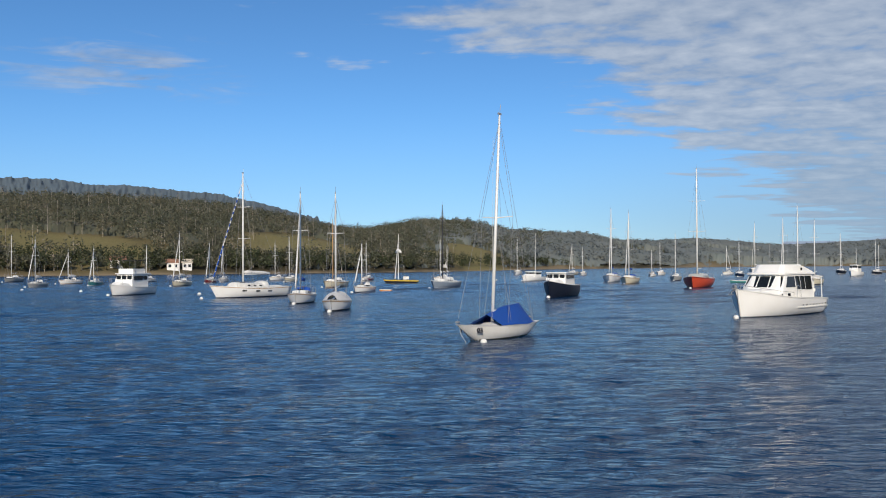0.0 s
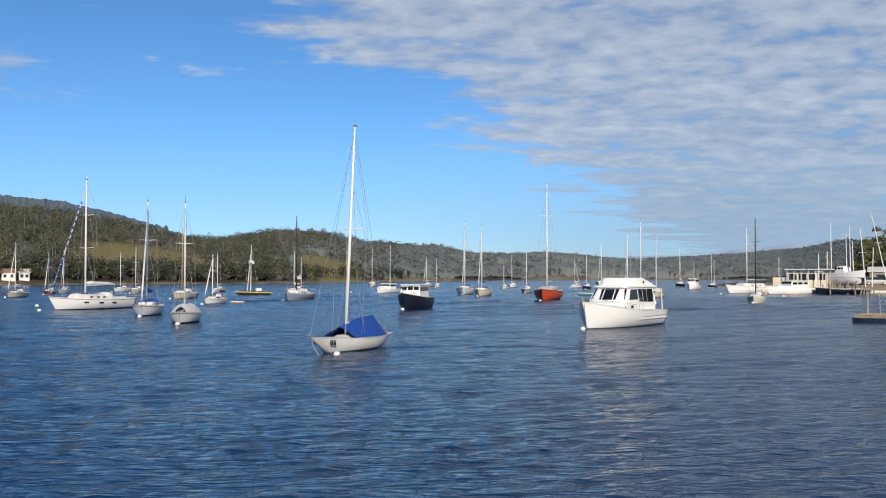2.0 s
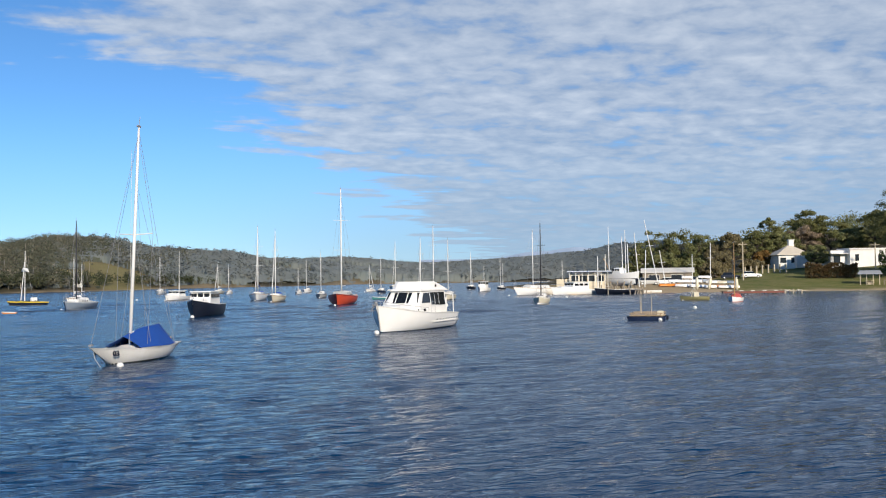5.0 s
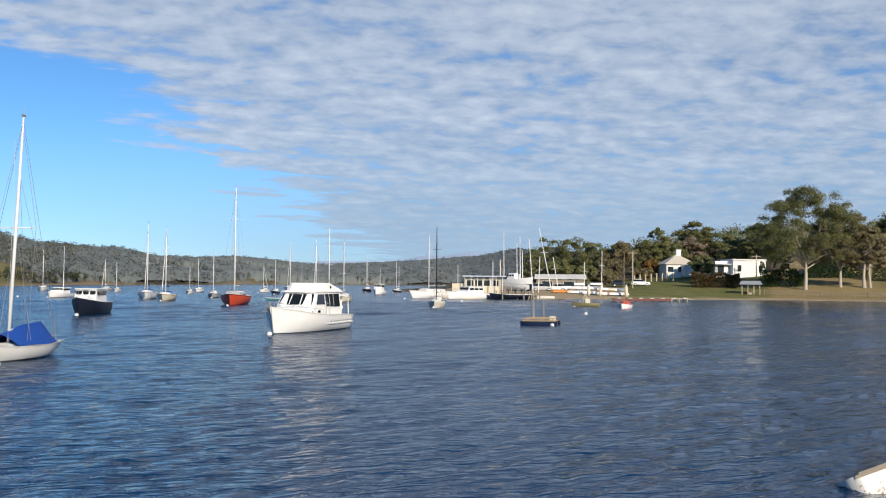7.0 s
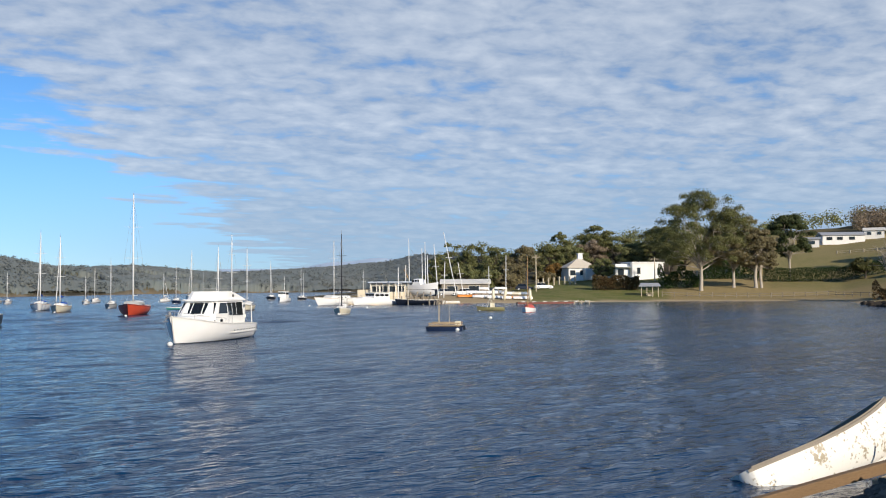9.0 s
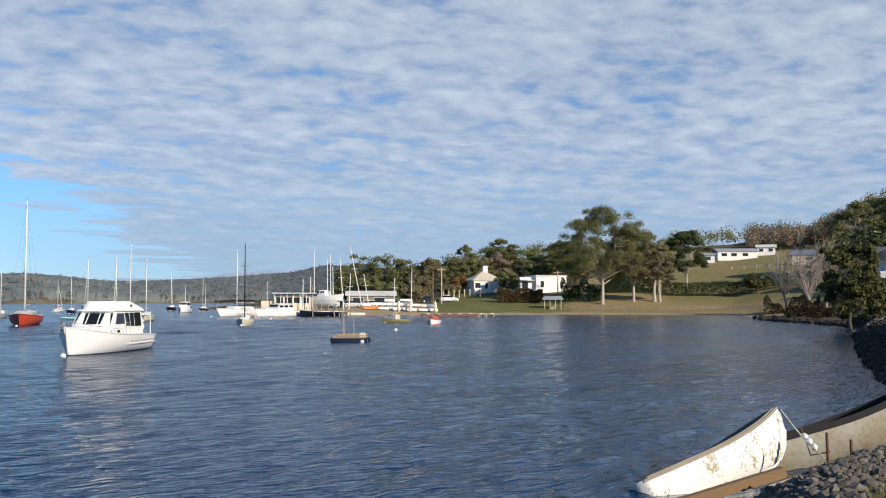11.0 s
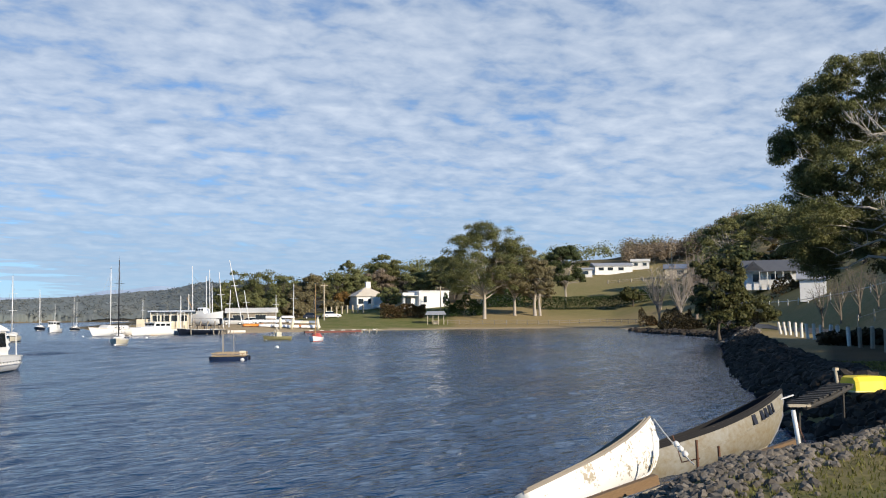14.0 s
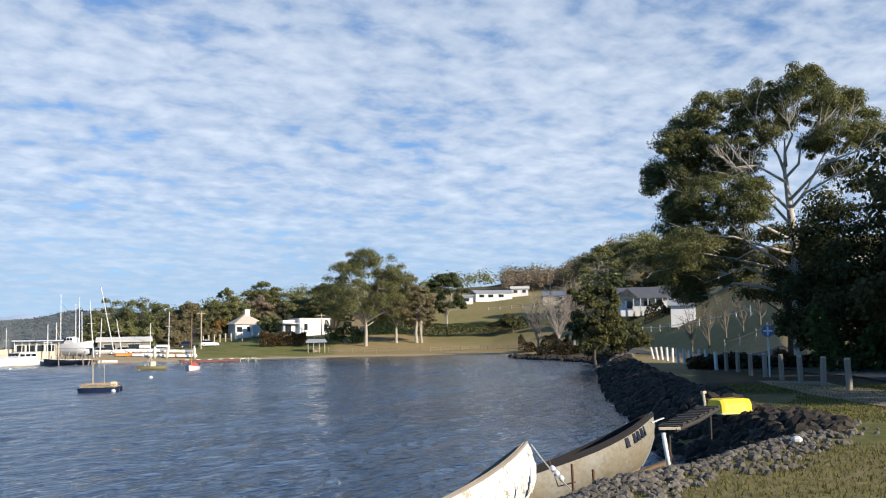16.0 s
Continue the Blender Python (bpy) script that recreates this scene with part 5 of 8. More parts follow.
building(57.4, 345, 6.0, 7.0, 2.2, 0, WALL, WHITE_PAINT, "white hill house with a pale roof", [(-1.5, 1.3, 1.3, 1.0), (1.5, 1.3, 1.3, 1.0)], ridge=1.0)
building(59.4, 300, 6.5, 7.0, 2.3, 0, CREAM, mat("slate_blue_roof", (0.16, 0.20, 0.27), 0.5, scale=1.5), "cream house with a slate blue roof on the slope", [(1.4, 1.3, 2.0, 1.1)], ridge=1.5)
SLATE = mat("dark_slate_roof", (0.12, 0.125, 0.135), 0.6, other=(0.08, 0.085, 0.095), scale=1.2)
cot = building(64.6, 190, 9.5, 6.0, 2.7, 0, WALL, SLATE, "white cottage with dark gable roof and fenced verandah", [(-2.6, 1.6, 1.1, 1.4), (0.6, 1.6, 1.1, 1.4), (3.0, 1.6, 1.1, 1.4)], ridge=2.2)
part("verandah_roof", Shape().box((1.4, -4.0, 2.75), (7.0, 2.2, 0.12), bevel=0.02), SLATE, cot)
for k in range(6):
    part("verandah_post", Shape().box((-1.9 + 1.35 * k, -5.0, 1.3), (0.14, 0.14, 2.9)), WHITE_PAINT, cot)
part("verandah_rail", Shape().box((1.4, -5.0, 0.75), (7.0, 0.08, 0.9)), WHITE_PAINT, cot)
part("gable_front", gable(Shape(), 3.0, 3.2, 2.9, 4.6, 0.25), SLATE, cot).matrix_basis = pose(-3.0, -2.6, 0.0, 0, 0, 90)
part("gable_wall", Shape().add([(-4.5, -4.15, 2.7), (-1.5, -4.15, 2.7), (-3.0, -4.15, 4.45), (-4.5, -3.0, 2.7), (-1.5, -3.0, 2.7), (-3.0, -3.0, 4.45)], [(0, 1, 2), (5, 4, 3), (0, 3, 4, 1), (1, 4, 5, 2), (2, 5, 3, 0)]), WALL, cot)
building(66.8, 150, 3.6, 3.5, 2.6, 0, WALL, ROOF_GREY, "plain white shed beside the road", [], ridge=1.2)
building(76.5, 110, 7.0, 6.0, 3.0, 0, WALL, CREAM, "white house behind the tall gum tree", [(0, 1.6, 2.0, 1.2)], ridge=1.6)


FAR_HOUSES = ((-15.2, 350, 5, "tiled"), (-14.4, 352, 4, "white"), (-18.2, 347, 6, "tiled"), (0.4, 432, 7, "white"), (6.9, 690, 9, "white"), (8.1, 700, 8, "white"), (22.4, 980, 9, "white"), (23.6, 990, 12, "white"), (12.6, 760, 9, "tiled"))
TILES = mat("orange_tile_roof", (0.32, 0.17, 0.11), 0.8, scale=1.5)
for az_, r_, w_, kind_ in FAR_HOUSES:
    building(az_, r_, w_ * 0.8, w_ * 0.7, 2.4, 0, WALL, TILES if kind_ == "tiled" else ROOF_CREAM, "far " + ("white house with orange tiled roof" if kind_ == "tiled" else "white house with pale roof") + " across the water", [(-w_ * 0.2, 1.3, 0.9, 1.0), (w_ * 0.2, 1.3, 0.9, 1.0)], ridge=1.2)


def gazebo():
    x, y = polar(45.3, 214)
    z = h1(x, y)
    ob = thing("picnic_shelter", x, y, z, facing(45.3), "open picnic shelter with a grey iron roof on the foreshore", "shelter")
    for sx in (-1.8, -0.6, 0.6, 1.8):
        for sy in (-1.1, 1.1):
            part("post", Shape().box((sx, sy, 1.0), (0.14, 0.14, 2.2)), PALE_TIMBER, ob)
    part("roof", gable(Shape(), 4.0, 2.6, 2.1, 2.75, 0.3, 0.4), ROOF_GREY, ob)
    part("table", Shape().box((0, 0, 0.75), (1.8, 0.8, 0.07)).box((0, 0, 0.36), (0.9, 0.12, 0.72)), PALE_TIMBER, ob)
    for sy in (-0.75, 0.75):
        part("bench", Shape().box((0, sy, 0.45), (1.8, 0.28, 0.06)).box((0, sy, 0.2), (0.8, 0.1, 0.42)), PALE_TIMBER, ob)


gazebo()


def jetty():
    (xa, ya), (xb, yb) = polar(37.5, 166), polar(42.0, 172)
    n = 26
    dark = mat("dark_jetty_timber", (0.11, 0.075, 0.055), 0.85, scale=3)
    ob = thing("jetty", xa, ya, 0.0, math.degrees(math.atan2(yb - ya, xb - xa)), "long low dark timber jetty with pale end section", "jetty")
    L = math.hypot(xb - xa, yb - ya)
    for k in range(n):
        xx = L * (k + 0.5) / n
        part("plank", Shape().box((xx, 0, 0.52), (L / n * 0.94, 1.5, 0.07)), dark if k < 19 else PALE_TIMBER, ob)
    for k in range(10):
        for sy in (-0.7, 0.7):
            part("support_post", Shape().tube([(L * (k + 0.3) / 10, sy, -1.0), (L * (k + 0.3) / 10, sy, 0.75 if k > 6 else 0.5)], 0.09, 6), dark if k < 7 else PALE_TIMBER, ob)
    part("fascia", Shape().box((L * 0.36, -0.76, 0.34), (L * 0.72, 0.06, 0.30)), mat("oxide_red_fascia", (0.20, 0.07, 0.05), 0.8), ob)
    for k in range(7):
        part("fender_block", Shape().box((1.0 + 2.0 * k, -0.85, 0.6), (0.7, 0.1, 0.12)), WHITE_PAINT, ob)


jetty()


def slip_boat():
    """The fishing boat hauled out on its cradle."""
    x, y = polar(31.9, 184)
    z = h1(x, y)
    ob = thing("hauled_out_boat", x, y, z + 2.1, facing(31.9) - 42, "white fishing boat hauled out on a timber slipway cradle", "boat")
    L = 8.6
    h = Hull(L, 2.9, 1.9, 1.4, 1.3, 0.7, 0.7, 2.4, 0.5, 0.0, 0.9)
    part("hull", h.shell(18, 10), HULL["white"], ob, smooth=True)
    part("bottom_paint", h.band(-0.75, 0.55, 0.015), HULL["black"], ob)
    part("deck", h.deck(), DECK, ob)
    house = part("wheelhouse", h.house(0.30, 0.55, 0.62, 1.15, 0.3, 0.1, 0.92), HULL["white"], ob)
    for side in (1, -1):
        for k in range(3):
            part("side_window", Shape().box((-1.4 + 0.65 * k, side * 0.86, 2.15), (0.45, 0.1, 0.38)), GLASS, house)
    for xx, t in ((1.0, 9.6), (0.2, 8.4), (-3.2, 10.4), (1.6, 7.0)):
        part("mast", Shape().tube([(xx, 0, 1.4), (xx - 0.15, 0, t)], [0.09, 0.06], 6), ALLOY, ob)
    part("derrick", Shape().tube([(-3.0, 0, 1.9), (-4.6, 0, 4.4)], 0.07, 6), SPAR_WOOD, ob)
    part("stay", rail([(4.2, 0, 1.9), (-3.2, 0, 8.6)], 0.02), WIRE, ob)
    cr = thing("slipway_cradle", x, y, z, facing(31.9) - 42, "rough timber slipway cradle and shores at the yard", "cradle")
    for k in range(5):
        for sy in (-1.7, 1.7):
            part("shore_timber", Shape().tube([(-3.4 + 1.7 * k, sy * 1.15, -0.4), (-3.4 + 1.7 * k, sy * 0.75, 2.1)], 0.12, 6), TIMBER, cr)
    for sy in (-0.9, 0.9):
        part("skid", Shape().box((0, sy, 0.35), (9.0, 0.3, 0.35), bevel=0.03), TIMBER, cr)
    for k in range(6):
        part("cross_beam", Shape().box((-3.8 + 1.5 * k, 0, 0.62), (0.28, 3.4, 0.24), bevel=0.03), TIMBER, cr)


slip_boat()


def yard_piles():
    """The heap of old timbers and masts about the slip."""
    rng = random.Random(5)
    for k in range(16):
        az, r = rng.uniform(30.7, 33.4), rng.uniform(175, 182)
        x, y = polar(az, r)
        ob = thing("timber_pile_post", x, y, max(h1(x, y), 0) - 0.2, 0, "old grey slipway post at the yard", "post", "slipway posts")
        part("post", Shape().tube([(0, 0, 0), (rng.uniform(-0.3, 0.3), 0, rng.uniform(0.9, 2.0))], [0.14, 0.10], 6), TIMBER, ob)
    for az, r, low, top, lean in ((32.9, 196, 1.5, 12.0, -0.9), (33.2, 198, 1.5, 8.5, 0.3), (34.0, 205, 2, 15.0, -2.8), (34.4, 206, 2, 8.6, -1.2), (36.9, 212, 2, 10.2, 0.1), (35.9, 220, 2, 8.0, 0.0), (30.5, 180, 1, 7.0, 0.0)):
        x, y = polar(az, r)
        ob = thing("standing_mast", x, y, h1(x, y), facing(az), "bare white mast standing in the boatyard", "mast", "yard masts")
        part("spar", Shape().tube([(0, 0, -0.3), (lean, 0, top - h1(x, y))], [0.11, 0.07], 7), ALLOY, ob)
        part("spreader", Shape().tube([(lean * 0.6 - 0.7, 0, top * 0.55), (lean * 0.6 + 0.7, 0, top * 0.55)], 0.04, 5), ALLOY, ob)


yard_piles()


def car(az, r, colour, label, turn=0.0):
    x, y = polar(az, r)
    ob = thing("car", x, y, h1(x, y), facing(az) + turn, label, "car", "parked cars")
    body = Shape()
    rows = []
    for xx, zt, w in ((-2.2, 0.75, 0.8), (-2.1, 0.95, 0.86), (-1.0, 1.0, 0.88), (0.9, 0.98, 0.88), (1.9, 0.85, 0.84), (2.2, 0.65, 0.76)):
        rows.append([(xx, w, 0.28), (xx, w * 1.02, 0.55), (xx, w * 0.95, zt), (xx, -w * 0.95, zt), (xx, -w * 1.02, 0.55), (xx, -w, 0.28)])
    body.grid(rows)
    body.f += [(5, 4, 3, 2, 1, 0), (30, 31, 32, 33, 34, 35)]
    part("body", body, colour, ob)
    part("cabin", Shape().grid([[(-1.9, 0.8, 0.95), (0.9, 0.8, 0.95), (0.9, -0.8, 0.95), (-1.9, -0.8, 0.95)], [(-1.5, 0.66, 1.48), (0.2, 0.66, 1.48), (0.2, -0.66, 1.48), (-1.5, -0.66, 1.48)]], True), GLASS, ob)
    part("roof", Shape().box((-0.65, 0, 1.5), (1.75, 1.34, 0.07), bevel=0.03), colour, ob)
    for xx in (-1.35, 1.4):
        for sy in (-0.82, 0.82):
            wh = part("wheel", Shape().tube([(xx, sy - 0.1, 0.32), (xx, sy + 0.1, 0.32)], 0.32, 12), RUBBER, ob)
            part("rim", Shape().tube([(xx, sy - 0.11, 0.32), (xx, sy + 0.11, 0.32)], 0.19, 8), ALLOY, wh)


car(39.15, 234, HULL["white"], "white car parked beside the lawn", 8)
car(34.3, 213, HULL["white"], "white four wheel drive parked in the yard", 175)
car(33.4, 205, HULL["grey"], "silver car parked at the yard", 10)
car(36.3, 226, HULL["bluegrey"], "grey car parked among dinghies", 4)
car(38.0, 236, HULL["black"], "dark car parked by the trees", 0)
car(35.5, 230, HULL["cream"], "pale van parked at the yard", 20)


def stored_dinghies():
    rng = random.Random(11)
    tints = [HULL["white"]] * 5 + [HULL["cream"]] * 2 + [HULL["orange"], HULL["bluegrey"]]
    words = {HULL["white"].name: "white", HULL["cream"].name: "cream", HULL["orange"].name: "orange", HULL["bluegrey"].name: "blue-grey"}
    for az, r, lift in [(34.4 + 0.45 * k, 200 + 0.8 * (k % 2), 0) for k in range(5)] + [(36.9 + 0.42 * k, 199 + 1.0 * (k % 2), 0) for k in range(4)] + [(37.1 + 0.45 * k, 201, 0.75) for k in range(3)] + [(34.9 + 0.6 * k, 203, 0.7) for k in range(3)] + [(35.6, 216, 1.2), (36.6, 217, 1.2)]:
        x, y = polar(az, r)
        z = h1(x, y)
        m_ = rng.choice(tints)
        ob = thing("stored_dinghy", x, y, z + lift, facing(az) + rng.uniform(-25, 25), words[m_.name] + " dinghy stored bottom up on a rack", "dinghy", "stored dinghies")
        h = Hull(rng.uniform(2.3, 3.0), 1.2, 0.45, 0.38, 0.38, 0.75, 0.15, 2.2, 0.5, 0, 0.1)
        sh = h.shell(12, 6)
        sh.v = [(a, b, 0.52 - c) for a, b, c in sh.v]
        part("hull", sh, m_, ob, smooth=True)
        part("rack", Shape().box((0.5, 0, -lift / 2 + 0.02), (0.08, 1.1, lift + 0.12)).box((-0.5, 0, -lift / 2 + 0.02), (0.08, 1.1, lift + 0.12)), TIMBER, ob)
    for az, lean in ((36.15, 0.0), (36.8, 0.35), (38.35, -0.1)):
        x, y = polar(az, 197)
        ob = thing("upright_canoe", x, y, h1(x, y), facing(az), "white canoe hull stood on end by the beach", "canoe", "upright canoes")
        part("hull", Shape().tube([(0, 0, -0.1), (lean * 0.3, 0, 0.7), (lean, 0, 2.0), (lean * 1.1, 0, 2.35)], [0.18, 0.33, 0.30, 0.08], 8), HULL["cream"], ob, smooth=True)


stored_dinghies()


def power_pole(az, r, top, label="timber power pole with a crossarm"):
    x, y = polar(az, r)
    z = h1(x, y)
    ob = thing("power_pole", x, y, z, facing(az), label, "pole", "power poles")
    part("pole", Shape().tube([(0, 0, -0.5), (0, 0, top)], [0.16, 0.11], 8), PALE_TIMBER, ob)
    part("crossarm", Shape().box((0, 0, top - 0.5), (2.0, 0.12, 0.14)), PALE_TIMBER, ob)


power_pole(38.7, 228, 8.6)
power_pole(59.2, 270, 10.0)
power_pole(45.6, 246, 6.0)


def fence(points, gap, high, material, label, rails=2, wide=0.12, name="fence"):
    """Posts and rails along a line of plan points, resting on the ground."""
    x0, y0 = points[0]
    ob = thing(name, x0, y0, 0, 0, label, "fence")
    pts = []
    for (xa, ya), (xb, yb) in zip(points, points[1:]):
        n = max(1, round(math.hypot(xb - xa, yb - ya) / gap))
        pts += [(xa + (xb - xa) * k / n, ya + (yb - ya) * k / n) for k in range(n)]
    pts.append(points[-1])
    tops = [(x, y, h1(x, y)) for x, y in pts]
    for x, y, z in tops:
        part("post", Shape().box((x - x0, y - y0, z + high / 2 - 0.1), (wide, wide, high + 0.2)), material, ob)
    for k in range(rails):
        f = (k + 0.8) / (rails + 0.2)
        for a, b in zip(tops, tops[1:]):
            part("rail", Shape().tube([(a[0] - x0, a[1] - y0, a[2] + high * f), (b[0] - x0, b[1] - y0, b[2] + high * f)], 0.05, 4), material, ob)
    return ob


fence([polar(46.0, 214), polar(49.5, 213), polar(52, 213), polar(55, 216), polar(57.5, 205)], 2.4, 1.1, TIMBER, "grey timber post and rail fence along the beach")
fence([polar(47.2, 250), polar(50, 247)], 1.2, 1.9, PALE_TIMBER, "pale paling fence under the gum trees", 3, 0.5)
fence([polar(38.8, 246), polar(41.0, 246)], 1.4, 2.0, PALE_TIMBER, "row of pale timber posts beside the lawn", 0, 0.28)
fence([polar(61.8, 200), polar(66.0, 150), polar(70.5, 118)], 5.0, 1.0, WHITE_PAINT, "thin white wire fence across the paddock", 1, 0.1)
fence([polar(69.0, 100), polar(75.0, 80)], 4.0, 1.1, PALE_TIMBER, "pale paddock fence on the slope", 1, 0.1)
fence([polar(55.5, 300), polar(61, 292)], 3.5, 1.0, PALE_TIMBER, "hill paddock wall of pale timber", 2, 0.3)


def strip(name, line, width, lift, material, label, category):
    """A band laid on the ground along a line."""
    rows = []
    fine = []
    for (xa, ya), (xb, yb) in zip(line, line[1:]):
        n = max(1, int(math.hypot(xb - xa, yb - ya) / 1.2))
        fine += [(xa + (xb - xa) * k / n, ya + (yb - ya) * k / n) for k in range(n)]
    fine.append(line[-1])
    for i, (x, y) in enumerate(fine):
        xa, ya = fine[max(i - 2, 0)]
        xb, yb = fine[min(i + 2, len(fine) - 1)]
        d = Vector((xb - xa, yb - ya)).normalized()
        nx, ny = -d.y, d.x
        rows.append([(x + nx * width * f, y + ny * width * f, h1(x + nx * width * f, y + ny * width * f) + lift) for f in (-0.5, -0.3, -0.1, 0.1, 0.3, 0.5)])
    tagged(part(name, Shape().grid(rows), material), label, category, kind="structure")


ASPHALT = mat("worn_asphalt", (0.075, 0.073, 0.07), 0.9, other=(0.05, 0.05, 0.05), scale=0.8, bump=0.2, fine=20)
GRAVEL = mat("brown_gravel", (0.25, 0.19, 0.12), 0.95, other=(0.17, 0.13, 0.085), scale=1.2, bump=0.5, fine=25)
strip("road", [(26, -9), (38, 4.5), (48, 11), (62, 20), (84, 34), (108, 50), (135, 70), (160, 84), (190, 100)], 5.0, 0.05, ASPHALT, "narrow asphalt road along the waterfront", "road")
strip("path", [(14, -8), (21, -1), (27, 4.6), (32, 8.2), (40, 12.8)], 2.6, 0.03, GRAVEL, "bare gravel track beside the bollards", "path")


def hedge(az0, az1, r, high, deep, material, label, seed, ragged=0.25, per=260, leaf=0.34):
    """A clipped or ragged row of leaves between two bearings."""
    rng = np.random.default_rng(seed)
    (xa, ya), (xb, yb) = polar(az0, r), polar(az1, r)
    L = math.hypot(xb - xa, yb - ya)
    n = int(per * L)
    t, u, w = rng.random(n), rng.random(n) ** 0.7, rng.random(n) - 0.5
    x, y = xa + (xb - xa) * t, ya + (yb - ya) * t
    nx, ny = -(yb - ya) / L, (xb - xa) / L
    x, y = x + nx * w * deep, y + ny * w * deep
    lump = 1 + ragged * np.sin(t * L * 1.1 + seed) + 0.5 * ragged * np.sin(t * L * 2.7)
    z = height(x, y) - 0.1 + u * high * lump
    ob = tagged(new("hedge", leaf_mesh("hedge", np.stack([x, y, z], -1), leaf, material, rng)), label, "hedge", kind="")
    return ob


def leaf_mesh(name, c, size, material, rng, droop=0.0, way=None, slim=0.34):
    """Small leaf sprays, one quad at each place, turned every way or mostly outward."""
    n = len(c)
    a = rng.normal(size=(n, 3))
    a /= np.linalg.norm(a, axis=1, keepdims=True)
    if way is not None:
        a = a * 0.62 + way
        a /= np.linalg.norm(a, axis=1, keepdims=True) + 1e-9
    b = rng.normal(size=(n, 3))
    b[:, 2] -= droop
    b -= (a * b).sum(1, keepdims=True) * a
    b /= np.linalg.norm(b, axis=1, keepdims=True) + 1e-9
    k = np.cross(a, b)
    s = size * rng.uniform(0.6, 1.35, (n, 1))
    v = np.stack([c - b * s * 0.5, c + k * s * slim, c + b * s * 0.5, c - k * s * slim], 1).reshape(-1, 3)
    return mesh_from_arrays(name, v, np.arange(4 * n).reshape(-1, 4), material)


hedge(42.0, 44.7, 226, 3.2, 2.5, BROWN_HEDGE, "russet brown hedge above the beach", 1, 0.1, 480)
hedge(45.8, 48.1, 228, 4.4, 3.0, HEDGE, "dark green shrubs under the gum trees", 2, 0.3, 480)
hedge(48.3, 51.4, 245, 4.6, 2.5, HEDGE, "tall dark hedge behind the gum trees", 3, 0.04, 520)
hedge(51.6, 58.5, 240, 3.3, 1.8, leaf_mat("clipped_hedge_leaves", (0.045, 0.075, 0.02), (0.032, 0.055, 0.016)), "clipped green hedge above the lawn", 4, 0.02, 480, 0.24)
hedge(64.6, 67.2, 172, 2.4, 2.5, BROWN_HEDGE, "russet shrubs before the cottage", 6, 0.4)
hedge(57.2, 60.2, 196, 2.2, 5.0, BROWN_HEDGE, "dry brown scrub at the water's edge", 7, 0.5)
hedge(73.6, 84.0, 55, 2.6, 6.0, HEDGE, "dark undergrowth on the shaded roadside bank", 21, 0.4, 420)
hedge(71.6, 74.4, 61, 1.1, 4.0, BROWN_HEDGE, "dry brown bracken along the bank's top", 22, 0.4, 300)
hedge(67.0, 74.4, 61, 0.75, 5.0, BRACKEN, "dark bracken and dry grass on the shaded bank above the road", 24, 0.15, 420)
hedge(58.3, 60.4, 149, 1.9, 6.0, BRACKEN, "dark scrub along the low rocky bank", 23, 0.4, 300)
hedge(59.2, 61.9, 152, 1.8, 6.0, BRACKEN, "low dark scrub on the point", 8, 0.5)
hedge(61.6, 63.4, 124, 1.9, 6.0, HEDGE, "low dark scrub behind the point", 9, 0.5)


# ---- trees ----
BARK_PALE = mat("pale_gum_bark", (0.46, 0.41, 0.34), 0.85, other=(0.27, 0.22, 0.17), scale=1.5, bump=0.3, stretch=(1, 1, 0.3))
BARK_DARK = mat("dark_bark", (0.10, 0.08, 0.06), 0.9, other=(0.06, 0.05, 0.04), scale=3, bump=0.4)
GUM = leaf_mat("gum_leaves", (0.148, 0.162, 0.058), (0.23, 0.215, 0.09), 0.35)
GUM_BROWN = leaf_mat("bronze_gum_leaves", (0.19, 0.165, 0.085), (0.26, 0.215, 0.115))
DARK_LEAF = leaf_mat("dark_leaves", (0.082, 0.090, 0.03), (0.14, 0.13, 0.05))
OLIVE_LEAF = leaf_mat("olive_leaves", (0.185, 0.20, 0.075), (0.26, 0.25, 0.11))
GREEN_LEAF = leaf_mat("green_leaves", (0.074, 0.096, 0.037), (0.104, 0.118, 0.049))
AUTUMN = leaf_mat("autumn_leaves", (0.30, 0.17, 0.05), (0.22, 0.14, 0.045))
TWIG = leaf_mat("bare_twigs", (0.26, 0.20, 0.135), (0.33, 0.26, 0.18))
FAR_LEAF = leaf_mat("far_bush_leaves", (0.085, 0.10, 0.064), (0.20, 0.175, 0.118), 0.3, 0.05)
SHORE_LEAF = leaf_mat("far_shore_leaves", (0.05, 0.066, 0.032), (0.095, 0.10, 0.05), 0.35, 0.08)


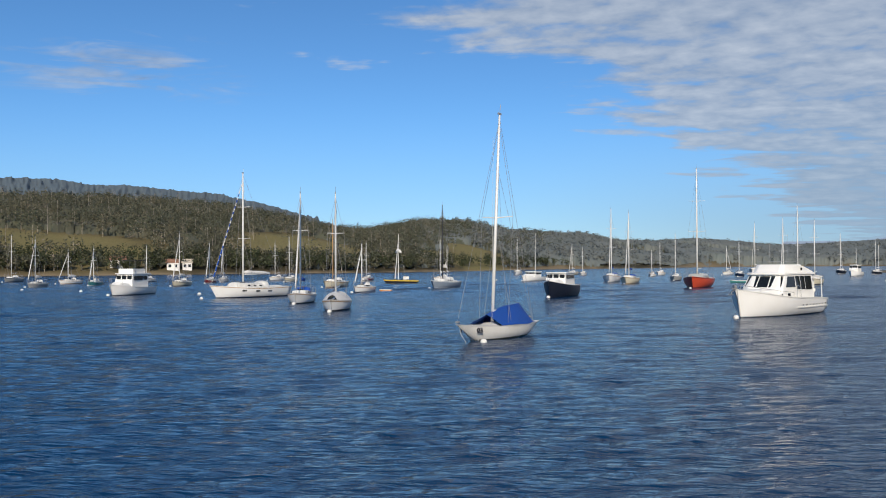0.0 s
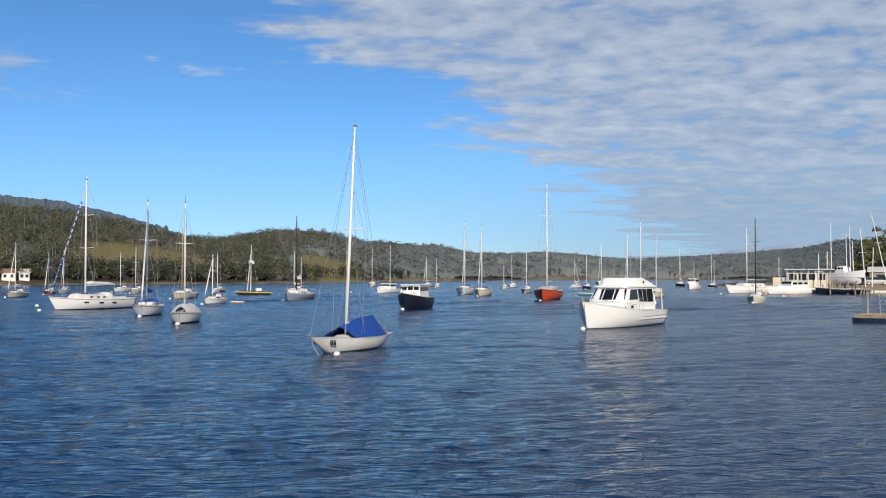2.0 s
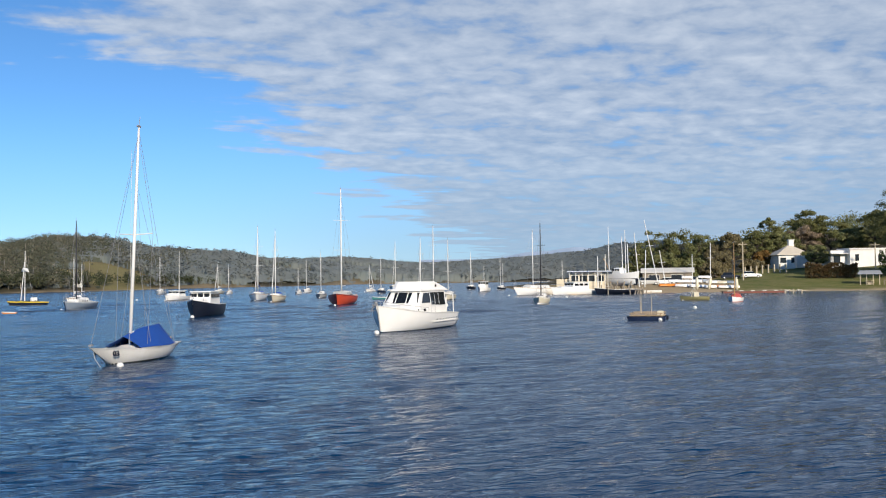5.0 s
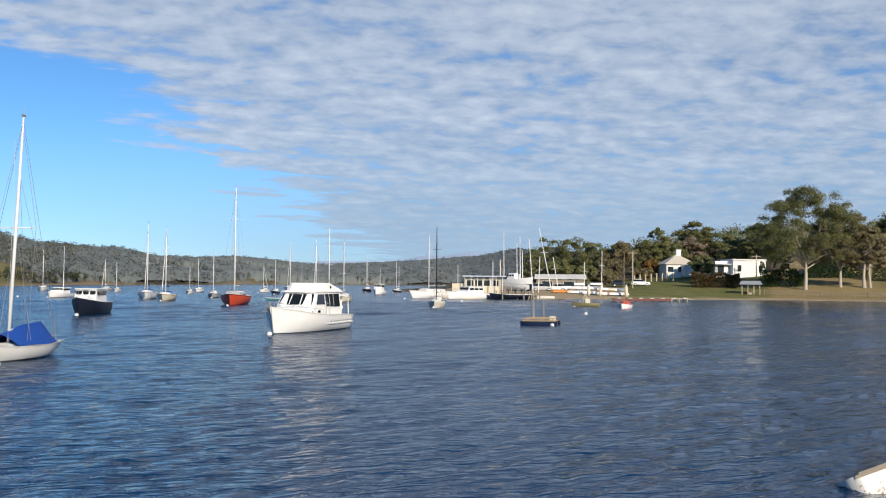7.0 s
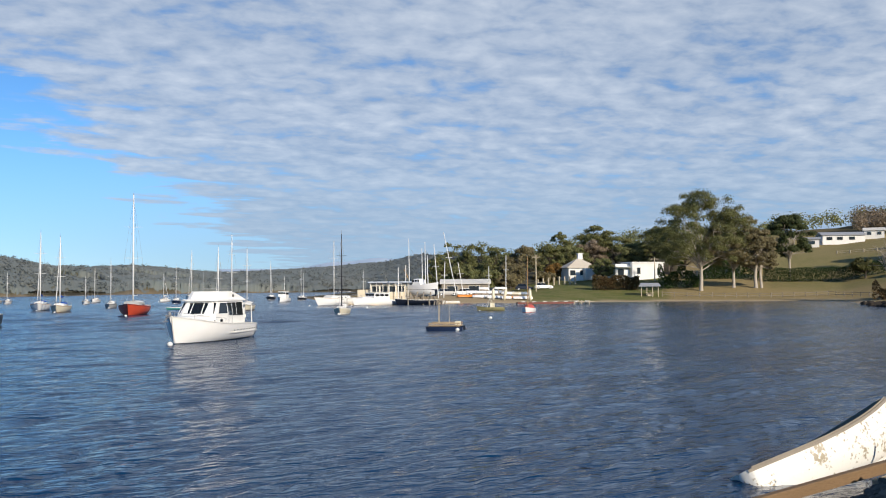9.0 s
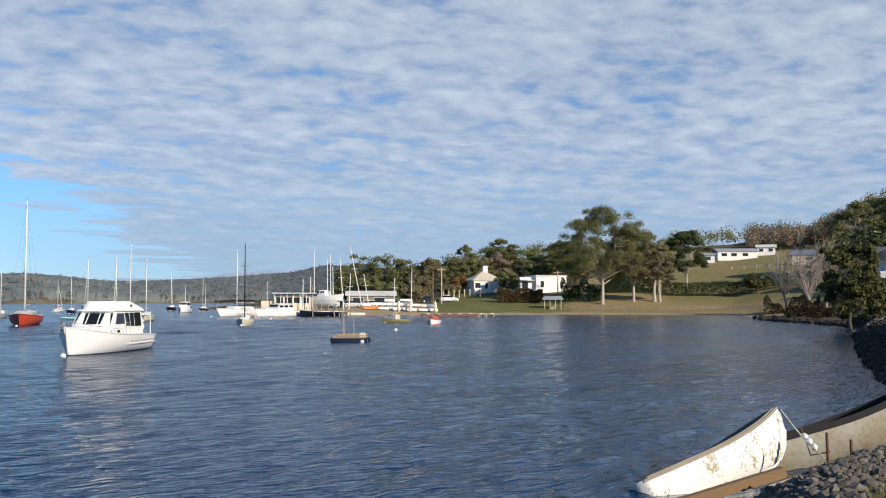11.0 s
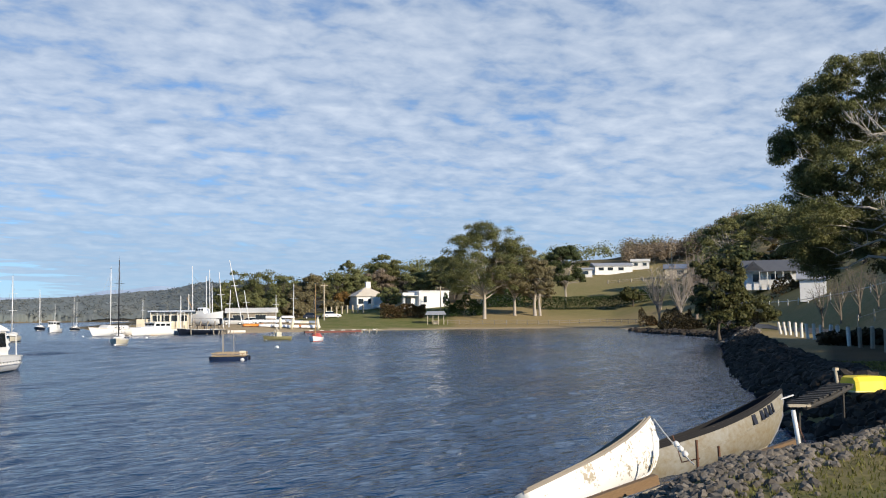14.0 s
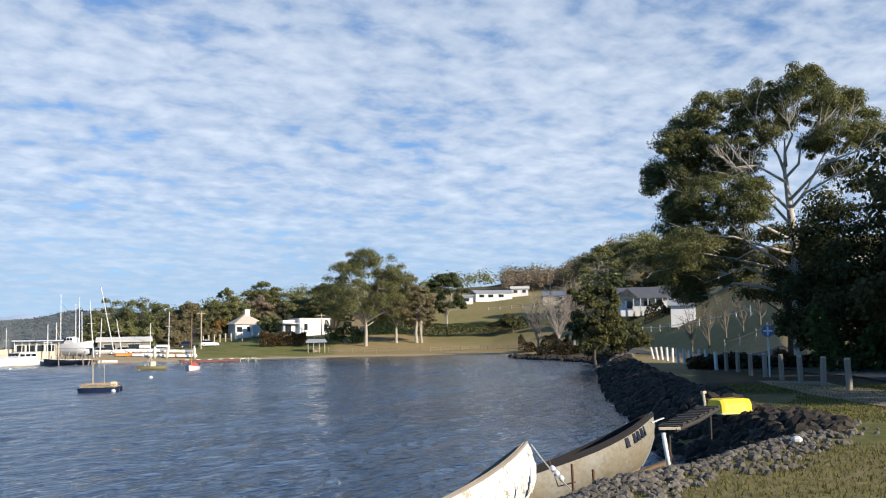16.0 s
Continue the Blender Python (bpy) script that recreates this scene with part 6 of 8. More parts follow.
def limbs(sh, base, fork, tips, r0, rng, bend=0.15):
    """A trunk from base to fork and a limb to every tip."""
    base, fork = Vector(base), Vector(fork)
    mid = base.lerp(fork, 0.5) + Vector((rng.normal(), rng.normal(), 0)) * bend
    sh.tube([base - Vector((0, 0, 0.4)), base + Vector((0, 0, 0.3)), mid, fork], [r0 * 1.5, r0 * 1.05, r0 * 0.85, r0 * 0.7], 8, False)
    for t in tips:
        t = Vector([float(c) for c in t])
        start = mid.lerp(fork, float(rng.uniform(0.3, 1.0)))
        L = (t - start).length
        m1 = start.lerp(t, 0.4) + Vector((rng.normal(), rng.normal(), abs(rng.normal()))) * L * 0.09
        m2 = start.lerp(t, 0.75) + Vector((rng.normal(), rng.normal(), rng.normal())) * L * 0.06
        r = r0 * 0.12 + r0 * 0.045 * L / (1 + 0.1 * L)
        sh.tube([start, m1, m2, t], [r, r * 0.7, r * 0.42, r * 0.15], 5, False)
        for _ in range(3):
            q = m2 + Vector((rng.normal(), rng.normal(), rng.normal() * 0.6)) * L * 0.16
            sh.tube([m1.lerp(m2, float(rng.random())), q], [r * 0.35, r * 0.1], 4, False)


def tree(az, r, top, spread, bark, leaves, label, seed, bottom=0.35, clumps=46, per=130, leaf=0.5, trunk=0.3, flat=0.55, clump=0.17, lean=0.0, category="tree", group="", sink=0.0, xy=None):
    """A tree with a domed crown made of separate leafy clumps; bottom: where the crown starts, as a share of the height."""
    rng = np.random.default_rng(seed)
    per, leaf = int(per * 1.12), leaf * 0.82
    x, y = xy or polar(az, r)
    z = h1(x, y) - sink
    H = top - z
    ob = thing("tree", x, y, z, 0, label, category, group)
    zc = H * (bottom + (1 - bottom) * 0.42)
    up, down = H - zc, zc - H * bottom
    d = rng.normal(size=(clumps * 3, 3))
    d /= np.linalg.norm(d, axis=1, keepdims=True)
    rad = rng.uniform(0.5, 1.0, (len(d), 1)) ** 0.6
    size = spread * clump * rng.uniform(0.75, 1.35, (len(d), 1))
    c = d * rad * (np.array([spread, spread, 1.0]) / [1, 1, 1])
    c[:, 2] = d[:, 2] * rad[:, 0] * np.where(d[:, 2] > 0, up * 0.92, down)
    c *= 1 + 0.12 * np.sin(np.arange(len(d)))[:, None] * [1, 1, 0.3]
    keep = (d[:, 2] > -0.75)
    c, size = c[keep][:clumps], size[keep][:clumps]
    c[:, 2] += zc
    c[:, 0] += lean * c[:, 2] / H
    sh = Shape()
    limbs(sh, (0, 0, 0), (lean * 0.4, 0, H * (bottom + 0.12)), c[:: max(1, len(c) // 26)], trunk, rng, trunk * 0.6)
    part("trunk", sh, bark, ob, smooth=True)
    n = len(c)
    q = rng.normal(size=(n, per, 3))
    q /= np.linalg.norm(q, axis=2, keepdims=True)
    q[:, :, 2] = np.where(q[:, :, 2] < -0.45, -0.5 * q[:, :, 2], q[:, :, 2])
    way = (q + [0, 0, 0.25]).reshape(-1, 3)
    q = q * rng.random((n, per, 1)) ** 0.36
    q[:, :, 2] *= flat
    pts = (c[:, None] + q * size[:, None]).reshape(-1, 3)
    crown = new("crown", leaf_mesh("crown", pts, leaf, leaves, rng, 0.6, way))
    crown.parent = ob
    return ob


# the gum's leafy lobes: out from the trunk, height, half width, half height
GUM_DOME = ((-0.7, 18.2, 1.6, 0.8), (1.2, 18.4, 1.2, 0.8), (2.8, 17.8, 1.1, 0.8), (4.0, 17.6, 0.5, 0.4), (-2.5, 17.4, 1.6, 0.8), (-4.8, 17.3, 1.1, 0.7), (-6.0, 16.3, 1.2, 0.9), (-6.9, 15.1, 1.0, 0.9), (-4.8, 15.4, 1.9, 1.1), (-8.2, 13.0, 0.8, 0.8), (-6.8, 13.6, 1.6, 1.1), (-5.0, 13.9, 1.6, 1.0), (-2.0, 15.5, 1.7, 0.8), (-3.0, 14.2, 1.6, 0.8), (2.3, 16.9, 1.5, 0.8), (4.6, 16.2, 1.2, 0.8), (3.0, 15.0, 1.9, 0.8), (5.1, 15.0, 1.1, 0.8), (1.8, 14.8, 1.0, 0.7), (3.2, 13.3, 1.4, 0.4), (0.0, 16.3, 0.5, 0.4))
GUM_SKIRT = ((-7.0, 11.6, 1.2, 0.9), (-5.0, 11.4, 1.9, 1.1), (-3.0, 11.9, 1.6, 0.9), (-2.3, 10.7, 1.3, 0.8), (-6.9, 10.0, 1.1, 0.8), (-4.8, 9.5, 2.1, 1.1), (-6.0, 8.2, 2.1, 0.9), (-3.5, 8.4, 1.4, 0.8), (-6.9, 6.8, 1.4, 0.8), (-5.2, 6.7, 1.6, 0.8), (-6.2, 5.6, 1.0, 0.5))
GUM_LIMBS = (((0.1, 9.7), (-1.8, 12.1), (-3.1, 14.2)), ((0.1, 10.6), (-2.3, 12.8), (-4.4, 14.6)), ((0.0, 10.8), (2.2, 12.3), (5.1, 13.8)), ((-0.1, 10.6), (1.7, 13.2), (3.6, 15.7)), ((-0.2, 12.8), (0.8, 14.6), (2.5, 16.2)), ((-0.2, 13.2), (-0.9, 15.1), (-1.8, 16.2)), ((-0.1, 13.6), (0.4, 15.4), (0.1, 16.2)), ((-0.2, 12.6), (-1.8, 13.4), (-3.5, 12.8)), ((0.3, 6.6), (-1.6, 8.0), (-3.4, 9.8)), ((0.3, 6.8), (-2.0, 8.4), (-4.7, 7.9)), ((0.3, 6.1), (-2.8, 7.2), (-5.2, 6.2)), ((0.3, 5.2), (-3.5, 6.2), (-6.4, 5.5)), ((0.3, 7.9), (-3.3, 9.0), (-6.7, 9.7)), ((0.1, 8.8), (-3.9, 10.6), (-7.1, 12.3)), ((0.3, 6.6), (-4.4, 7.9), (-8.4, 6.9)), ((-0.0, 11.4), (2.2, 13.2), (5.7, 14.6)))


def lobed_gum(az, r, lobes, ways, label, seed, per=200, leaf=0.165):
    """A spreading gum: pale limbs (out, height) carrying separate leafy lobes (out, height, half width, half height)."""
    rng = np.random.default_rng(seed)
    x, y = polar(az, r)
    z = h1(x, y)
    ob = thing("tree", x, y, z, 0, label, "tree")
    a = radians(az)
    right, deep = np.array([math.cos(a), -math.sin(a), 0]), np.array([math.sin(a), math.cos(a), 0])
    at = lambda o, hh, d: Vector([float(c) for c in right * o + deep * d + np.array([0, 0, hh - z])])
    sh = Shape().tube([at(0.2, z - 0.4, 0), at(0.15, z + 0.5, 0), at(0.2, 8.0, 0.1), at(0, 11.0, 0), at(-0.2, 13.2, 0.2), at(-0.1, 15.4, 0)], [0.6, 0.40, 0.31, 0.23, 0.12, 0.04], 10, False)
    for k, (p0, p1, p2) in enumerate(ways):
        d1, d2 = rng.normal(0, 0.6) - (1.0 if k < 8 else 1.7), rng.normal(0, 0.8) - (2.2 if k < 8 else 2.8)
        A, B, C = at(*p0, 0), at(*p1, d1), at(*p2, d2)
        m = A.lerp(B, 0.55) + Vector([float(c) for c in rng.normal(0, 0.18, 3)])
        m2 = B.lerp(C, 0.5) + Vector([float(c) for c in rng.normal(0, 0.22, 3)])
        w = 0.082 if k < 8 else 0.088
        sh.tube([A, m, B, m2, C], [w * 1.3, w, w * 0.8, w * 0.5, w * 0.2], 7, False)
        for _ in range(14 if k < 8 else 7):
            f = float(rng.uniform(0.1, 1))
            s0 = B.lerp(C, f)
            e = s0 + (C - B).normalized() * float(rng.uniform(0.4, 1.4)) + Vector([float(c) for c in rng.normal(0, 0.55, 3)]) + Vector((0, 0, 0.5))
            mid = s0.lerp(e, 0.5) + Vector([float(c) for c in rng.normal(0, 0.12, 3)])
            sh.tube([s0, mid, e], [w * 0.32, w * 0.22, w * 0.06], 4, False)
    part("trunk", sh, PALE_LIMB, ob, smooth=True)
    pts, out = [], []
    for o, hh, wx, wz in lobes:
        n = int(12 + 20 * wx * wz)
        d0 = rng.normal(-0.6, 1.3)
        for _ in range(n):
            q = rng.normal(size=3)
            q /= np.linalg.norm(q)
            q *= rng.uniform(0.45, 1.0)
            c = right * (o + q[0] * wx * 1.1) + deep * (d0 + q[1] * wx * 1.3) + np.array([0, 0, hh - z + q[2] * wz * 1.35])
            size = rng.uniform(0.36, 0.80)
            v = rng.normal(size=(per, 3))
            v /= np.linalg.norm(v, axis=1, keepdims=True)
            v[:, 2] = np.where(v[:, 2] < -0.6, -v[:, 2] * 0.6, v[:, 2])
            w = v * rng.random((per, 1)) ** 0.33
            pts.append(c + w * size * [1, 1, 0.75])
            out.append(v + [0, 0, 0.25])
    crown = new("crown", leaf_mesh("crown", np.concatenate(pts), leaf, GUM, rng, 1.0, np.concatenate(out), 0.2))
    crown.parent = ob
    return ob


PALE_LIMB = mat("white_gum_bark", (0.62, 0.57, 0.49), 0.8, other=(0.38, 0.32, 0.25), scale=1.5, bump=0.3, stretch=(1, 1, 0.3))
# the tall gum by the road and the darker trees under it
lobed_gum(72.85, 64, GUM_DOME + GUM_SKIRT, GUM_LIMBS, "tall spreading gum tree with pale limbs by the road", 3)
tree(77.2, 60, 12.4, 5.0, BARK_DARK, DARK_LEAF, "dense dark tree on the shaded bank", 9, 0.12, 60, 420, 0.24, 0.3, 0.75, 0.25)
tree(72.5, 67, 10.4, 3.9, BARK_DARK, DARK_LEAF, "dark shrubby tree below the tall gum", 10, 0.32, 44, 340, 0.24, 0.2, 0.75, 0.26)
tree(81.0, 52, 14.0, 5.0, BARK_DARK, DARK_LEAF, "dark tree on the roadside bank", 12, 0.1, 60, 200, 0.36, 0.3, 0.75, 0.25)
# trees out of view, added to cast shade on the road and sea wall
for k, (x, y, top) in enumerate(((33.0, -7.0, 16.5), (40.0, -4.0, 16.5), (47.0, -1.0, 15.5), (54.5, 4.0, 12.5), (62.5, 8.0, 12.0))):
    tree(0, 0, top, 5.2, BARK_DARK, DARK_LEAF, "unseen dark tree added to shade the road", 110 + k, 0.15, 56, 130, 0.55, 0.3, 0.75, 0.27, xy=(x, y), group="roadside trees")
tree(74.6, 60, 7.8, 2.8, BARK_DARK, DARK_LEAF, "dark bushy shrub at the foot of the tall gum", 14, 0.02, 40, 260, 0.26, 0.15, 0.8, 0.3, category="bush")
tree(77.6, 57, 8.0, 4.0, BARK_DARK, DARK_LEAF, "dark bushy shrub on the shaded bank", 15, 0.02, 44, 260, 0.26, 0.15, 0.8, 0.3, category="bush")
# dark tree on the point
tree(61.7, 99, 10.0, 2.7, BARK_DARK, DARK_LEAF, "dark evergreen tree on the rocky point", 20, 0.12, 60, 240, 0.36, 0.2, 0.8, 0.26)
tree(63.6, 104, 5.0, 2.2, BARK_DARK, DARK_LEAF, "dark shrub beside the road", 21, 0.02, 30, 160, 0.34, 0.12, 0.8, 0.3)
tree(62.3, 112, 4.0, 2.6, BARK_DARK, DARK_LEAF, "low dark shrub at the point", 22, 0.0, 30, 160, 0.34, 0.12, 0.7, 0.3)
# the gums on the lawn
tree(48.2, 222, 24.8, 10.4, BARK_PALE, GUM, "large gum tree on the foreshore lawn", 30, 0.16, 170, 310, 0.33, 0.42, 0.95, 0.145)
tree(50.0, 226, 21.0, 6.6, BARK_PALE, GUM_BROWN, "bronze-leaved gum tree on the foreshore", 31, 0.18, 100, 260, 0.33, 0.34, 0.95, 0.165)
tree(51.2, 226, 17.0, 4.6, BARK_PALE, GUM_BROWN, "slender bronze gum tree near the beach", 32, 0.2, 52, 220, 0.48, 0.4, 0.6, 0.22)
tree(51.5, 226, 15.0, 3.4, BARK_PALE, GUM_BROWN, "young pale-trunked gum near the beach", 33, 0.4, 30, 180, 0.48, 0.3, 0.6, 0.25)
tree(46.5, 264, 19.0, 5.0, BARK_DARK, GUM, "gum tree behind the picnic shelter", 34, 0.25, 44, 220, 0.5, 0.35, 0.6, 0.24)
tree(53.0, 242, 20.5, 5.0, BARK_PALE, GREEN_LEAF, "rounded green tree beside the hedge", 35, 0.28, 72, 260, 0.5, 0.3, 0.7, 0.24)
tree(56.9, 236, 9.0, 2.6, BARK_DARK, DARK_LEAF, "clipped round dark bush on the lawn", 36, 0.25, 40, 130, 0.5, 0.2, 0.9, 0.3, category="bush")
# the grove behind the houses and the yard
GROVE = ((33.8, 262, 15.5, 6.5, 0), (35.2, 268, 16.0, 6.5, 0), (36.5, 262, 14.0, 5.0, 1), (37.8, 256, 14.8, 4.6, 2), (34.4, 248, 9.0, 4.5, 1), (35.8, 246, 8.0, 4.0, 1), (37.2, 250, 9.5, 4.0, 2),
         (39.4, 276, 15.5, 4.2, 0), (40.1, 282, 19.5, 3.4, 1), (40.8, 280, 15.0, 5.0, 1), (42.2, 292, 22.0, 5.6, 0), (43.4, 290, 19.5, 5.2, 0), (44.4, 284, 16.0, 5.0, 1), (41.9, 286, 17.0, 4.5, 3), (45.6, 278, 21.0, 4.2, 0),
         (46.4, 276, 20.0, 4.0, 1), (42.6, 252, 11.0, 3.0, 1), (39.9, 266, 9.5, 3.0, 4), (33.0, 258, 11.0, 4.0, 1), (36.9, 244, 6.5, 3.0, 2), (39.2, 258, 7.0, 3.0, 2), (47.3, 262, 16.0, 4.2, 0))
for k, (az, r, top, spread, kind) in enumerate(GROVE):
    tree(az, r, top, spread, BARK_DARK, (GUM, OLIVE_LEAF, GUM_BROWN, TWIG, AUTUMN)[kind], ("grey-green gum", "dark evergreen", "bronze gum", "leafless brown", "orange autumn")[kind] + " tree in the grove behind the houses", 50 + k, 0.14, 46, 180, 0.5, 0.3, 0.75, 0.25, group="grove trees")
# trees up the slope
SLOPE = ((62.2, 250, 27.0, 6.0, 0), (63.4, 262, 30.0, 6.4, 0), (64.8, 255, 29.0, 6.5, 0), (66.3, 240, 27.0, 6.0, 1), (64.0, 215, 16.0, 2.0, 1), (64.9, 220, 18.0, 1.4, 4), (63.1, 222, 17.0, 3.0, 2), (66.0, 215, 18.0, 4.5, 1), (67.6, 200, 19.0, 5.0, 1), (62.9, 232, 14.0, 3.5, 3), (69.5, 170, 16.0, 4.5, 1))
for k, (az, r, top, spread, kind) in enumerate(SLOPE):
    tree(az, r, top, spread, BARK_DARK if kind else BARK_PALE, (GUM, DARK_LEAF, GREEN_LEAF, TWIG, AUTUMN)[kind], ("tall gum", "dark evergreen", "light green", "leafless brown", "yellow poplar")[kind] + " tree on the hillside among gardens", 90 + k, 0.16, 44, 190, 0.55, 0.3, 0.65, 0.25, group="hillside trees")


def bare_tree(az, r, top, spread, label, seed, bark, n=26):
    """A leafless tree of forking limbs and twigs."""
    rng = np.random.default_rng(seed)
    x, y = polar(az, r)
    z = h1(x, y)
    H = top - z
    ob = thing("bare_tree", x, y, z, 0, label, "tree", "leafless trees")
    sh = Shape().tube([(0, 0, -0.3), (0.05, 0, H * 0.2), (-0.1, 0.1, H * 0.5)], [0.022 * H, 0.016 * H, 0.006 * H], 7, False)
    for k in range(n):
        a, f = rng.uniform(0, 6.28), rng.uniform(0.25, 1.0)
        tip = Vector((math.cos(a) * spread * f, math.sin(a) * spread * f, H * (0.55 + 0.45 * rng.random() * (1.15 - 0.5 * f))))
        foot = Vector((0, 0, H * (0.12 + 0.22 * rng.random())))
        m1 = foot.lerp(tip, 0.5) + Vector((rng.normal() * 0.3, rng.normal() * 0.3, -H * 0.04 + 0.2 * rng.normal()))
        sh.tube([foot, m1, tip], [0.009 * H, 0.0055 * H, 0.0015 * H], 5, False)
        for _ in range(7):
            s = m1.lerp(tip, float(rng.random()))
            q = s + Vector((rng.normal(), rng.normal(), abs(rng.normal()) + 0.2)) * H * 0.10
            sh.tube([s, q], [0.0028 * H, 0.0012 * H], 4, False)
    part("trunk", sh, bark, ob)


bare_tree(58.4, 196, 12.5, 3.4, "leafless pale-limbed tree above the beach", 1, mat("bleached_limbs", (0.42, 0.36, 0.29), 0.9, scale=3))
bare_tree(59.6, 186, 13.5, 3.6, "leafless pale-limbed tree above the beach", 2, mat("grey_limbs", (0.34, 0.29, 0.24), 0.9, scale=3))
bare_tree(60.5, 190, 15.5, 3.2, "leafless tree near the point", 4, mat("brown_limbs", (0.28, 0.22, 0.17), 0.9, scale=3))
SLIM_BARK = mat("grey_brown_garden_bark", (0.19, 0.155, 0.115), 0.9, other=(0.12, 0.10, 0.075), scale=3)
for k in range(9):
    bare_tree(67.2 + 0.95 * k, 112 - 2.5 * k, 7.0 + 0.3 * (k % 3) + 0.35 * k, 1.6, "slender leafless garden tree on the grassy slope", 10 + k, SLIM_BARK, 12)


def woodland(name, label, n, pick, material, seed, tall=(7, 12), leaf=1.5, per=46, trunks=True, broad=1.0):
    """Far woods as one mass: trunks and tufts of leaves at n places that pick() accepts."""
    rng = np.random.default_rng(seed)
    x, y = pick(rng, n)
    z = height(x, y)
    ok = from_edge(x, y) > 3
    x, y, z = x[ok], y[ok], z[ok]
    n = len(x)
    H = rng.uniform(*tall, n)
    if name == "far_woods":
        az = np.degrees(np.arctan2(x, y))
        H *= 0.55 + 0.45 * smoothed((np.hypot(x, y) - np.interp(az, RISE[:, 0], RISE[:, 1]) - 25) / 70)
        along = (np.hypot(x, y) - np.interp(az, RISE[:, 0], RISE[:, 1])) / (np.interp(az, RISE[:, 0], RISE[:, 2]) - np.interp(az, RISE[:, 0], RISE[:, 1]))
        H *= 1 - 0.35 * smoothed((along - 0.65) / 0.3)
    q = rng.normal(size=(n, per, 3))
    q /= np.linalg.norm(q, axis=2, keepdims=True)
    q *= rng.random((n, per, 1)) ** 0.4
    wide = (broad * H * rng.uniform(0.26, 0.42, n))[:, None]
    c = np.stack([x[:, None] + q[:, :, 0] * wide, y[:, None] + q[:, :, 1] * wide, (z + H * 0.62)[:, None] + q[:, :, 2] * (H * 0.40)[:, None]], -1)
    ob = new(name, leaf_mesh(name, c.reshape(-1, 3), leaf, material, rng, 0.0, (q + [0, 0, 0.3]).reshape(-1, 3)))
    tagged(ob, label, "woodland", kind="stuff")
    if trunks:
        t = rng.random(n) < 0.3
        bx, by, bz, bh = x[t], y[t], z[t], H[t] * np.where(rng.random(t.sum()) < 0.22, 1.25, 0.95)
        w = 0.13
        v = np.stack([np.stack([bx + sx * w * f, by + sy * w * f, bz + bh * hh], -1) for hh, f in ((0, 1), (0.85, 0.4)) for sx, sy in ((1, 0), (-0.5, 0.87), (-0.5, -0.87))], 1).reshape(-1, 3)
        b = (np.arange(len(bx)) * 6)[:, None]
        f = np.concatenate([b + [[0, 1, 4, 3]], b + [[1, 2, 5, 4]], b + [[2, 0, 3, 5]]])
        tagged(new(name + "_trunks", mesh_from_arrays(name + "_trunks", v, f, BARK_PALE)), "pale bare trunks standing in the far woods", "woodland", kind="stuff")


def far_hills(rng, n):
    az = rng.uniform(-36, 9, n * 3)
    rs, rr = np.interp(az, RISE[:, 0], RISE[:, 1]), np.interp(az, RISE[:, 0], RISE[:, 2])
    r = rs + 6 + (rr * 1.06 - rs) * rng.random(n * 3) ** 1.25
    x, y = r * np.sin(np.radians(az)), r * np.cos(np.radians(az))
    open_ = np.zeros(len(x))
    for fx, fy, fw, fh in FIELDS:
        open_ = np.maximum(open_, smoothed(1.8 - np.hypot((x - fx) / fw, (y - fy) / fh) * 1.3 + 0.25 * wobble(x, y, 0.05, fx)))
    keep = (rng.random(len(x)) > open_ * 0.97) & (rng.random(len(x)) < np.clip((9 - az) / 11, 0, 1))
    return x[keep][:n], y[keep][:n]


def far_range_slope(rng, n):
    az = rng.uniform(2, 34, n)
    rs, rr = np.interp(az, RISE[:, 0], RISE[:, 1]), np.interp(az, RISE[:, 0], RISE[:, 2])
    r = rs + 20 + (rr * 0.98 - rs) * rng.random(n)
    x, y = r * np.sin(np.radians(az)), r * np.cos(np.radians(az))
    open_ = np.zeros(n)
    for fx, fy, fw, fh in FIELDS:
        open_ = np.maximum(open_, smoothed(1.8 - np.hypot((x - fx) / fw, (y - fy) / fh) * 1.3))
    keep = open_ < 0.4
    return x[keep], y[keep]


def far_shore(rng, n):
    az = rng.uniform(-36, 8, n)
    r = np.interp(az, RISE[:, 0], RISE[:, 1]) + rng.uniform(4, 30, n)
    return r * np.sin(np.radians(az)), r * np.cos(np.radians(az))


def right_hill(rng, n):
    az, r = rng.uniform(32, 80, n), rng.uniform(300, 430, n)
    keep = ((az < 52) | (r > 350)) & ~((az > 52) & (az < 60) & (r < 372))
    return (r * np.sin(np.radians(az)))[keep], (r * np.cos(np.radians(az)))[keep]


def garden_slope(rng, n):
    az, r = rng.uniform(61, 69, n), rng.uniform(235, 400, n)
    return r * np.sin(np.radians(az)), r * np.cos(np.radians(az))


def brown_ridge(rng, n):
    az, r = rng.uniform(56.5, 63, n), rng.uniform(352, 400, n)
    return r * np.sin(np.radians(az)), r * np.cos(np.radians(az))


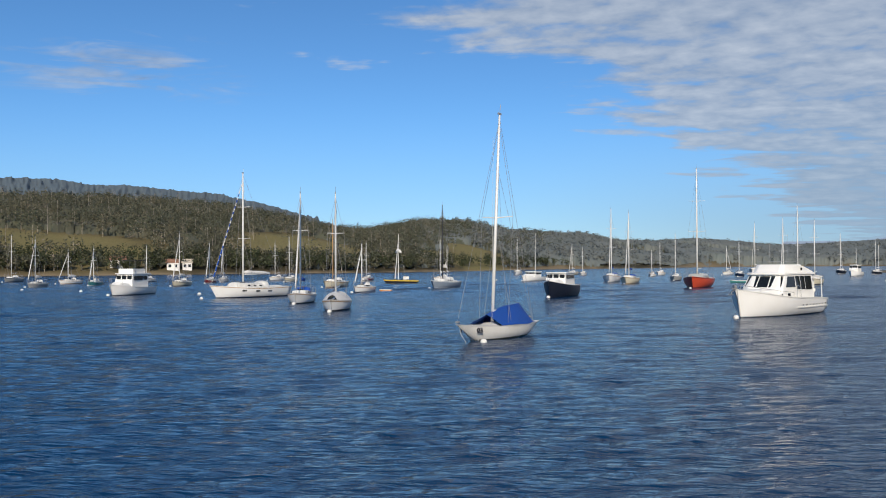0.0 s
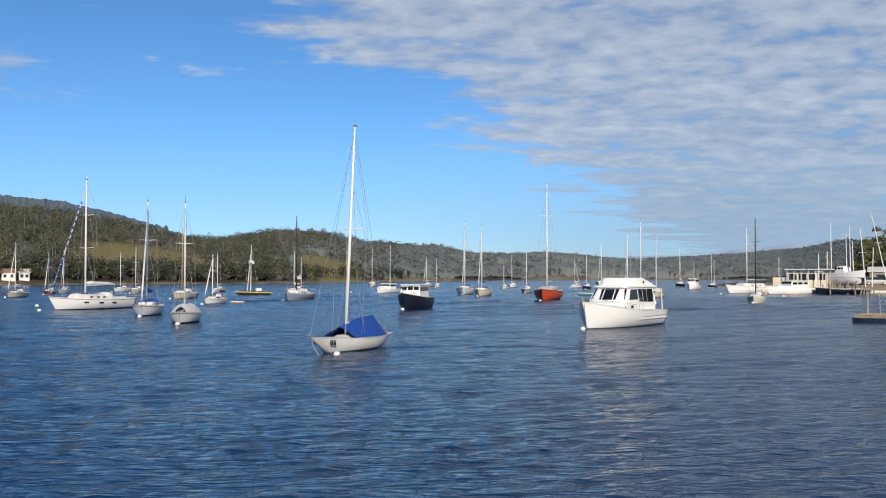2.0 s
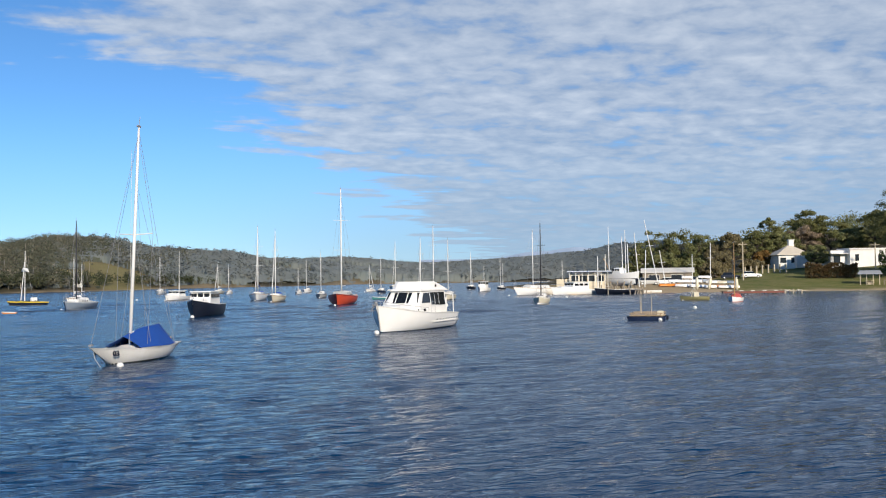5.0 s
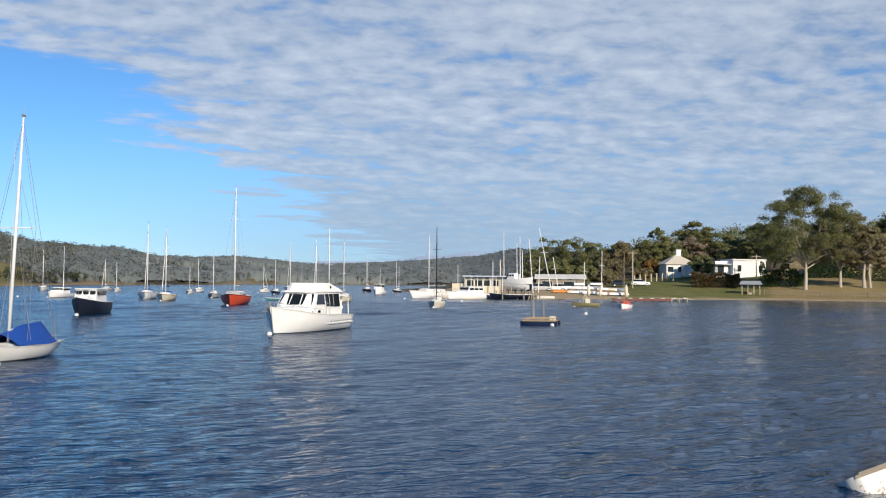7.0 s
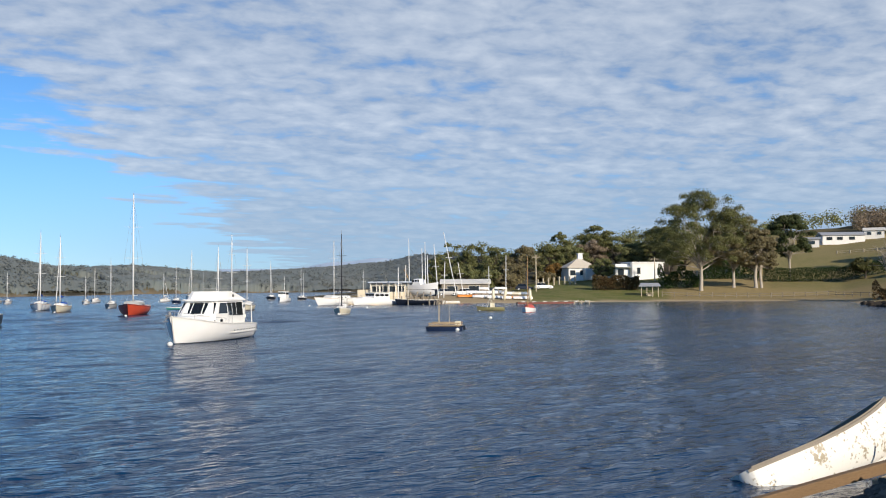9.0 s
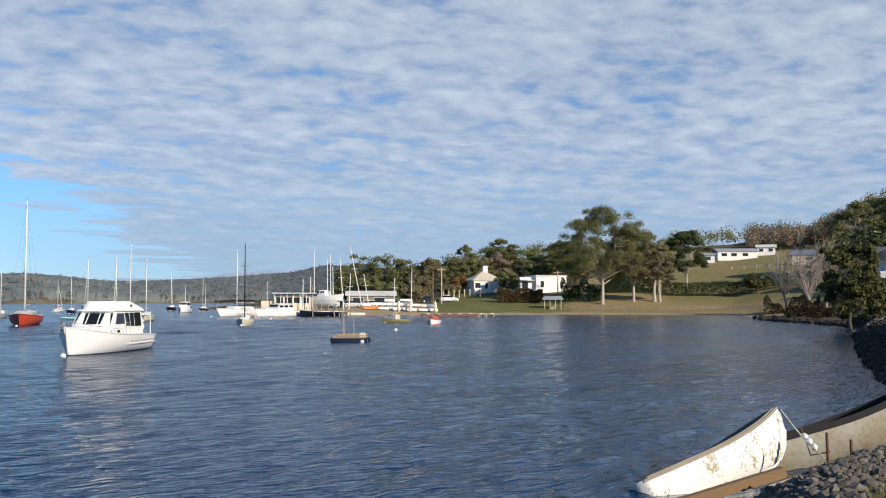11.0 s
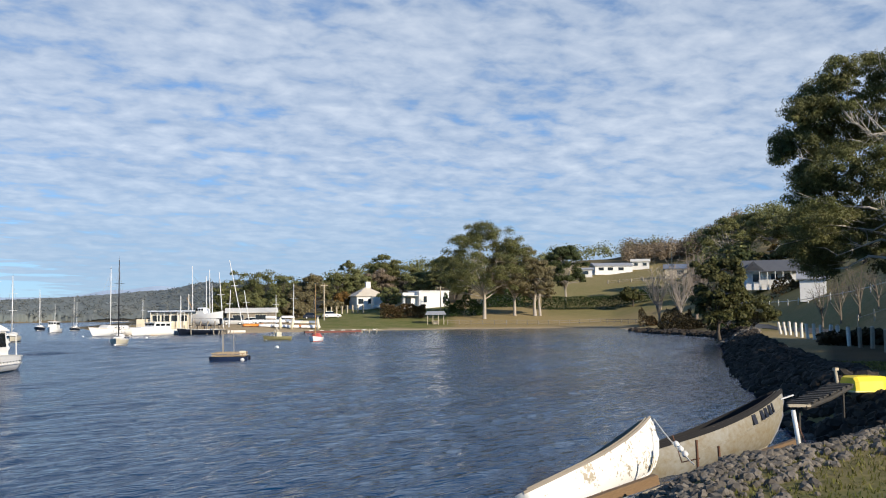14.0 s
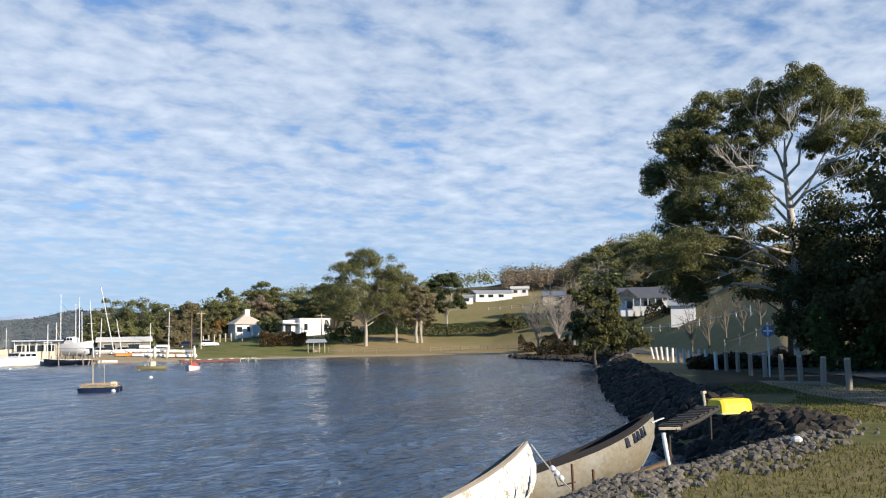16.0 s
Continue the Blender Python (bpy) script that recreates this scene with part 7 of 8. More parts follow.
woodland("far_woods", "grey-green eucalypt forest over the far hills", 3400, far_hills, FAR_LEAF, 7, (5.0, 12.5), 0.95, 56, broad=1.25)
woodland("bare_gums", "pale leafless dead gums standing in the far forest", 330, far_hills, mat("bleached_dead_wood", (0.34, 0.29, 0.225), 0.9, scale=0.5), 31, (6.0, 11.0), 0.42, 46, False, 0.75)
# range_woods: leaf colours paled to carry the haze of distance
woodland("range_woods", "forest over the farther range, leaves paled grey-green for haze", 2600, far_range_slope, leaf_mat("haze_tinted_leaves", (0.17, 0.195, 0.19), (0.235, 0.235, 0.205), 0.12, 0.03), 37, (5.0, 9.0), 1.7, 26, False, 1.5)
woodland("shore_woods", "dark green trees along the far shore", 420, far_shore, SHORE_LEAF, 27, (4.0, 7.5), 0.7, 70, False, 1.2)


def even(v):
    """Noise rounded off into neighbouring crowns."""
    for axis in (0, 1, 1):
        v = (np.roll(v, 1, axis) + v * 2 + np.roll(v, -1, axis)) / 3.2
    return v


def canopy(name, a0, a1, da, rows, lift, rough, material, label, seed):
    """A closed far canopy: an uneven sheet a few metres over the hillside, open over the fields."""
    rng = np.random.default_rng(seed)
    az = np.arange(a0, a1, da)
    rs, rr = np.interp(az, RISE[:, 0], RISE[:, 1]), np.interp(az, RISE[:, 0], RISE[:, 2])
    f = np.linspace(0, 1, rows)[:, None]
    r = rs + 12 + (rr * 1.05 - rs) * f + rng.normal(0, 2.0, (rows, len(az)))
    X, Y = r * np.sin(np.radians(az)), r * np.cos(np.radians(az))
    d = from_edge(X, Y)
    open_ = np.zeros_like(X)
    for fx, fy, fw, fh in FIELDS:
        open_ = np.maximum(open_, smoothed(1.8 - np.hypot((X - fx) / fw, (Y - fy) / fh) * 1.3 + 0.25 * wobble(X, Y, 0.05, fx)))
    if name == "far_range":
        lift = lift * (smoothed((az + 7) / 16) * 0.95 + 0.05)
    Z = height(X, Y, d) + lift * np.minimum(1, 0.2 + f * 8) + even(rng.normal(0, rough * 1.8, X.shape))
    Z = np.where((open_ > 0.4) | (d < 6), height(X, Y, d) - 2.0, Z)
    n = len(az)
    i, k = np.meshgrid(np.arange(rows - 1), np.arange(n - 1), indexing="ij")
    a = (i * n + k).ravel()
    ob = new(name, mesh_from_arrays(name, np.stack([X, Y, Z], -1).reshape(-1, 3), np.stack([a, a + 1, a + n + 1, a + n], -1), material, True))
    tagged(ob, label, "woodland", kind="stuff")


# the range's canopy is greyed and lightened in its colour to show haze
canopy("far_range", -7, 34.6, 0.07, 90, 5.5, 0.3, mat("haze_tinted_forest", (0.14, 0.168, 0.162), 1.0, other=(0.205, 0.205, 0.175), scale=0.014, fine=0.12), "forest over the farther range, tinted blue-grey for haze", 17)
canopy("hill_scrub", -36, 14, 0.1, 50, 2.6, 0.7, mat("far_hill_scrub", (0.08, 0.09, 0.056), 1.0, other=(0.165, 0.14, 0.095), scale=0.035, fine=0.3), "grey-brown bush and scrub over the far hills", 18)
woodland("hill_woods", "gum woodland along the ridge above the houses", 420, right_hill, OLIVE_LEAF, 8, (5, 9), 0.8, 90, False, 1.5)
woodland("garden_trees", "mixed green trees among the hillside gardens", 150, garden_slope, OLIVE_LEAF, 33, (4, 8), 0.7, 90, False, 1.2)
woodland("ridge_scrub", "leafless brown scrub along the hill crest", 170, brown_ridge, TWIG, 9, (5, 9), 0.6, 150, False, 1.2)



def far_ridge():
    """The high wooded ridge behind the hills on the far shore."""
    crest = np.array([(-40, 4.3), (-30, 4.8), (-22.7, 4.85), (-21.5, 4.85), (-19.7, 4.55), (-17.7, 4.58), (-15.4, 4.37), (-12.8, 4.19), (-10.8, 3.79), (-9.6, 3.5), (-6, 2.4), (-2, 1.6), (3, 1.2)])
    az = np.arange(-40, 3, 0.05)
    rng = np.random.default_rng(5)
    top = np.interp(az, crest[:, 0], crest[:, 1]) + even(rng.normal(0, 0.02, (1, len(az))))[0]
    rows = []
    for f in np.linspace(0, 1, 26):
        r = 1900 + 900 * f
        zz = 3 + 2800 * np.tan(np.radians(top)) * f**0.9 + even(rng.normal(0, 4.0, (1, len(az))))[0] * (f < 1)
        rows.append(np.stack([r * np.sin(np.radians(az)), r * np.cos(np.radians(az)), zz], -1))
    v = np.array(rows)
    n = len(az)
    i, k = np.meshgrid(np.arange(25), np.arange(n - 1), indexing="ij")
    a = (i * n + k).ravel()
    # forest tones shifted to blue, standing in for haze over the distance
    m = mat("haze_blue_forest", (0.10, 0.14, 0.17), 1.0, other=(0.13, 0.16, 0.175), scale=0.012, fine=0.1)
    tagged(new("far_ridge", mesh_from_arrays("far_ridge", v.reshape(-1, 3), np.stack([a, a + 1, a + n + 1, a + n], -1), m)), "high forested ridge behind the far hills, tinted blue for haze", "hills", kind="structure")


far_ridge()


def far_mountain():
    """A distant mountain, coloured blue for haze, beyond the range at the bay's head."""
    az = np.arange(20, 38, 0.06)
    rng = np.random.default_rng(8)
    top = 1.25 + 0.62 * np.exp(-((az - 29.3) / 2.0) ** 2) + 0.3 * np.exp(-((az - 26.4) / 1.3) ** 2) + 0.12 * np.exp(-((az - 30.6) / 0.5) ** 2) 
    rows = []
    for f in np.linspace(0, 1, 14):
        r = 3600 + 700 * f
        zz = 4300 * np.tan(np.radians(top)) * f**0.8
        rows.append(np.stack([r * np.sin(np.radians(az)), r * np.cos(np.radians(az)), zz], -1))
    n = len(az)
    i, k = np.meshgrid(np.arange(13), np.arange(n - 1), indexing="ij")
    a = (i * n + k).ravel()
    # the air's haze is put into these pale blue base colours
    m = mat("haze_blue_range", (0.40, 0.50, 0.63), 1.0, other=(0.43, 0.53, 0.65), scale=0.004, fine=0.03)
    tagged(new("far_mountain", mesh_from_arrays("far_mountain", np.array(rows).reshape(-1, 3), np.stack([a, a + 1, a + n + 1, a + n], -1), m, True)), "mountain on the far horizon, coloured pale blue for haze", "hills", kind="structure")


far_mountain()


# ---- the near bank ----
STONE = mat("grey_bank_stone", (0.150, 0.130, 0.104), 0.95, other=(0.085, 0.073, 0.058), scale=5, bump=0.5, fine=22, island=0.35)
# darker copy of the bank stone: the sea wall's shade is in its colour
DARK_STONE = mat("shade_dark_stone", (0.040, 0.031, 0.021), 0.95, other=(0.021, 0.016, 0.011), scale=5, bump=0.5, fine=22, island=0.4)


def stone_shape(seed):
    """A rough angular boulder about a metre across."""
    rng = np.random.default_rng(seed)
    sh = Shape()
    rows = []
    for i, (z, r) in enumerate(((-0.42, 0.25), (-0.25, 0.48), (0.1, 0.52), (0.36, 0.30))):
        off = rng.uniform(0, 1)
        rows.append([(r * rng.uniform(0.75, 1.2) * math.cos(2 * math.pi * (k + off * 0.4) / 6), r * rng.uniform(0.75, 1.2) * math.sin(2 * math.pi * (k + off * 0.4) / 6), z + rng.uniform(-0.08, 0.08)) for k in range(6)])
    sh.grid(rows, True)
    sh.f += [(5, 4, 3, 2, 1, 0), (18, 19, 20, 21, 22, 23)]
    return sh


def bank_stones():
    rng = np.random.default_rng(4)
    kinds = [stone_shape(k) for k in range(7)]
    light = [k.data("stone", STONE) for k in kinds]
    bank = tagged(new("stone_bank"), "sloping bank of loose grey angular stones by the water", "stones", kind="structure")
    x, y = rng.uniform(9, 24, 26000), rng.uniform(2.0, 11.5, 26000)
    d = from_edge(x, y)
    keep = (d > 0.0) & (d < 2.3 + 0.45 * wobble(x, y, 0.8) + 1.3 * rng.random(len(x)) ** 3)
    x, y, d = x[keep], y[keep], d[keep]
    near = np.argsort(np.hypot(x - 15.5, y - 6.8))[:300]
    rest = np.setdiff1d(np.arange(len(x)), near)[:4600]
    for i in near:
        s = rng.uniform(0.10, 0.21)
        ob = bpy.data.objects.new("stone", light[int(rng.integers(7))])
        scene.collection.objects.link(ob)
        ob.parent = bank
        ob.matrix_basis = pose(x[i], y[i], h1(x[i], y[i]) + s * 0.12, *rng.uniform(-40, 40, 2), rng.uniform(0, 360)) @ Matrix.Diagonal((s, s * rng.uniform(0.6, 1), s * rng.uniform(0.5, 0.9), 1))
    scatter("bank_rubble", x[rest], y[rest], rng.uniform(0.07, 0.19, len(rest)), kinds, STONE, rng, "loose grey stones of the bank's rubble")
    # the sea wall that runs on towards the point, its shade put into darker stone
    n = 4600
    t = rng.random(n)
    line = np.array([(19.5, 7.5), (24.5, 11), (30.4, 14.8), (34.4, 17.5), (50.7, 27), (75, 40), (92, 49), (107, 59)])
    s = np.concatenate([[0], np.cumsum(np.hypot(*np.diff(line, axis=0).T))])
    w = t**1.5 * s[-1]
    x, y = np.interp(w, s, line[:, 0]) + rng.uniform(-0.8, 3.4, n), np.interp(w, s, line[:, 1]) + rng.uniform(-3.4, 0.8, n)
    d = from_edge(x, y)
    ok = (d > 0.1) & (d < 2.7)
    x, y = x[ok], y[ok]
    scatter("sea_wall_rubble", x, y, rng.uniform(0.15, 0.40, len(x)) * (1 + np.hypot(x, y) / 90), kinds, DARK_STONE, rng, "boulders of the sea wall, coloured dark for shade")
    n = 700
    t = rng.random(n)
    x, y = np.interp(t, [0, 0.45, 0.8, 1], [100, 118, 127, 138]) + rng.uniform(-2, 3, n), np.interp(t, [0, 0.45, 0.8, 1], [54, 72, 82, 91]) + rng.uniform(-3, 2, n)
    d = from_edge(x, y)
    ok = (d > 0) & (d < 3.0)
    scatter("low_bank_rubble", x[ok], y[ok], rng.uniform(0.5, 1.2, ok.sum()), kinds, DARK_STONE, rng, "dark boulders along the low bank past the point")
    # pale rocks on the point
    n = 260
    x, y = 84 + rng.normal(0, 3.0, n), 42.8 + rng.normal(0, 2.0, n)
    d = from_edge(x, y)
    ok = (d > -0.6) & (d < 3.0)
    scatter("point_rocks", x[ok], y[ok], rng.uniform(0.4, 1.0, ok.sum()), kinds, STONE, rng, "pale tumbled rocks below the dark tree")


def scatter(name, x, y, size, kinds, material, rng, label):
    """Many stones joined into one mass."""
    V, F, n = [], [], 0
    z = height(x, y)
    for i in range(len(x)):
        k = kinds[int(rng.integers(len(kinds)))]
        m = np.array(pose(0, 0, 0, *rng.uniform(-40, 40, 2), rng.uniform(0, 360)).to_3x3())
        v = (np.array(k.v) * [1, rng.uniform(0.6, 1), rng.uniform(0.5, 0.9)]) @ m.T * size[i] + [x[i], y[i], z[i] + size[i] * 0.12]
        V.append(v)
        F += [tuple(j + n for j in f) for f in k.f]
        n += len(v)
    me = bpy.data.meshes.new(name)
    me.from_pydata(np.concatenate(V).tolist(), [], F)
    me.materials.append(material)
    tagged(new(name, me), label, "stones", kind="stuff")


def grass_tufts():
    rng = np.random.default_rng(6)
    n = 60000
    r, az = np.sqrt(rng.uniform(9.5**2, 40**2, n)), rng.uniform(60, 84, n)
    x, y = r * np.sin(np.radians(az)), r * np.cos(np.radians(az))
    d = from_edge(x, y)
    ok = (d > 2.1) & (wobble(x, y, 0.8, 4.0) > -0.35)
    x, y = x[ok], y[ok]
    n = len(x)
    z = height(x, y)
    a, lean, h = rng.uniform(0, 6.28, n), rng.uniform(0.02, 0.06, n), rng.uniform(0.025, 0.075, n)
    w = 0.007 + 0.0004 * np.hypot(x, y)
    b = np.stack([x, y, z - 0.01], -1)
    side = np.stack([np.cos(a) * w, np.sin(a) * w, 0 * a], -1)
    tip = b + np.stack([-np.sin(a) * lean, np.cos(a) * lean, h], -1)
    v = np.stack([b - side, b + side, tip + side * 0.2, tip - side * 0.2], 1).reshape(-1, 3)
    g = leaf_mat("short_grass_blades", (0.12, 0.135, 0.028), (0.22, 0.19, 0.06))
    tagged(new("grass", mesh_from_arrays("grass", v, np.arange(4 * n).reshape(-1, 4), g)), "short patchy green and dry grass on the bank", "grass", kind="stuff")


PEEL = mat("peeling_white_paint", (0.84, 0.82, 0.75), 0.5, other=(0.33, 0.27, 0.17), scale=3.0, amount=0.9, fine=16, bump=0.25, lo=1.10, hi=1.20)
SHABBY = mat("shabby_beige_paint", (0.30, 0.29, 0.245), 0.6, other=(0.21, 0.165, 0.09), scale=1.3, amount=0.9, fine=12, bump=0.2)
SLAT = mat("dark_old_slats", (0.055, 0.05, 0.042), 0.85, other=(0.03, 0.027, 0.023), scale=6, bump=0.3)
RUST = mat("rusty_iron", (0.16, 0.07, 0.035), 0.85, other=(0.09, 0.045, 0.03), scale=14, bump=0.4)


def beached(name, x, y, z, heading, pitch, roll, L, B, fb, rake, sweep, paint, inner, label, bars=False):
    ob = thing(name, x, y, z, heading, label, "dinghy")
    ob.matrix_basis = pose(x, y, z, 0, 0, heading) @ pose(0, 0, 0, 0, -pitch, 0) @ pose(0, 0, 0, roll, 0, 0)
    h = Hull(L, B, fb * 1.42, fb, fb * 1.05, 0.75, L * rake, 2.1, 0.55, 0.0, 0.2, sweep)
    part("hull", h.shell(24, 12), paint, ob, smooth=True)
    part("gunwale", h.band(-0.085 if bars else -0.045, 0.004, 0.025, 24, from_sheer=True), inner, ob)
    rows = []
    for i in range(17):
        s = 0.03 + 0.94 * i / 16
        rows.append([Vector((h.at(s, u).x, sg * h.at(s, u).y * 0.95, h.at(s, u).z + 0.03)) for u, sg in ((0.0, 1), (0.3, 1), (0.7, 1), (0.95, 1), (0.95, -1), (0.7, -1), (0.3, -1), (0.0, -1))])
    part("inner_skin", Shape().grid(rows), inner, ob, smooth=True)
    for s in (0.3, 0.6):
        part("thwart", Shape().box((L * (s - 0.5), 0, h.sheer(s) - 0.13), (0.24, h.half(s) * 1.88, 0.03), bevel=0.008), inner if bars else PALE_TIMBER, ob)
    part("stem_band", Shape().tube([h.at(1.0, u) + Vector((0.012, 0, 0)) for u in (0, 0.25, 0.5, 0.75, 0.95)], 0.022, 6), WIRE if bars else paint, ob)
    part("chine_rail", h.band(-fb * 0.62, -fb * 0.55, 0.018, 24, 0.1, 0.97, True), paint, ob)
    if bars:
        # lettering that cannot be read: dark upright bars
        for k, (s, w) in enumerate(((0.70, 0.15), (0.765, 0.13), (0.80, 0.14), (0.838, 0.14), (0.868, 0.07))):
            p, q = h.level(s, h.sheer(s) - 0.20, 0.012), h.level(s + 0.01, h.sheer(s) - 0.20, 0.012)
            turn = math.degrees(math.atan2(-(q.y - p.y), q.x - p.x))
            part("lettering_bar", Shape().box((p.x, -p.y, p.z), (w * 0.75, 0.02, 0.19), turn), HULL["black"], ob, "dark painted lettering")
    return ob


def near_bank():
    d = beached("rowing_dinghy", 13.72, 9.72, 0.04, -14, 16.5, -24, 3.3, 1.25, 0.52, 0.16, 3.0, PEEL, TIMBER, "white dinghy with peeling paint drawn up on the bank")
    t = beached("aluminium_tender", 17.2, 9.5, 0.20, -26, 13, -14, 3.9, 1.35, 0.60, 0.2, 2.2, SHABBY, mat("dark_tender_gunwale", (0.016, 0.015, 0.015), 0.95), "shabby beige tender with dark gunwale on the bank", True)
    part("bow_plate", Shape().box((1.98, 0, 0.66), (0.34, 0.2, 0.03), bevel=0.01), WIRE, t)
    part("bow_cleat", Shape().tube([(1.75, -0.12, 0.68), (1.75, 0, 0.74), (1.75, 0.12, 0.68)], 0.02, 5), WIRE, t)
    bow = Vector((15.05, 9.5, 1.13))
    part("bow_knot", Shape().ball((1.62, 0, 0.60), (0.06, 0.06, 0.05), 8, 5).tube([(1.62, 0.05, 0.6), (1.55, 0.12, 0.66), (1.66, 0.1, 0.7)], 0.014, 5), ROPE, d)
    line = thing("mooring_rope", 0, 0, 0, 0, "white bow rope with strung net floats", "rope")
    end = Vector((14.5, 8.4, 0.5))
    pts = [bow.lerp(end, k / 8) - Vector((0, 0, 0.05 * math.sin(math.pi * k / 8))) for k in range(9)]
    part("rope", Shape().tube(pts, 0.012, 5), ROPE, line)
    for f in (0.52, 0.62, 0.73):
        p = bow.lerp(end, f)
        q = bow.lerp(end, f + 0.09)
        part("net_float", Shape().tube([p, p.lerp(q, 0.25), p.lerp(q, 0.75), q], [0.02, 0.05, 0.05, 0.02], 8), BUOY, line, smooth=True)
    # timbers of the old slip
    wood = mat("split_slip_timber", (0.24, 0.15, 0.075), 0.85, other=(0.14, 0.085, 0.04), scale=2.5, bump=0.5, stretch=(0.25, 1, 1))
    slip = thing("slip_timbers", 0, 0, 0, 0, "split brown timbers laid as a boat slip", "timber")
    for a, b, s in (((10.2, 9.1, -0.05), (12.7, 8.0, 0.55), 0.09), ((14.6, 9.0, 0.05), (16.6, 7.6, 0.72), 0.09)):
        A, B = Vector(a), Vector(b)
        ob = part("timber", Shape().box((0, 0, 0), ((B - A).length, s * 1.5, s * 1.6), bevel=0.015), wood, slip)
        m = A.lerp(B, 0.5)
        v = B - A
        ob.matrix_basis = pose(m.x, m.y, m.z, 0, -math.degrees(math.asin(v.z / v.length)), math.degrees(math.atan2(v.y, v.x)))
    for x, y, turn, w in ((12.75, 8.05, -20, 0.75), (13.35, 7.9, 64, 0.35)):
        ob = part("board_end", Shape().box((0, 0, 0), (w, 0.06, 0.26), bevel=0.01), PALE_TIMBER, slip)
        ob.matrix_basis = pose(x, y, h1(x, y) + 0.22, 8, -12, turn)
    post = thing("white_post", 15.3, 6.95, h1(15.3, 6.95), 0, "white plastic post leaning beside the tender", "post")
    z = h1(15.3, 6.95)
    part("pipe", Shape().tube([(0, 0, 0.05), (-0.12, 0.06, 1.42 - z)], 0.037, 10), BUOY, post, smooth=True)
    part("stump", Shape().tube([(0.02, -0.01, -0.15), (0, 0, 0.1)], 0.05, 8), RUST, post)
    for x, y, top in ((14.2, 8.15, 0.86), (13.9, 7.6, 0.84)):
        st = thing("iron_stake", x, y, h1(x, y), 0, "rusty iron stake driven into the stones", "stake")
        part("rod", Shape().tube([(0, 0, -0.2), (-0.03, 0.02, top - h1(x, y) + 0.1)], 0.025, 6), RUST, st)
    chain = thing("mooring_chain", 0, 0, 0, 0, "rusty chain hanging from the tender's bow", "chain")
    part("chain", Shape().tube([(18.75, 8.6, 0.95), (18.8, 8.5, 0.6), (18.7, 8.3, 0.3), (18.5, 7.9, 0.35)], 0.013, 5), RUST, chain)
    chain2 = thing("bow_chain", 0, 0, 0, 0, "thin chain hanging from the dinghy's stem", "chain")
    part("chain", Shape().tube([(15.25, 9.25, 0.85), (15.2, 9.05, 0.4), (15.2, 8.7, 0.5)], 0.014, 5), RUST, chain2)
    net = thing("rope_tangle", 15.3, 7.9, h1(15.3, 7.9) + 0.12, 0, "faded green rope strung across the stones", "rope")
    green = mat("faded_green_rope", (0.25, 0.36, 0.30), 0.9, scale=20)
    rng = random.Random(3)
    for k in range(5):
        part("strand", Shape().tube([(-1.4 + 0.5 * j + rng.uniform(-0.1, 0.1), rng.uniform(-0.25, 0.25) - 0.25 * j, rng.uniform(0.0, 0.1)) for j in range(7)], 0.012, 4), green, net)
    gang = thing("gangway", 19.2, 8.75, 0.0, 0, "old dark slatted gangway lying across the stones", "gangway")
    A, B = Vector((0.0, 0.0, 1.06)), Vector((3.4, 0.4, 1.26))
    for side in (-0.17, 0.17):
        part("stringer", Shape().tube([A + Vector((0, side, 0)), A.lerp(B, 0.5) + Vector((0, side, -0.04)), B + Vector((0, side, 0))], 0.05, 6), SLAT, gang)
    for k in range(13):
        p = A.lerp(B, (k + 0.4) / 13)
        part("slat", Shape().box((p.x, p.y, p.z + 0.07), (0.15, 0.46 + 0.05 * math.sin(k * 2.3), 0.035), 5 * math.sin(k * 1.7), bevel=0.008), SLAT, gang)
    for p in (A.lerp(B, 0.03), A.lerp(B, 0.97)):
        g = h1(19.2 + p.x, 8.75 + p.y)
        part("prop", Shape().tube([(p.x, p.y, min(g, 0.6) - 0.2), (p.x, p.y, p.z)], 0.035, 6), SLAT, gang)
    end = part("end_board", Shape().box((-0.02, -0.05, 1.10), (0.12, 0.45, 0.05), 35, bevel=0.01), PALE_TIMBER, gang, "pale end board")
    # upturned yellow tub on the wall's crest
    x, y = 23.9, 9.2
    tub = thing("upturned_pram", x, y, h1(x, y) + 0.28, -30, "small bright yellow upturned pram on the bank", "dinghy")
    yel = mat("bright_yellow_paint", (0.83, 0.66, 0.03), 0.45, other=(0.74, 0.58, 0.05), scale=3)
    rows = [[(xx, yy * w, zz * hh) for yy, zz in ((-0.5, 0), (-0.46, 0.32), (-0.34, 0.46), (0.34, 0.46), (0.46, 0.32), (0.5, 0))] for xx, w, hh in ((-0.62, 0.8, 0.92), (-0.5, 0.9, 1.0), (0.4, 1.0, 1.0), (0.62, 0.92, 0.95))]
    sh = Shape().grid(rows)
    sh.f += [(5, 4, 3, 2, 1, 0), (18, 19, 20, 21, 22, 23)]
    part("hull", sh, yel, tub)
    part("rim", Shape().tube([(-0.64, -0.42, 0.02), (0.64, -0.48, 0.02), (0.64, 0.48, 0.02), (-0.64, 0.42, 0.02), (-0.64, -0.42, 0.02)], 0.03, 5), mat("pale_yellow_trim", (0.8, 0.72, 0.4), 0.5), tub)
    tub.scale = (0.72, 0.72, 0.8)
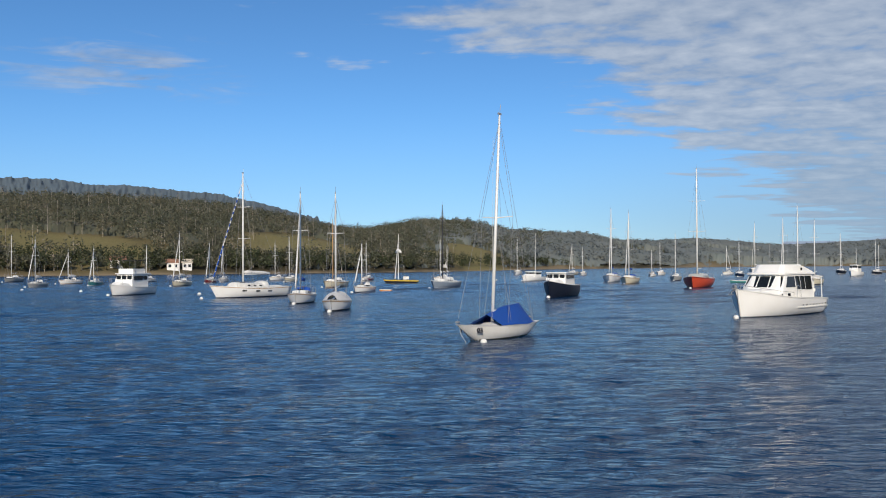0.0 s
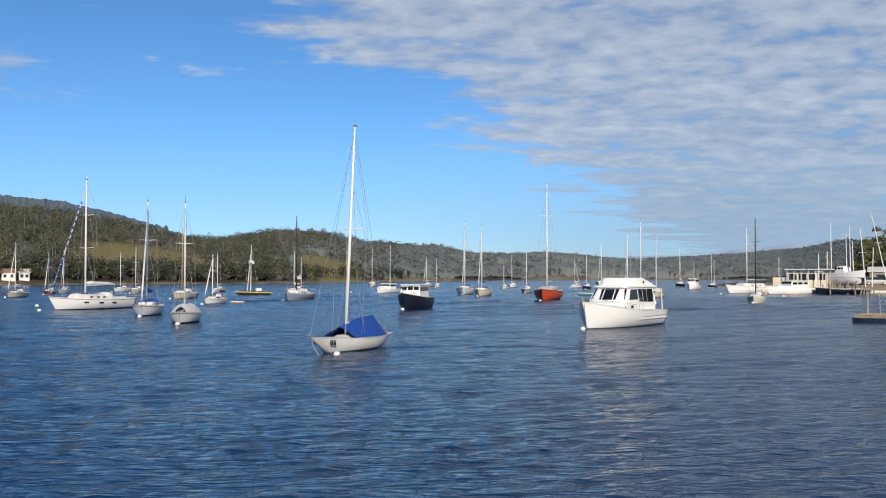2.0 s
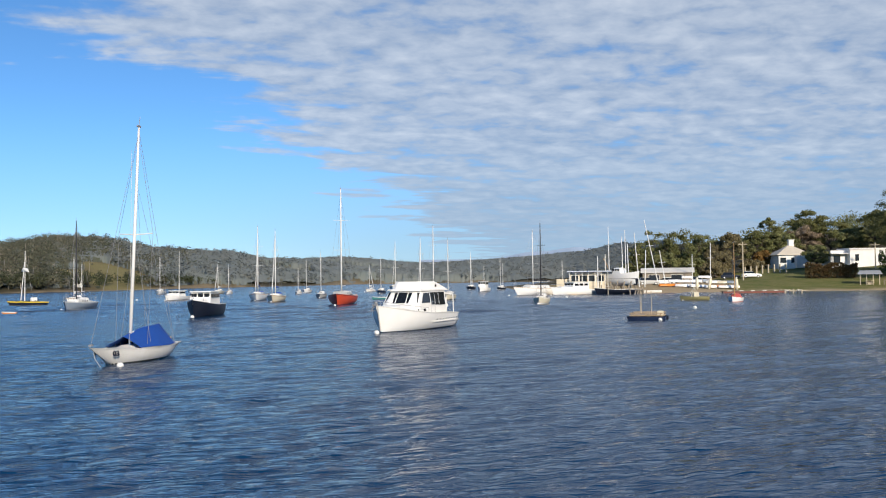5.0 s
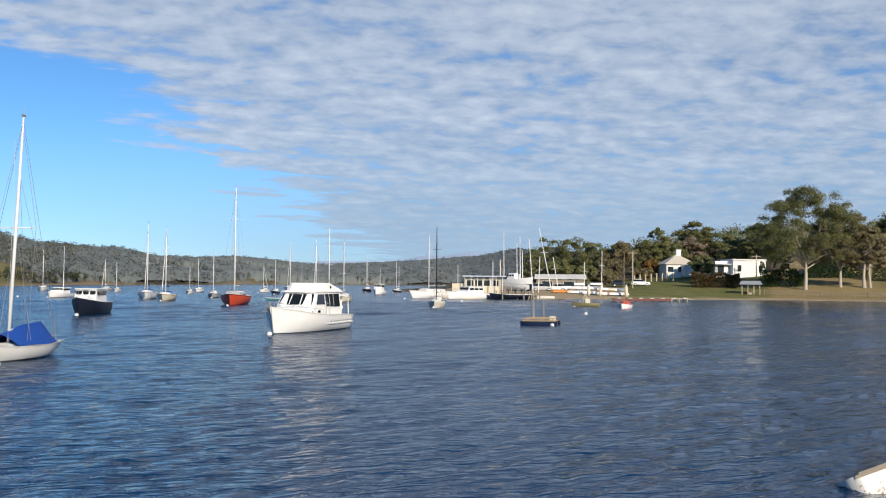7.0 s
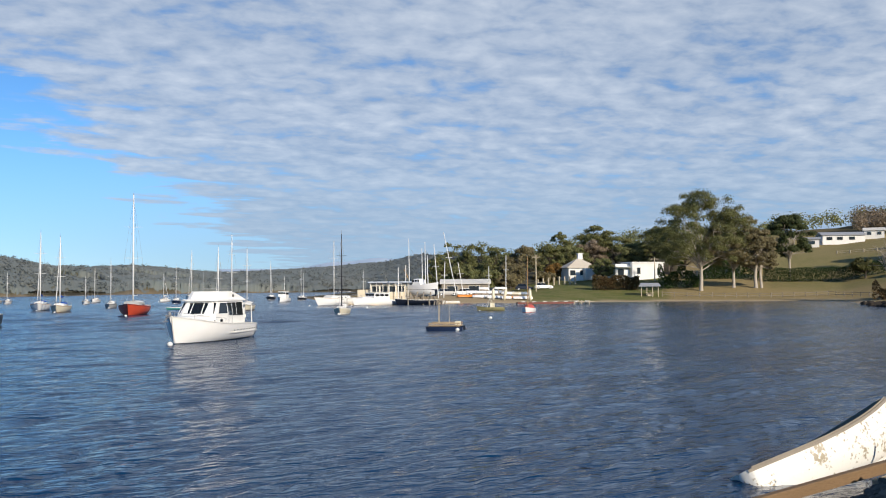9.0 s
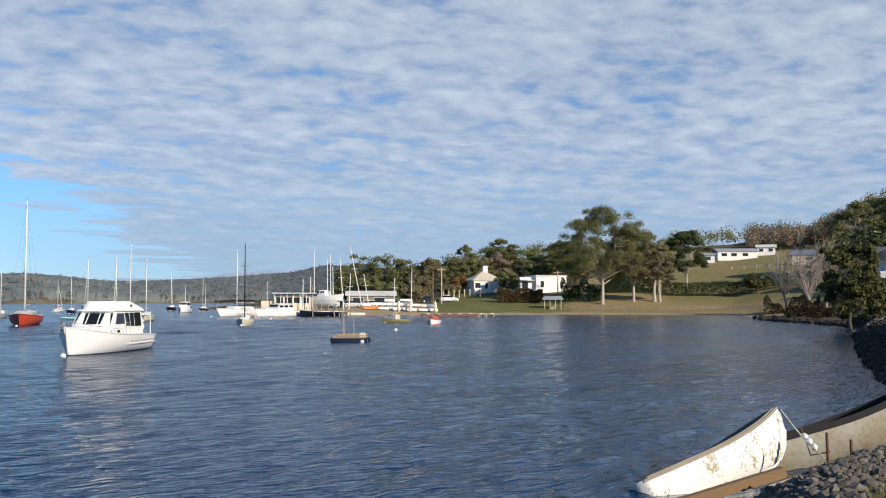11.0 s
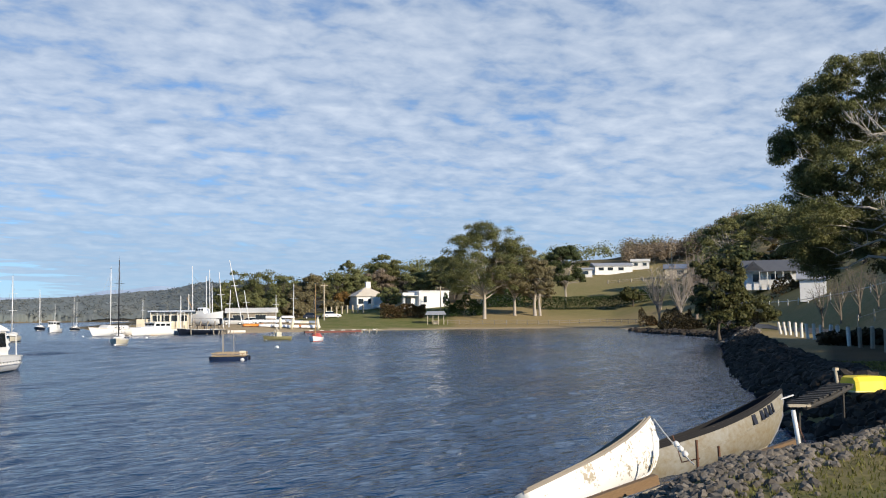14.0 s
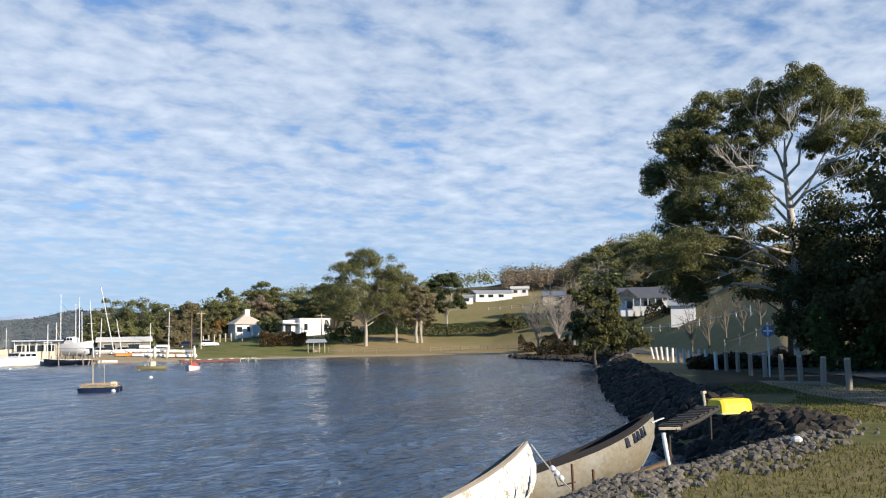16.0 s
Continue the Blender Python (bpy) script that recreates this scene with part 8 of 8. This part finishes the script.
    part("stem_post", Shape().tube([(-0.8, 0.25, 0.1), (-0.85, 0.3, 0.65)], 0.05, 6).box((-0.83, 0.3, 0.66), (0.3, 0.1, 0.08), 30), PALE_TIMBER, tub)
    rag = thing("plastic_litter", 17.6, 5.6, h1(17.6, 5.6) + 0.03, 20, "crumpled scrap of white plastic on the grass", "litter")
    part("scrap", Shape().ball((0, 0, 0.05), (0.13, 0.10, 0.07), 7, 5).ball((0.14, 0.05, 0.04), (0.08, 0.06, 0.05), 6, 4), BUOY, rag)


def bollards():
    """The row of short timber posts between the road and the sea wall."""
    rng = random.Random(2)
    (xa, ya), (xb, yb) = (34.0, 8.9), (79.0, 36.8)
    n = 19
    for k in range(n):
        f = k / (n - 1)
        x, y = xa + (xb - xa) * f, ya + (yb - ya) * f
        lean = rng.uniform(-3, 3) if k < 9 else rng.uniform(-4, 16)
        white = k >= 8
        ob = thing("bollard", x, y, h1(x, y), rng.uniform(0, 40), ("white-painted" if white else "weathered shade-toned") + " timber bollard beside the road" + (", leaning over" if lean > 7 else ""), "bollard", "roadside bollards")
        ob.matrix_basis = pose(x, y, h1(x, y) - 0.1, 0, -lean, -30)
        # the first eight posts take a darker timber, standing in for shade on them
        part("post", Shape().box((0, 0, 0.58), (0.18, 0.18, 1.16), bevel=0.03), WHITE_PAINT if white else TIMBER, ob)
        part("cap", Shape().box((0, 0, 1.17), (0.155, 0.155, 0.05), bevel=0.02), PALE_TIMBER, ob)


def road_sign():
    x, y = polar(71.3, 47)
    ob = thing("road_sign", x, y, h1(x, y), facing(71.3), "round blue and white road sign on a post", "sign")
    part("post", Shape().tube([(0, 0, -0.2), (0, 0, 2.5)], 0.04, 8), WHITE_PAINT, ob)
    disc = part("disc", Shape().tube([(0, -0.04, 2.1), (0, -0.07, 2.1)], 0.27, 20), mat("sign_blue", (0.10, 0.17, 0.33), 0.5), ob)
    part("bar", Shape().box((0, -0.08, 2.1), (0.40, 0.02, 0.08)).box((0, -0.084, 2.1), (0.08, 0.02, 0.40)), WHITE_PAINT, disc)


near_bank()
bollards()
road_sign()
grass_tufts()
bank_stones()
